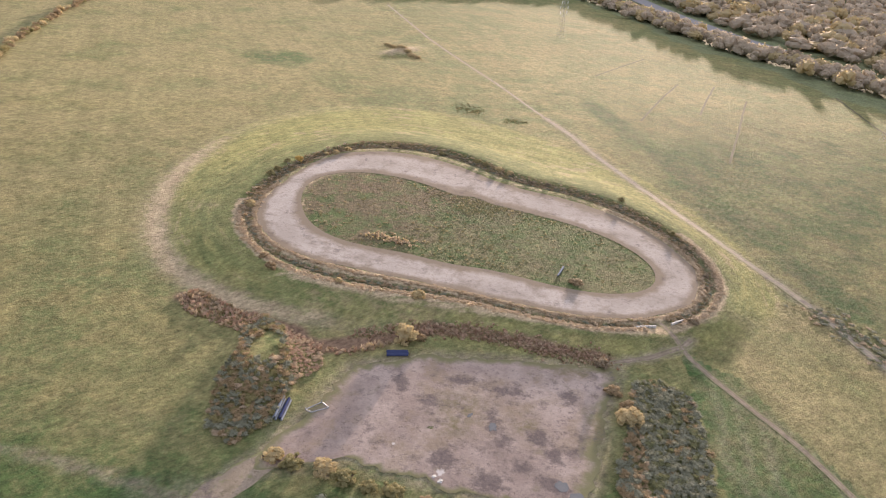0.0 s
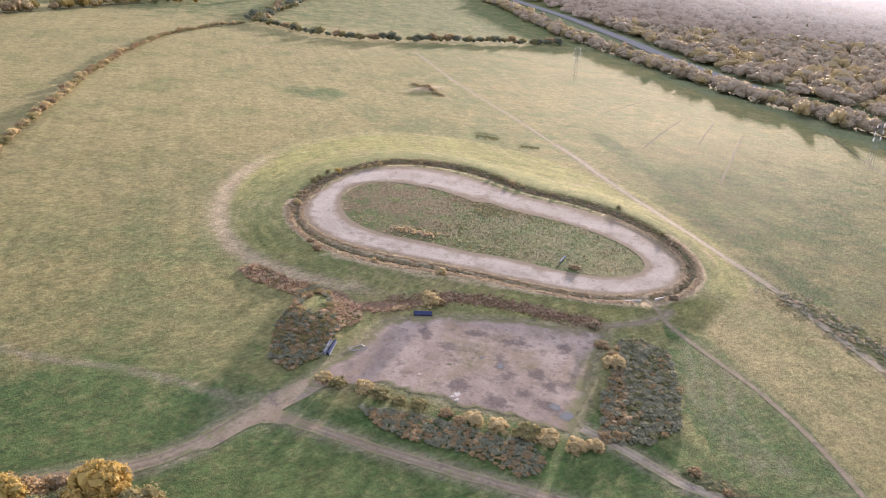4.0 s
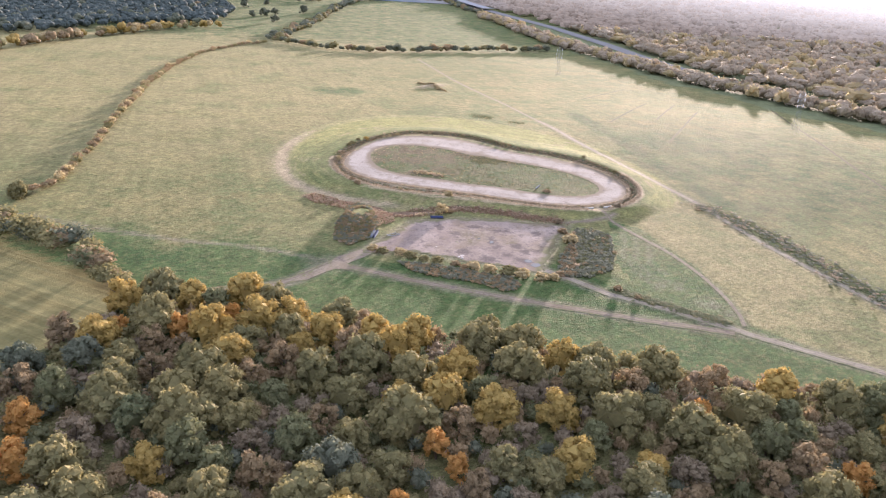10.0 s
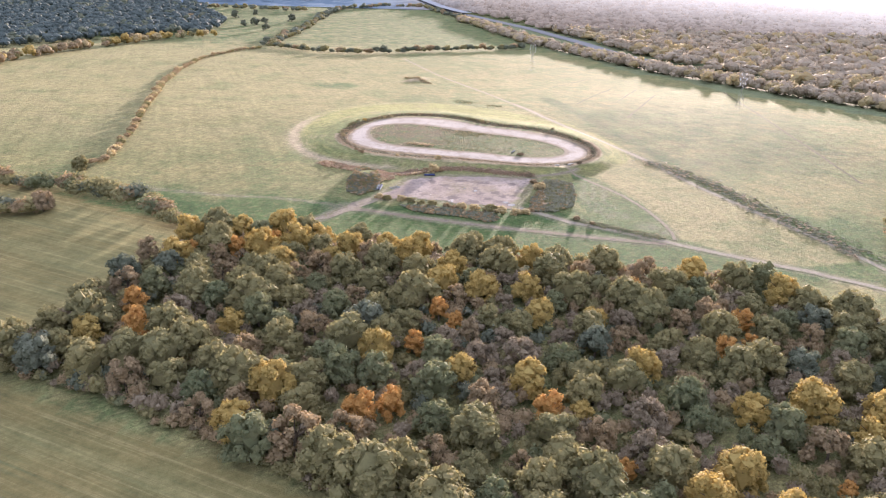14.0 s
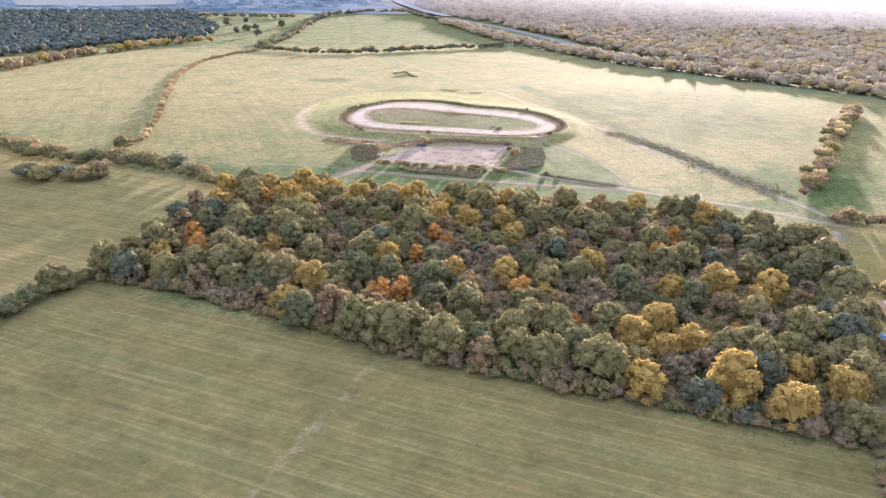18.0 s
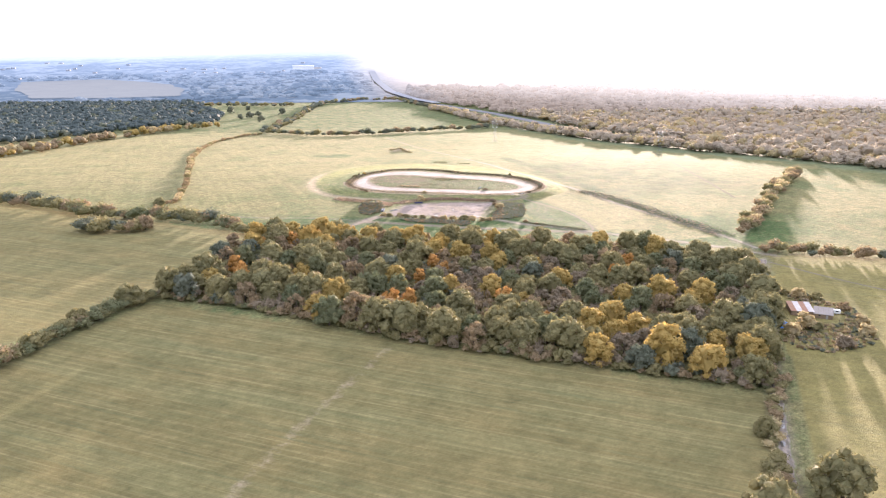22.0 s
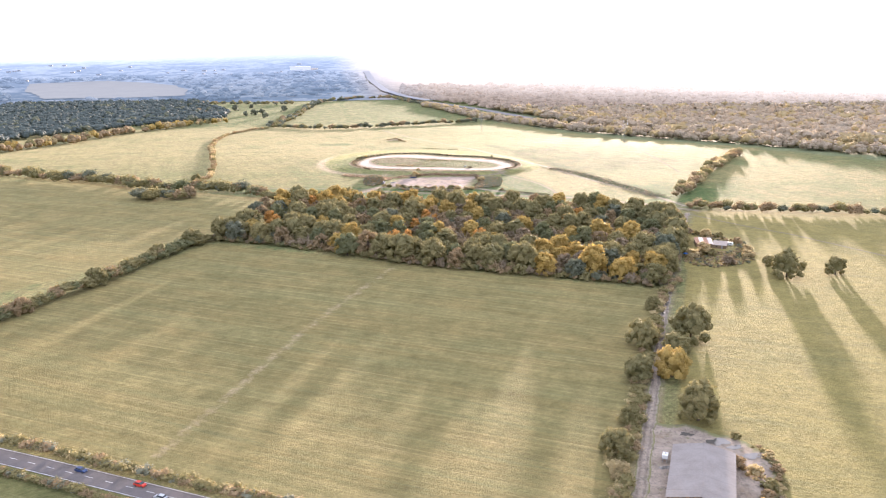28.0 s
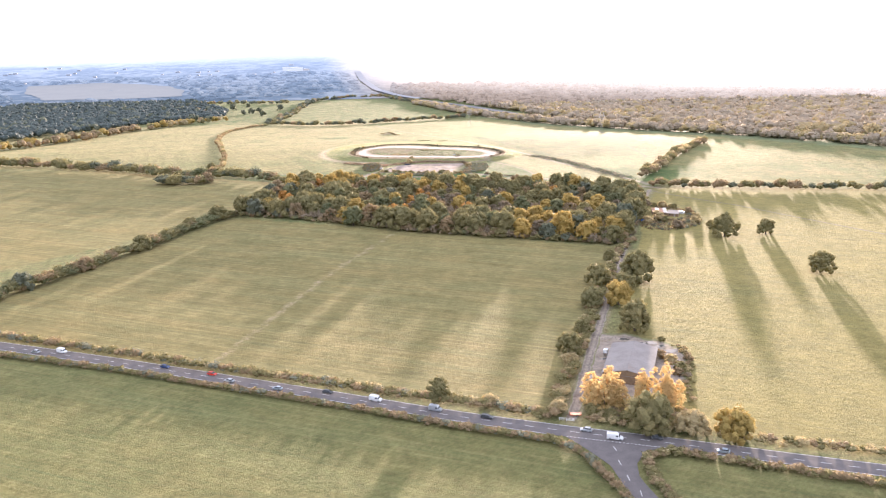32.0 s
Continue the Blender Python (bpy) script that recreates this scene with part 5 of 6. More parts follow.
many("rank_grass", bank_grass, 21, CLUMPS, mix_of(green=4, olive=1), "rank bluish green grass along the south track", "grass")


def band(pts, gap, wide, w, h):
    return along(pts, gap, grow_rng, wide, w, h)


bracken = [(x, y, 1.4 + grow_rng.random(), 0.7 + 0.6 * grow_rng.random()) for x, y in scatter_in([(-70, 867), (-65, 873), (-48, 861), (-40, 860), (-46, 850), (-64, 858)], 0.9, grow_rng, 3000)]
bracken += band([(-24, 846), (-14, 843), (-6, 847)], 0.5, 0.8, 1.5, 0.8) + band([(8, 858), (20, 859), (33, 857), (45, 853), (56, 850), (66, 850)], 0.07, 1.9, 1.3, 0.6) + band([(-12, 853), (0, 857), (8, 857)], 0.16, 1.8, 1.2, 0.7)
many("bracken", bracken, 9, TUFTS + CLUMPS[:2], mix_of(bracken=6, rust=2, hay=4), "rust brown dead bracken below the bank", "bracken")
many("pale_grass", band([(-9, 846), (-1, 850)], 0.25, 0.7, 1.6, 1.0) + band([(-12, 918), (3, 914)], 0.12, 1.6, 1.5, 0.6), 10, TUFTS, mix_of(hay=5, straw=1), "clumps of pale dry grass", "dry grass")
many("old_heap_grass", [(x, y, 1.6 + 1.2 * grow_rng.random(), 0.25 + 0.2 * grow_rng.random()) for x, y in scatter_in([(-34, 1296), (-26, 1294), (-2, 1258), (2, 1244), (-6, 1243), (-24, 1268)], 1.8, grow_rng, 2000)], 13, TUFTS, mix_of(straw=5, rust=1), "straw covered old heap in the pasture", "heap")

# ---- trees standing by themselves ----
SINGLE = [
    # tone, x, y, width, height, words, sway of form
    ("olive", 121, 407, 14, 14.5, "large dark oak beside the gravel lane"),
    ("olive", 97, 402, 11, 10.5, "olive green tree on the edge of the lane"),
    ("olive", 109, 391, 9.5, 8.5, "brownish tree over the gravel lane"),
    ("olive", 84, 367, 9.5, 9.0, "olive tree between the field and the lane"),
    ("gold", 99, 369, 12, 10.5, "bronze yellow tree over the lane"),
    ("olive", 96, 332, 11.5, 13, "tall green tree behind the barn"),
    ("olive", 117, 449, 6, 6.0, "small olive tree beside the lane"),
    ("olive", 71, 331, 6.5, 6.0, "bushy tree beside the lane"),
    ("olive", 60, 311, 8.5, 7.5, "dense bushy tree at the field corner"),
    ("straw", 57, 296, 5, 4.5, "pale bushy tree at the field corner"),
    ("olive", 211, 497, 13.5, 13.5, "lone oak casting a long shadow in the field"),
    ("olive", 241, 499, 9, 9.0, "small lone oak in the field"),
    ("olive", 230, 409, 11, 11.0, "lone round oak in the field"),
    ("olive", -1, 267, 6.5, 8.5, "single small tree in the roadside hedge"),
    ("olive", 71, 236, 12, 12, "rounded olive tree beside the road"),
    ("straw", 85, 233, 8.5, 6.8, "pale straw coloured tree beside the road"),
    ("gold", 98, 228, 10.5, 9.5, "rounded golden tree beside the road"),
    ("straw", 42, 253, 5, 4.0, "pale bushy tree at the lane mouth"),
    ("straw", 18, 262, 5, 3.6, "pale bushy tree in the roadside hedge"),
    ("olive", -153, 600, 11, 9.5, "rounded dark tree at the end of the hedge"),
    ("olive", -168, 572, 8, 7.5, "rounded tree in the field hedge"),
    ("olive", -186, 517, 9.5, 8.5, "rounded tree in the field hedge"),
    ("dark", -229, 434, 10, 8.5, "dark rounded tree in the field hedge"),
    ("rust", -207, 470, 8.5, 7.0, "brownish tree in the field hedge"),
    ("olive", -210, 840, 8, 7.0, "rounded tree at the end of the long hedge"),
    ("rust", -197, 764, 10, 9.0, "brownish tree beside the dark thicket"),
    ("olive", 212, 521, 7, 5.0, "pale bush in the pasture"),
]
for n, (tone, x, y, w, h, words) in enumerate(SINGLE):
    t = make_tree("single", tone, 300 + n, w * 1.36, h * 1.3, lobes=56, leaves=2600, leaf=0.018 * w + 0.10, label=words)
    put(t, place(x, y, n * 47.0, 1.0))


def poplar(seed, high, wide, words):
    """A narrow tree of upright sprays."""
    base = new("poplar")
    part("trunk", trunk_mesh("trunk", seed, high * 0.8, 0.22, wide * 0.7), None, base)
    rng = np.random.default_rng(seed)
    for s in range(7):
        me = crown_mesh("spray", seed * 7 + s, wide * (0.65 + 0.3 * rng.random()), high * (0.6 + 0.48 * rng.random()), 40, 1900, 0.14, M_LEAF["poplar"], 0.9)
        ob = part("spray", me, None, base)
        ob.location = (rng.normal() * wide * 0.3, rng.normal() * wide * 0.3, -high * 0.06)
    return tagged(base, words, "poplar tree", "golden poplars")


for n, (x, y, h, w) in enumerate([(57, 260, 15, 6.5), (61, 258, 17.5, 7.5), (65, 259, 15.5, 6.5), (76, 257, 18, 5.0), (82, 255, 20, 6.5), (85, 253, 16, 5.5)]):
    put(poplar(500 + n, h, w, "slender golden poplar in front of the barn"), place(x, y, n * 60))

far_models = []
for n, (x, y) in enumerate([(-376, 1958), (-317, 1880), (-360, 1985), (-430, 2112), (-404, 2189), (-345, 2010), (-450, 2060), (-300, 2060)]):
    t = make_tree("far", "dark", 400 + n % 2, 17, 16, lobes=12, leaves=500, leaf=0.9, label="dark round tree in the far pasture", group="trees in the far pasture") if n < 2 else copy_thing(far_models[n % 2], Matrix())
    far_models.append(put(t, place(x, y, n * 50, 0.8 + 0.1 * (n % 4))))

# ---- built things ----
M_WHITE = plain("white_paint", (0.78, 0.78, 0.76), (0.66, 0.66, 0.64), 0.6, 0.45, 0.5, 0.0, 0.05)
M_GLASS = plain("dark_car_glass", (0.03, 0.035, 0.04), (0.05, 0.055, 0.06), 1.0, 0.1, 0.6, 0.0, 0.0)
M_TYRE = plain("black_rubber", (0.025, 0.025, 0.025), (0.045, 0.045, 0.045), 8.0)
M_LAMP = plain("clear_lamp_lens", (0.75, 0.74, 0.68), (0.62, 0.6, 0.55), 3.0, 0.2, 0.6)
M_REDLAMP = plain("red_lamp_lens", (0.45, 0.03, 0.02), (0.35, 0.02, 0.02), 3.0, 0.2, 0.6)
M_METAL = plain("grey_galvanised_steel", (0.42, 0.43, 0.44), (0.30, 0.31, 0.32), 1.2, 0.45, 0.5, 0.7)
M_PIPE = plain("grey_weathered_pipe", (0.27, 0.29, 0.32), (0.19, 0.21, 0.24), 0.8, 0.85, 0.1)
M_NAVY = plain("dark_blue_plastic", (0.035, 0.045, 0.10), (0.055, 0.065, 0.13), 0.9, 0.8, 0.1)
M_RUSTY = plain("rusty_steel", (0.22, 0.11, 0.06), (0.14, 0.075, 0.045), 1.5, 0.8, 0.3, 0.3)
M_CONCRETE = plain("pale_concrete", (0.55, 0.52, 0.47), (0.42, 0.40, 0.36), 0.8)
M_PLANK = plain("weathered_planks", (0.26, 0.19, 0.12), (0.17, 0.125, 0.08), 1.4)
M_ROOF_GREY = plain("weathered_fibre_cement_roof", (0.29, 0.262, 0.24), (0.225, 0.20, 0.182), 0.25, 0.85, 0.2)
M_TIN = plain("pale_corrugated_tin", (0.55, 0.53, 0.51), (0.42, 0.38, 0.35), 0.5, 0.5, 0.5, 0.4)
M_TIN_RUST = plain("rust_streaked_tin", (0.38, 0.22, 0.14), (0.28, 0.15, 0.09), 0.7, 0.7, 0.3, 0.2)
M_BLUE_SHEET = plain("bright_blue_tarpaulin", (0.05, 0.22, 0.62), (0.04, 0.17, 0.5), 1.2, 0.5, 0.4)
M_ORANGE = plain("orange_red_machine_paint", (0.55, 0.12, 0.04), (0.42, 0.09, 0.03), 1.5, 0.5, 0.4)
M_PUDDLE = plain("shallow_muddy_water", (0.10, 0.095, 0.085), (0.13, 0.12, 0.105), 0.5, 0.03, 1.0, 0.0, 0.02)
PAINTS = {
    "white": M_WHITE,
    "silver": plain("silver_car_paint", (0.50, 0.52, 0.54), (0.44, 0.46, 0.48), 0.8, 0.3, 0.5, 0.5, 0.0),
    "grey": plain("dark_grey_car_paint", (0.07, 0.075, 0.08), (0.09, 0.095, 0.10), 0.8, 0.3, 0.5, 0.3, 0.0),
    "blue": plain("dark_blue_car_paint", (0.03, 0.06, 0.17), (0.04, 0.075, 0.2), 0.8, 0.3, 0.5, 0.2, 0.0),
    "red": plain("bright_red_car_paint", (0.62, 0.045, 0.02), (0.55, 0.04, 0.02), 0.8, 0.3, 0.5, 0.0, 0.0),
    "pale": plain("pale_blue_silver_car_paint", (0.46, 0.52, 0.58), (0.40, 0.46, 0.52), 0.8, 0.3, 0.5, 0.5, 0.0),
}


def box_bm(sx, sy, sz, at=(0, 0, 0), bevel=0.0, turn=None, bm=None):
    bm = bm or bmesh.new()
    m = Matrix.Translation(at) @ (turn or Matrix()) @ Matrix.Diagonal((sx, sy, sz, 1))
    made = bmesh.ops.create_cube(bm, size=1, matrix=m)
    if bevel:
        es = list({e for v in made["verts"] for e in v.link_edges})
        bmesh.ops.bevel(bm, geom=es, offset=bevel, segments=2, affect="EDGES", profile=0.5)
    return bm


def rod_bm(a, b, r, sides=10, hollow=0.0):
    """A round bar or an open pipe from a to b."""
    a, b = Vector(a), Vector(b)
    bm = bmesh.new()
    m = Matrix.Translation((a + b) / 2) @ (b - a).to_track_quat("Z", "Y").to_matrix().to_4x4()
    bmesh.ops.create_cone(bm, cap_ends=not hollow, segments=sides, radius1=r, radius2=r, depth=(b - a).length, matrix=m)
    if hollow:
        inner = bmesh.ops.create_cone(bm, cap_ends=False, segments=sides, radius1=r - hollow, radius2=r - hollow, depth=(b - a).length, matrix=m)
        bmesh.ops.reverse_faces(bm, faces=list({f for v in inner["verts"] for f in v.link_faces}))
    return bm


def loft_bm(sections):
    """A closed body through rings of points, each ring (x, half width, low z, high z, top half width)."""
    bm = bmesh.new()
    rings = []
    for x, w, z0, z1, tw in sections:
        ring = [(x, -w * 0.94, z0), (x, -w, z0 + 0.35 * (z1 - z0)), (x, -w * 0.97, z0 + 0.75 * (z1 - z0)), (x, -tw, z1), (x, tw, z1), (x, w * 0.97, z0 + 0.75 * (z1 - z0)), (x, w, z0 + 0.35 * (z1 - z0)), (x, w * 0.94, z0)]
        rings.append([bm.verts.new(p) for p in ring])
    for r, q in zip(rings[:-1], rings[1:]):
        for i in range(8):
            bm.faces.new((r[i], r[(i + 1) % 8], q[(i + 1) % 8], q[i]))
    bm.faces.new(rings[0])
    bm.faces.new(list(reversed(rings[-1])))
    bmesh.ops.recalc_face_normals(bm, faces=bm.faces)
    return bm


def wheel_parts(base, spots, r=0.31, wide=0.2):
    for x, y in spots:
        tyre = part("wheel", rod_bm((x, y - wide / 2, r), (x, y + wide / 2, r), r, 14), M_TYRE, base)
        part("rim", rod_bm((x, y - wide / 2 - 0.01, r), (x, y + wide / 2 + 0.01, r), r * 0.6, 10), M_METAL, tyre)


def make_car(paint, long=4.2, estate=False):
    base, w, h = new("car"), 0.88, 1.45
    f = long / 2
    part("body", loft_bm([(-f, 0.74, 0.35, 0.80, 0.66), (-f + 0.15, w, 0.22, 0.95, 0.78), (-f * 0.45, w, 0.2, 0.98, 0.80), (f * 0.3, w, 0.2, 0.95, 0.80), (f * 0.72, w, 0.22, 0.85, 0.74), (f - 0.1, 0.80, 0.25, 0.70, 0.62), (f, 0.66, 0.35, 0.58, 0.52)]), PAINTS[paint], base)
    back = -f + 0.12 if estate else -f * 0.82
    part("windows", loft_bm([(back, 0.76, 0.92, 1.0, 0.70), (back + 0.35, 0.76, 0.93, h - 0.05, 0.58), (f * 0.12, 0.76, 0.93, h - 0.04, 0.60), (f * 0.55, 0.74, 0.90, 0.96, 0.66)]), M_GLASS, base)
    part("roof", loft_bm([(back + 0.30, 0.60, h - 0.09, h - 0.02, 0.52), (back + 0.6, 0.62, h - 0.09, h + 0.02, 0.54), (f * 0.05, 0.62, h - 0.09, h + 0.02, 0.54), (f * 0.16, 0.60, h - 0.1, h - 0.03, 0.52)]), PAINTS[paint], base)
    wheel_parts(base, [(f * 0.62, w - 0.08), (f * 0.62, -w + 0.08), (-f * 0.6, w - 0.08), (-f * 0.6, -w + 0.08)])
    for y in (0.55, -0.55):
        part("headlight", box_bm(0.12, 0.26, 0.12, (f - 0.06, y, 0.58), 0.03), M_LAMP, base)
        part("tail_light", box_bm(0.08, 0.2, 0.16, (-f + 0.05, y * 1.15, 0.74), 0.02), M_REDLAMP, base)
    return base


def make_van(paint, long=5.3, high=2.2):
    base, w = new("van"), 0.98
    f = long / 2
    part("body", loft_bm([(-f, w * 0.95, 0.3, high - 0.08, 0.86), (-f + 0.2, w, 0.28, high, 0.88), (f * 0.35, w, 0.28, high, 0.88), (f * 0.62, w, 0.28, 1.25, 0.85), (f - 0.15, w * 0.92, 0.3, 0.98, 0.75), (f, w * 0.8, 0.4, 0.8, 0.65)]), PAINTS[paint], base)
    part("windscreen", loft_bm([(f * 0.36, w * 0.9, 1.22, high - 0.1, 0.78), (f * 0.62, w * 0.94, 1.15, 1.32, 0.84)]), M_GLASS, base)
    for s in (1, -1):
        part("side_window", box_bm(0.8, 0.03, 0.5, (f * 0.26, s * (w + 0.0), 1.55), 0.01), M_GLASS, base)
        part("headlight", box_bm(0.14, 0.26, 0.16, (f - 0.1, s * 0.66, 0.72), 0.03), M_LAMP, base)
        part("tail_light", box_bm(0.06, 0.12, 0.4, (-f - 0.005, s * 0.82, 1.0), 0.02), M_REDLAMP, base)
    wheel_parts(base, [(f * 0.64, w - 0.1), (f * 0.64, -w + 0.1), (-f * 0.58, w - 0.1), (-f * 0.58, -w + 0.1)], 0.34, 0.22)
    return base


def road_at(x):
    """Point on the road's middle at x, and its heading."""
    xs, ys = np.array([p[0] for p in ROAD], float), np.array([p[1] for p in ROAD], float)
    y0, y1, y = np.interp(x - 6, xs, ys), np.interp(x + 6, xs, ys), np.interp(x, xs, ys)
    return float(y), math.degrees(math.atan2(y1 - y0, 12))


TRAFFIC = [
    ("car", "silver", -180, -1, 4.2, "silver hatchback on the country road"), ("van", "white", -169, 1, 4.6, "small white van on the country road"),
    ("car", "blue", -117, 1, 4.3, "dark blue saloon on the country road"), ("car", "red", -95, 1, 4.2, "bright red hatchback on the country road"),
    ("car", "silver", -85, -1, 4.3, "silver saloon on the country road"), ("car", "pale", -64, -1, 4.1, "pale blue hatchback on the country road"),
    ("car", "grey", -45, 1, 4.3, "dark grey saloon on the country road"), ("van", "white", -26, 1, 5.0, "white panel van on the country road"),
    ("van", "silver", -3.5, 1, 5.0, "silver white van on the country road"), ("car", "grey", 15, 1, 4.7, "grey estate car on the country road"),
    ("car", "silver", 48.5, 1, 4.3, "silver car near the junction"), ("van", "white", 58, -1, 5.6, "large white van passing the junction"),
    ("car", "grey", 71, 1, 4.2, "dark car past the junction"), ("car", "pale", 91, -1, 4.2, "pale blue car past the junction"),
]
for kind, paint, x, lane, long, words in TRAFFIC:
    y, turn = road_at(x)
    ob = make_van(paint, long) if kind == "van" else make_car(paint, long, "estate" in words)
    a = radians(turn)
    px, py = x - math.sin(a) * 1.75 * lane, y + math.cos(a) * 1.75 * lane
    ob.matrix_basis = pose(px, py, float(land(px, py)) + 0.14, 0, 0, turn + (0 if lane > 0 else 180) + (180 if x in (48.5, 58) else 0))
    tagged(ob, words, kind, "traffic on the country road")

# Marks painted on the road.
road_ob = bpy.data.objects["road"]
dash_mesh = mesh_from("lane_marking", [(-1.6, -0.09, 0), (1.6, -0.09, 0), (1.6, 0.09, 0), (-1.6, 0.09, 0), (-1.6, -0.09, -0.02), (1.6, -0.09, -0.02), (1.6, 0.09, -0.02), (-1.6, 0.09, -0.02)],
                      [(0, 1, 2, 3), (4, 7, 6, 5), (0, 4, 5, 1), (1, 5, 6, 2), (2, 6, 7, 3), (3, 7, 4, 0)], M_LINE, False)
x = -300.0
while x < 240:
    y, turn = road_at(x)
    ob = new("lane_marking", dash_mesh)
    ob.parent = road_ob
    ob.matrix_basis = pose(x, y, float(land(x, y)) + 0.15, 0, 0, turn)
    x += 7.5
for side in (3.75, -3.75):
    for lo, hi in ([(-420, 300)] if side > 0 else [(-420, 38), (68, 300)]):
        pts = []
        for x in np.arange(lo, hi, 8.0):
            y, turn = road_at(x)
            pts.append((x - math.sin(radians(turn)) * side, y + math.cos(radians(turn)) * side))
        ob = new("edge_line", ribbon("edge_line", pts, 0.10, M_LINE, 0.15, 4.0, across=1))
        ob.parent = road_ob
side_ob = bpy.data.objects["side_road"]
block = mesh_from("give_way_mark", np.array([(-0.35, -0.12, 0), (0.35, -0.12, 0), (0.35, 0.12, 0), (-0.35, 0.12, 0), (-0.35, -0.12, -0.02), (0.35, -0.12, -0.02), (0.35, 0.12, -0.02), (-0.35, 0.12, -0.02)]),
                  [(0, 1, 2, 3), (4, 7, 6, 5), (0, 4, 5, 1), (1, 5, 6, 2), (2, 6, 7, 3), (3, 7, 4, 0)], M_LINE, False)
for x in np.arange(43, 69, 1.2):
    y, turn = road_at(float(x))
    ob = new("give_way_mark", block)
    ob.parent = side_ob
    a = radians(turn)
    px, py = x + math.sin(a) * 3.8, y - math.cos(a) * 3.8
    ob.matrix_basis = pose(px, py, float(land(px, py)) + 0.16, 0, 0, turn)
for i, (x, y, turn) in enumerate([(55.6, 225, 95), (54.6, 216, 92), (54.6, 207, 88), (55.8, 198, 82), (58.5, 188, 76)]):
    ob = new("lane_marking", dash_mesh)
    ob.parent = side_ob
    ob.matrix_basis = pose(x, y, float(land(x, y)) + 0.15, 0, 0, turn)
tagged(new("junction_apron", patch("junction_apron", [(40, 237), (46, 226), (51, 215), (52, 206), (58, 206), (60, 215), (65, 222), (73, 225), (66, 231), (54, 236)], M_ASPHALT, 0.11, 0.8, 0.05)), "flared grey asphalt mouth of the side road", "road", kind="structure")


# The barn behind the poplars.
def gable_shed(name, long, wide, eave, ridge, roof_mat, wall_mat, words, sheets=8, door=True):
    """A shed with its ridge along x; the roof is laid in sheets."""
    base = new(name)
    bm = bmesh.new()
    t = 0.15
    for x in (-long / 2, long / 2 - t):
        pts = [(-wide / 2, 0), (wide / 2, 0), (wide / 2, eave), (0, ridge), (-wide / 2, eave)]
        a, b = [bm.verts.new((x, y, z)) for y, z in pts], [bm.verts.new((x + t, y, z)) for y, z in pts]
        bm.faces.new(a)
        bm.faces.new(b[::-1])
        for i in range(5):
            bm.faces.new((a[i], b[i], b[(i + 1) % 5], a[(i + 1) % 5]))
    for y in (-wide / 2, wide / 2 - t):
        box_bm(long - 2 * t, t, eave, (0, y + t / 2, eave / 2), 0, None, bm)
    bmesh.ops.recalc_face_normals(bm, faces=bm.faces)
    part("walls", bm, wall_mat, base)
    slope = math.atan2(ridge - eave, wide / 2)
    run = math.hypot(ridge - eave, wide / 2) + 0.5
    for s in (1, -1):
        pane = part("roof_slope", box_bm(long + 0.5, run, 0.06, (0, s * (wide / 4 + 0.12), (eave + ridge) / 2 - 0.06), 0, Matrix.Rotation(-s * slope, 4, "X")), roof_mat, base)
        for i in range(sheets):
            x = (i + 0.5) / sheets * (long + 0.4) - (long + 0.4) / 2
            part("roof_sheet", box_bm((long + 0.4) / sheets - 0.03, run - 0.04, 0.05, (x, s * (wide / 4 + 0.12), (eave + ridge) / 2 + 0.01 + 0.008 * (i % 2)), 0, Matrix.Rotation(-s * slope, 4, "X")), roof_mat, pane)
    part("ridge_cap", box_bm(long + 0.5, 0.5, 0.1, (0, 0, ridge + 0.05), 0.03), roof_mat, base)
    if door:
        leaf = part("door", box_bm(0.1, wide * 0.3, eave * 0.8, (-long / 2 - 0.05, 0, eave * 0.4), 0.01), M_PLANK, base)
        part("door_rail", rod_bm((-long / 2 - 0.12, -wide * 0.3, eave * 0.83), (-long / 2 - 0.12, wide * 0.3, eave * 0.83), 0.05, 6), M_METAL, leaf)
    return tagged(base, words, "barn" if long > 15 else "shed")


barn = gable_shed("barn", 33, 19, 4.0, 6.0, M_ROOF_GREY, M_PLANK, "long grey roofed farm barn behind the poplars")
put(barn, pose(81, 290, float(land(81, 290)), 0, 0, 67))
tagged(new("barn_yard", patch("barn_yard", [(78, 330), (90, 329), (103, 321), (110, 309), (107, 295), (99, 276), (88, 258), (60, 262), (54, 262), (60, 285), (70, 312)], M_LANE, 0.05, 1.0, 1.0)), "muddy gravel yard round the barn", "yard", kind="structure")
def blot(th, seed):
    """Uneven outline of a puddle."""
    rng = np.random.default_rng(seed)
    r = 0.75 + 0 * th
    for k in range(2, 8):
        r = r + rng.normal() * 0.32 / k * np.cos(k * th + rng.random() * 6.3)
    return np.clip(r, 0.3, 1.4)


for x, y, r in ((97, 316, 4.0), (101, 312, 2.5), (104, 306, 3.0), (88, 322, 2.2), (73, 301, 1.6), (62, 283, 1.5)):
    th = np.linspace(0, 6.283, 48, endpoint=False)
    rr = r * blot(th, int(x))
    v = np.column_stack([x + rr * np.cos(th) * 1.3, y + rr * np.sin(th) * 0.8, np.zeros(48)])
    v[:, 2] = land(v[:, 0], v[:, 1]).max() + 0.10
    me = bpy.data.meshes.new("puddle")
    me.from_pydata([*v.tolist()], [], [list(range(48))])
    me.materials.append(M_PUDDLE)
    tagged(new("puddle", me), "shallow muddy puddle in the barn yard", "puddle", "puddles in the barn yard")
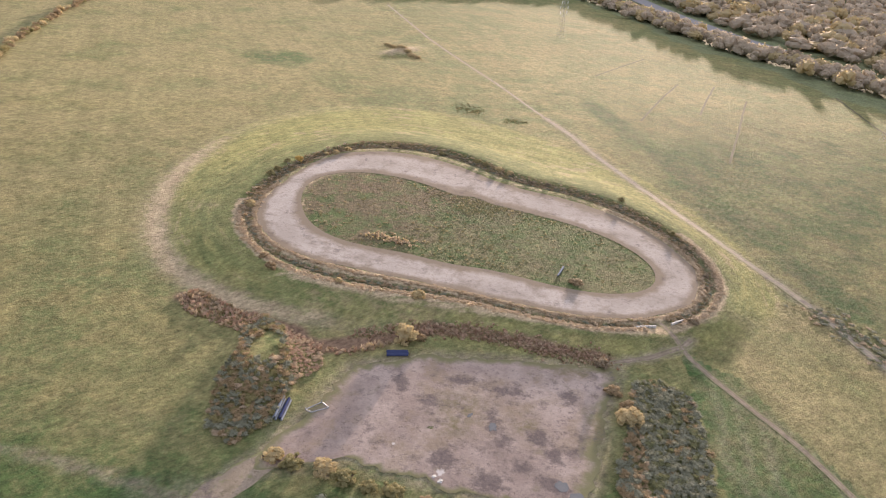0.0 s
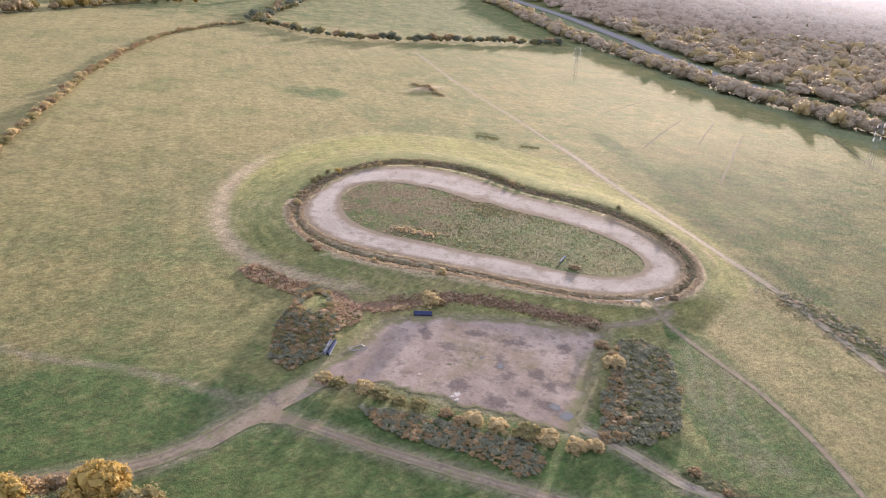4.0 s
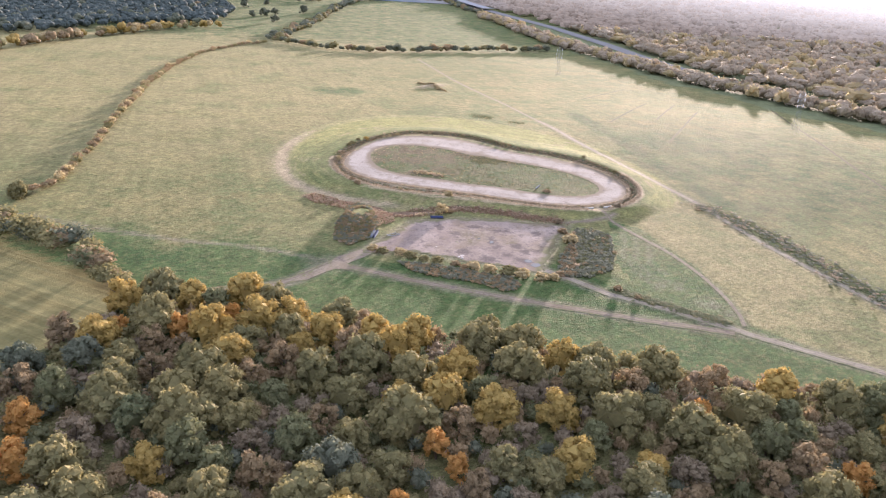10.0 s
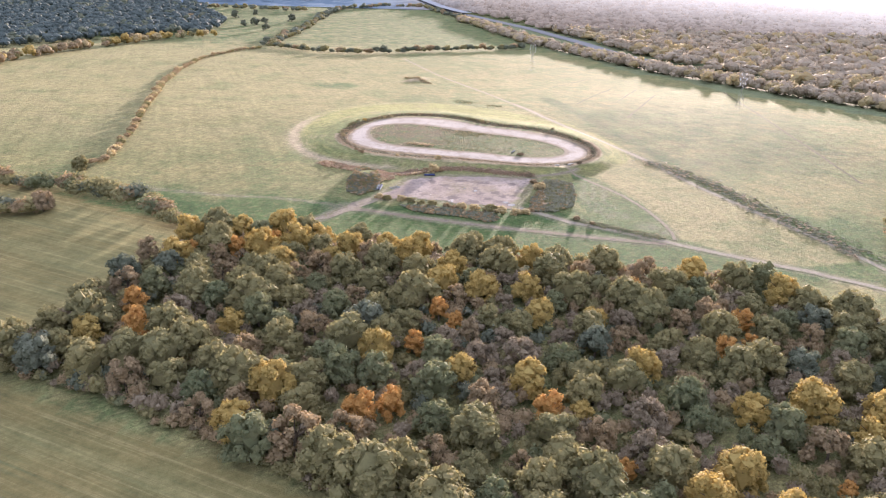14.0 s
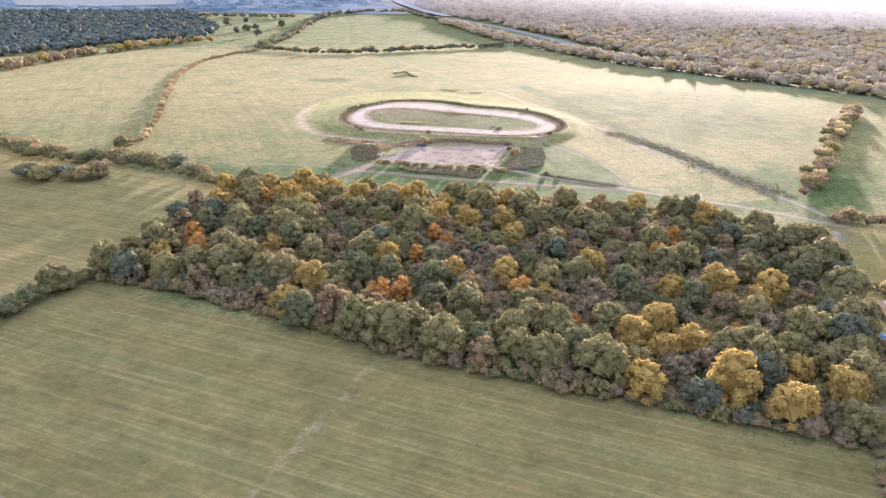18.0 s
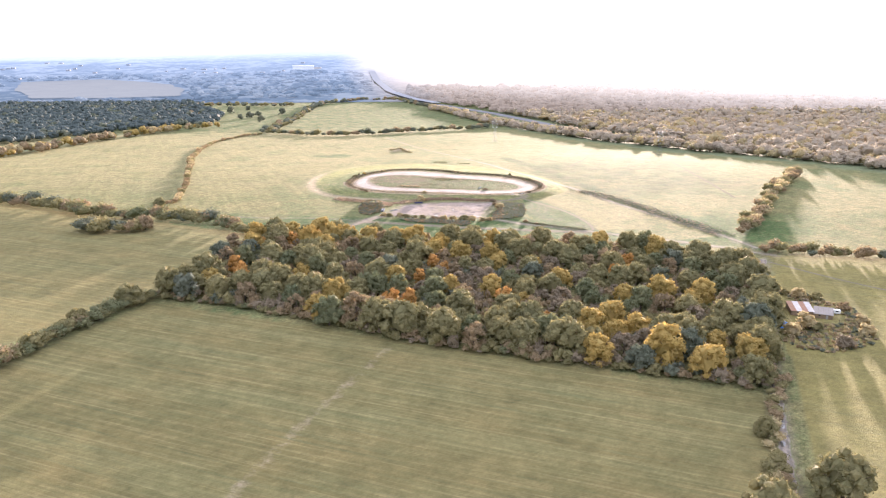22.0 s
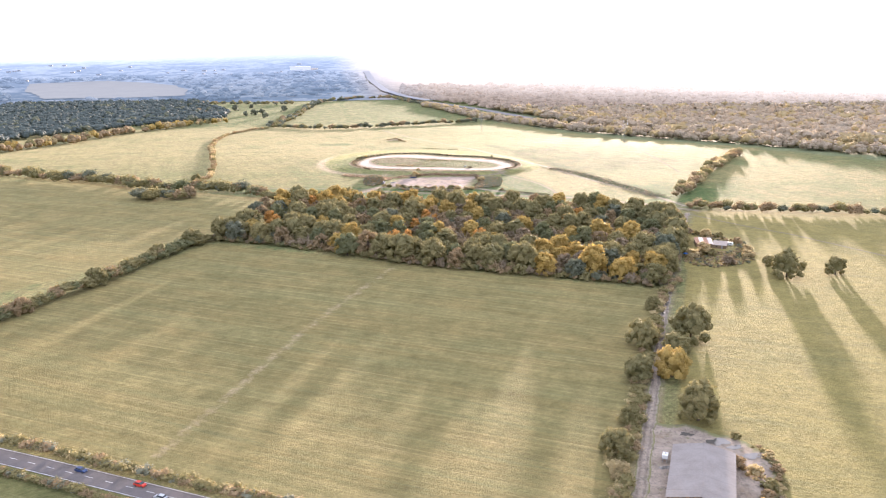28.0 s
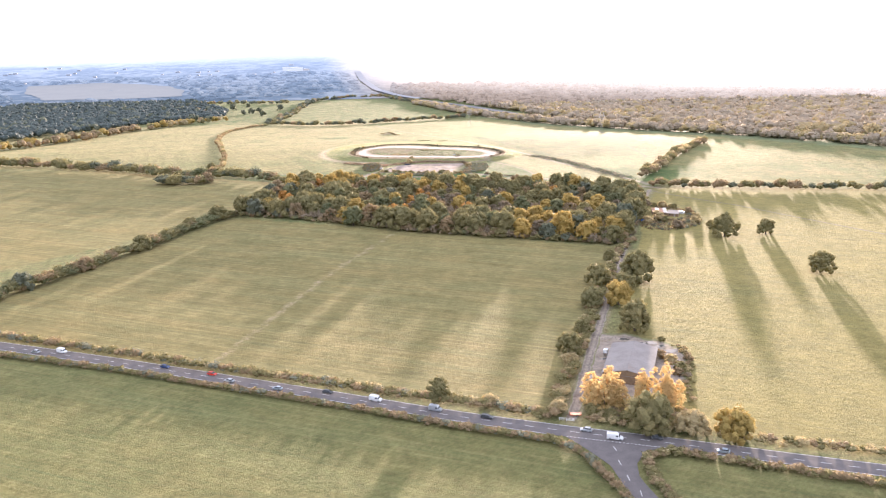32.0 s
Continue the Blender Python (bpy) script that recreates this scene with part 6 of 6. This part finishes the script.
for x, y, r in ((45, 795, 2.4), (48, 791, 3.0), (29, 815, 1.8), (23, 819, 1.0)):
    th = np.linspace(0, 6.283, 48, endpoint=False)
    rr = r * blot(th, int(x) + 3)
    v = np.column_stack([x + rr * np.cos(th) * 0.9, y + rr * np.sin(th), np.zeros(48)])
    v[:, 2] = land(v[:, 0], v[:, 1]) + 0.11
    me = bpy.data.meshes.new("puddle")
    me.from_pydata([*v.tolist()], [], [list(range(48))])
    me.materials.append(M_PUDDLE)
    tagged(new("puddle", me), "thin film of water on the hardcore yard", "puddle", "puddles in the hardcore yard")

for x, y, r in ((146, 505, 1.2), (141, 493, 1.5), (136, 481, 1.3), (131, 468, 1.6), (127, 457, 1.5), (121, 444, 1.3), (112, 421, 1.2)):
    th = np.linspace(0, 6.283, 48, endpoint=False)
    rr = r * blot(th, int(x) + 9)
    turn = math.atan2(50, 20)
    ex, ey = rr * np.cos(th) * 3.2, rr * np.sin(th) * 0.85
    v = np.column_stack([x + ex * math.cos(turn) - ey * math.sin(turn), y + ex * math.sin(turn) + ey * math.cos(turn), np.zeros(48)])
    v[:, 2] = land(v[:, 0], v[:, 1]) + 0.12
    me = bpy.data.meshes.new("puddle")
    me.from_pydata([*v.tolist()], [], [list(range(48))])
    me.materials.append(M_PUDDLE)
    tagged(new("puddle", me), "long shallow puddle in the rut of the gravel lane", "puddle", "puddles in the lane")

tank = new("storage_tank")
part("tank_box", box_bm(2.4, 1.8, 1.3, (0, 0, 2.1), 0.12), M_WHITE, tank)
part("lid", rod_bm((0.3, 0, 2.72), (0.3, 0, 2.85), 0.35, 14), M_METAL, tank)
for x in (-0.9, 0.9):
    for y in (-0.65, 0.65):
        part("leg", box_bm(0.14, 0.14, 1.5, (x, y, 0.75)), M_METAL, tank)
part("platform", box_bm(2.5, 1.9, 0.1, (0, 0, 1.42)), M_METAL, tank)
put(tagged(tank, "white storage tank on steel legs beside the barn", "tank"), place(74.5, 305, 65))

trailer = new("farm_trailer")
part("bed", box_bm(4.2, 1.9, 0.25, (0, 0, 0.85), 0.03), M_ORANGE, trailer)
part("front_board", box_bm(0.1, 1.9, 0.7, (2.05, 0, 1.3), 0.02), M_ORANGE, trailer)
part("rear_board", box_bm(0.1, 1.9, 0.5, (-2.05, 0, 1.2), 0.02), M_ORANGE, trailer)
part("drawbar", rod_bm((2.1, 0, 0.75), (3.4, 0, 0.55), 0.07, 8), M_RUSTY, trailer)
wheel_parts(trailer, [(-0.6, 0.9), (-0.6, -0.9)], 0.42, 0.25)
put(tagged(trailer, "orange red farm trailer at the lane mouth", "trailer"), place(48, 250, 172))
gate = new("lane_gate")
for z in (0.35, 0.65, 0.95, 1.25):
    part("rail", rod_bm((-2.6, 0, z), (2.6, 0, z), 0.04, 8), M_WHITE, gate)
for x in (-2.6, 0, 2.6):
    part("post", box_bm(0.12, 0.12, 1.5, (x, 0, 0.7), 0.02), M_WHITE, gate)
put(tagged(gate, "pale wooden bar gate at the lane mouth", "gate"), place(44, 246.5, 165))


for x, y, w, tone in [(97, 300, 4.5, "rust"), (100, 294, 5.0, "straw"), (101, 287, 4.5, "olive"), (98, 281, 4.0, "rust"), (109, 304, 3.6, "straw"), (108, 296, 3.4, "rust"), (104, 318, 3.2, "olive"), (55, 252, 4.5, "olive"), (61, 247, 4.4, "olive"), (65, 245, 4.4, "olive"), (78, 242, 3.4, "rust")]:
    bush(tone, x, y, w, w * 0.75, "round the barn yard", "bushes round the barn")
weeds = [(x, y, 2.0 + 1.4 * grow_rng.random(), 0.7 + 0.7 * grow_rng.random()) for x, y in scatter_in([(51, 248), (58, 257), (72, 256), (92, 249), (88, 239), (66, 243)], 1.6, grow_rng, 1500)]
weeds += along([(108, 312), (110, 303), (106, 290), (100, 274), (93, 256)], 1.3, grow_rng, 1.0, 2.4, 1.4)
many("yard_weeds", weeds, 19, BRAMBLES, mix_of(olive=4, rust=2, grey=1, straw=2), "brown weeds and brambles round the barn yard", "weeds")


# The plot beside the wood.
def lean_to(long, wide, low, high, roof_mats, words):
    base = new("shed")
    part("back_wall", box_bm(long, 0.12, high, (0, wide / 2, high / 2)), M_PLANK, base)
    part("front_wall", box_bm(long, 0.12, low, (0, -wide / 2, low / 2)), M_PLANK, base)
    for s in (-1, 1):
        part("end_wall", box_bm(0.12, wide - 0.24, low, (s * (long / 2 - 0.06), 0, low / 2)), M_PLANK, base)
    tilt = math.atan2(high - low, wide)
    n = 8
    for i in range(n):
        x = (i + 0.5) / n * (long + 0.6) - (long + 0.6) / 2
        part("roof_sheet", box_bm((long + 0.6) / n - 0.03, wide + 0.9, 0.06, (x, 0, (low + high) / 2 + 0.10 + 0.01 * (i % 2)), 0, Matrix.Rotation(tilt, 4, "X")), roof_mats[i % len(roof_mats)], base)
    part("door", box_bm(1.0, 0.08, 1.9, (long * 0.2, -wide / 2 - 0.1, 0.95), 0.02), M_METAL, base)
    part("window", box_bm(0.9, 0.06, 0.7, (-long * 0.2, -wide / 2 - 0.08, 1.5), 0.01), M_GLASS, base)
    return tagged(base, words, "shed")


put(lean_to(10.5, 12, 2.4, 3.4, [M_TIN_RUST, M_TIN_RUST, M_TIN, M_TIN], "tin roofed shed with rust streaks"), place(190.5, 571, -14))
put(lean_to(8.5, 10, 2.2, 2.8, [M_ROOF_GREY], "low dark grey roofed shed"), place(199.5, 565, -28))
caravan = new("caravan")
part("shell", box_bm(4.2, 2.1, 1.9, (0, 0, 1.45), 0.3), M_WHITE, caravan)
part("window", box_bm(1.4, 0.06, 0.6, (0.4, -1.04, 1.7), 0.02), M_GLASS, caravan)
part("door", box_bm(0.6, 0.06, 1.6, (-1.2, -1.04, 1.35), 0.02), M_METAL, caravan)
wheel_parts(caravan, [(0, 0.95), (0, -0.95)], 0.32, 0.18)
put(tagged(caravan, "pale caravan beside the tin roofed sheds", "caravan"), place(207, 567, -20))
sheet = bmesh.new()
bmesh.ops.create_grid(sheet, x_segments=14, y_segments=10, size=1.0)
cloth_rng = np.random.default_rng(4)
for v in sheet.verts:
    edge = max(abs(v.co.x), abs(v.co.y))
    v.co = (v.co.x * 4.2, v.co.y * 2.8, 1.5 * (1 - edge ** 3) + 0.18 * cloth_rng.normal() * (1 - edge) + 0.06)
me = bpy.data.meshes.new("tarpaulin")
sheet.to_mesh(me)
sheet.free()
me.materials.append(M_BLUE_SHEET)
put(tagged(new("tarpaulin", me), "crumpled bright blue tarpaulin over a pile", "tarpaulin"), place(173.5, 553, 20))
for x, y, w, tone in [(191, 601, 6.0, "grey"), (201, 593, 7.0, "straw"), (182, 549, 9.5, "straw"), (172, 541, 7.5, "straw"), (188, 525, 7.5, "grey"), (206, 538, 7.0, "straw"), (196, 598, 4.0, "olive"), (208, 589, 5.5, "olive"), (214, 572, 5.5, "rust"), (212, 552, 6.0, "straw"), (186, 546, 6.0, "olive")]:
    bush(tone, x, y, w, w * 0.75, "in the overgrown plot by the sheds", "bushes round the sheds")
plot_scrub = [(x, y, 2.2 + 2 * grow_rng.random(), 0.8 + 0.9 * grow_rng.random()) for x, y in scatter_in([(163, 533), (168, 522), (182, 518), (206, 529), (215, 547), (220, 572), (213, 585), (207, 600), (192, 606), (196, 585), (212, 575), (206, 552), (184, 556), (176, 545)], 2.0, grow_rng, 3000)]
many("plot_scrub", plot_scrub, 18, TUFTS + SHRUBS[:2], mix_of(rust=3, grey=2, dark=2, straw=1), "rank brown weeds round the sheds", "weeds")
fence = new("plot_fence")
prev = None
for i, (x, y) in enumerate([(203, 556), (201, 550), (200, 544), (198, 538), (196, 534)]):
    z = float(land(x, y))
    part("post", box_bm(0.14, 0.14, 1.5, (x, y, z + 0.7)), M_PLANK, fence)
    if prev:
        for h in (0.5, 1.1):
            part("rail", rod_bm((prev[0], prev[1], prev[2] + h), (x, y, z + h), 0.05, 6), M_PLANK, fence)
    prev = (x, y, z)
tagged(fence, "short weathered wooden fence beside the shed", "fence")
tagged(new("field_track", ribbon("field_track", [(214, 660), (222, 648), (240, 620), (262, 593), (293, 535), (330, 470)], 1.1, M_PATH, 0.06, ragged=0.3)), "pale earth track along the field's edge", "path", kind="structure")

# ---- loose things round the oval ----
def pipe_stack(name, a, b, spots, r, materials, words):
    base = new(name)
    a, b = Vector(a), Vector(b)
    along_, n = (b - a).normalized(), (b - a).length
    side = Vector((-along_.y, along_.x, 0))
    for i, (u, z, lag) in enumerate(spots):
        p = a + side * u + along_ * lag
        q = p + along_ * n
        zp, zq = float(land(p.x, p.y)), float(land(q.x, q.y))
        part("pipe", rod_bm((p.x, p.y, zp + z), (q.x, q.y, zq + z), r, 12, r * 0.15), materials[i % len(materials)], base)
    return tagged(base, words, "pipes")


pipe_stack("pipe_stack", (-27.6, 819.9, 0), (-28.7, 812.1, 0), [(0, 0.3, 0), (0.75, 0.3, 0.5), (1.5, 0.3, -0.2), (2.25, 0.3, 0.3), (0.4, 0.9, 0.1), (1.9, 0.9, 0.2)], 0.3, [M_PIPE, M_PIPE, M_NAVY], "stack of long grey pipes beside the earth heap")
pipe_stack("pipe_bundle", (-1.2, 843.4, 0), (5.2, 844.2, 0), [(0, 0.42, 0), (0.9, 0.42, 0.15), (1.8, 0.42, 0.05)], 0.42, [M_NAVY], "bundle of dark blue pipes at the foot of the bank")
pipe_stack("loose_pipe", (57, 897, 0), (60, 904, 0), [(0, 0.38, 0)], 0.38, [M_PIPE], "single grey pipe lying on the island grass")
frame_ob = new("metal_frame")
corners = [(-21, 816.6), (-17.2, 820), (-15, 818), (-19.5, 815.6)]
for (ax, ay), (bx_, by_) in zip(corners, corners[1:] + corners[:1]):
    part("bar", rod_bm((ax, ay, float(land(ax, ay)) + 0.2), (bx_, by_, float(land(bx_, by_)) + 0.2), 0.13, 8), M_METAL, frame_ob)
for x, y in corners:
    part("leg", rod_bm((x, y, float(land(x, y))), (x, y, float(land(x, y)) + 0.8), 0.1, 8), M_METAL, frame_ob)
tagged(frame_ob, "grey steel frame lying on the yard's edge", "frame")
for a, b, n in (((79, 867), (85.6, 867.2), 5), ((91.4, 869.6), (96, 872.6), 4)):
    wall = new("barrier")
    ang = math.atan2(b[1] - a[1], b[0] - a[0])
    for i in range(n):
        u = (i + 0.5) / n
        x, y = a[0] + (b[0] - a[0]) * u, a[1] + (b[1] - a[1]) * u
        part("block", box_bm(math.hypot(b[0] - a[0], b[1] - a[1]) / n - 0.06, 0.55, 0.85, (x, y, float(land(x, y)) + 0.4), 0.04, Matrix.Rotation(ang, 4, "Z")), M_CONCRETE, wall)
    tagged(wall, "row of pale concrete blocks at the oval's gate", "barrier", "concrete barriers at the gate")
for x, y, sx in ((87, 832, 1.0), (15, 794, 0.8), (13.5, 795.5, 0.6)):
    bm = bmesh.new()
    bmesh.ops.create_icosphere(bm, subdivisions=2, radius=1)
    r9 = np.random.default_rng(int(x))
    for v in bm.verts:
        v.co = Vector((v.co.x * sx, v.co.y * sx * 0.7, v.co.z * sx * 0.35)) * (1 + 0.18 * float(r9.normal()))
    me = bpy.data.meshes.new("rubble")
    bm.to_mesh(me)
    bm.free()
    me.materials.append(M_CONCRETE)
    put(tagged(new("rubble", me), "pale lump of dumped concrete rubble", "rubble", "lumps of rubble"), place(x, y, 30, 1, -0.1))

# ---- far built things ----
hall = new("warehouse")
part("hall", box_bm(90, 40, 14, (0, 0, 7), 0.5), M_WHITE, hall)
part("roof", box_bm(92, 42, 1.2, (0, 0, 14.6), 0.3), M_WHITE, hall)
part("annex", box_bm(30, 20, 8, (60, -8, 4), 0.3), M_TIN, hall)
hall.matrix_basis = pose(-447, 3630, float(land(-447, 3630)) + 9, 0, 0, 8)
tagged(hall, "large white warehouse in the distant valley", "warehouse")
# Wall colour carries the mist as a pale blue-grey tint.
M_FAR_HOUSE = plain("mist_painted_house_walls", (0.27, 0.285, 0.31), (0.34, 0.35, 0.37), 0.02, 0.9, 0.1)
town_rng = np.random.default_rng(9)
vs, fs, n = [], [], 0
cube = np.array([(x, y, z) for x in (-0.5, 0.5) for y in (-0.5, 0.5) for z in (0, 1)])
cf = np.array([(0, 1, 3, 2), (4, 6, 7, 5), (0, 4, 5, 1), (2, 3, 7, 6), (1, 5, 7, 3), (0, 2, 6, 4)])
for i in range(45):
    x, y = -2600 + 2300 * town_rng.random(), 3250 + 850 * town_rng.random()
    v = cube * (8 + 12 * town_rng.random(), 8 + 5 * town_rng.random(), 4 + 2 * town_rng.random())
    vs.append(v + (x, y, float(land(x, y)) + 5))
    fs.append(cf + n)
    n += 8
tagged(new("distant_houses", mesh_from("distant_houses", np.concatenate(vs), np.concatenate(fs), M_FAR_HOUSE, False)), "pale houses of a distant town with mist painted on", "houses", kind="stuff")


def pylon(high=36.0):
    """A steel lattice tower with three pairs of arms, from which strings of insulators hang."""
    base = new("pylon")

    def half(z):
        return float(np.interp(z, [0, high * 0.55, high * 0.92, high], [2.6, 1.0, 0.6, 0.1]))

    def corner(i, z):
        return ((1, 1, -1, -1)[i] * half(z), (1, -1, -1, 1)[i] * half(z), z)

    levels = [0, 6, 11.5, 16.5, 21, 24, 27, 30, 33, high]
    for i in range(4):
        bm = bmesh.new()
        for z0, z1 in zip(levels[:-1], levels[1:]):
            q, r = Vector(corner(i, z0)), Vector(corner(i, z1))
            box_bm(0.07, 0.07, (r - q).length, (q + r) / 2, 0, (r - q).to_track_quat("Z", "Y").to_matrix().to_4x4(), bm)
        part("leg", bm, M_METAL, base)
        bm = bmesh.new()
        for z0, z1 in zip(levels[:-2], levels[1:-1]):
            for u, v in ((i, (i + 1) % 4), ((i + 1) % 4, i)):
                q, r = Vector(corner(u, z0)), Vector(corner(v, z1))
                box_bm(0.035, 0.035, (r - q).length, (q + r) / 2, 0, (r - q).to_track_quat("Z", "Y").to_matrix().to_4x4(), bm)
        part("bracing", bm, M_METAL, base)
    for z, reach in ((24, 3.6), (28.5, 4.4), (33, 3.4)):
        for side in (-1, 1):
            bm = bmesh.new()
            tip = Vector((side * reach, 0, z + 0.4))
            for q in ((side * half(z), half(z), z), (side * half(z), -half(z), z), (side * half(z), 0, z + 1.8)):
                q = Vector(q)
                box_bm(0.06, 0.06, (tip - q).length, (tip + q) / 2, 0, (tip - q).to_track_quat("Z", "Y").to_matrix().to_4x4(), bm)
            arm = part("crossarm", bm, M_METAL, base)
            bm = bmesh.new()
            for k in range(10):
                bmesh.ops.create_cone(bm, cap_ends=True, segments=8, radius1=0.42, radius2=0.16, depth=0.2, matrix=Matrix.Translation((side * reach, 0, z + 0.1 - 0.24 * k)))
            part("insulator", bm, M_GLAZE, arm, "string of pale glazed insulator discs")
    return tagged(base, "grey steel lattice pylon with pale insulators", "pylon", "pylons beside the dual carriageway")


# White base colour paints in the sun's glint on glass insulators.
M_GLAZE = plain("glint_white_glaze", (0.85, 0.85, 0.84), (0.75, 0.75, 0.74), 2.0, 0.12, 0.8)
for x, y in ((128, 1400), (292, 1112)):
    put(pylon(), place(x, y, 30))
for n, (x, y) in enumerate([(296, 1640), (322, 1520), (352, 1430), (372, 1385), (398, 1310), (306, 1600), (344, 1452)]):
    s = 1 if n % 2 else -1
    ob = make_van("white", 5.5) if n % 3 == 0 else make_car("silver" if n % 3 == 1 else "white", 4.3)
    i = int(np.argmin([abs(y - p[1]) for p in MOTORWAY_LINE]))
    (ax, ay), (bx_, by_) = MOTORWAY_LINE[max(0, i - 1)], MOTORWAY_LINE[min(i + 1, len(MOTORWAY_LINE) - 1)]
    t = (y - ay) / (by_ - ay)
    ang = math.degrees(math.atan2(by_ - ay, bx_ - ax))
    px = ax + (bx_ - ax) * t + 5.5 * s
    ob.matrix_basis = pose(px, y, float(land(px, y)) + 0.32, 0, 0, ang + (0 if s > 0 else 180))
    tagged(ob, "small pale vehicle on the dual carriageway", "car", "traffic on the dual carriageway")
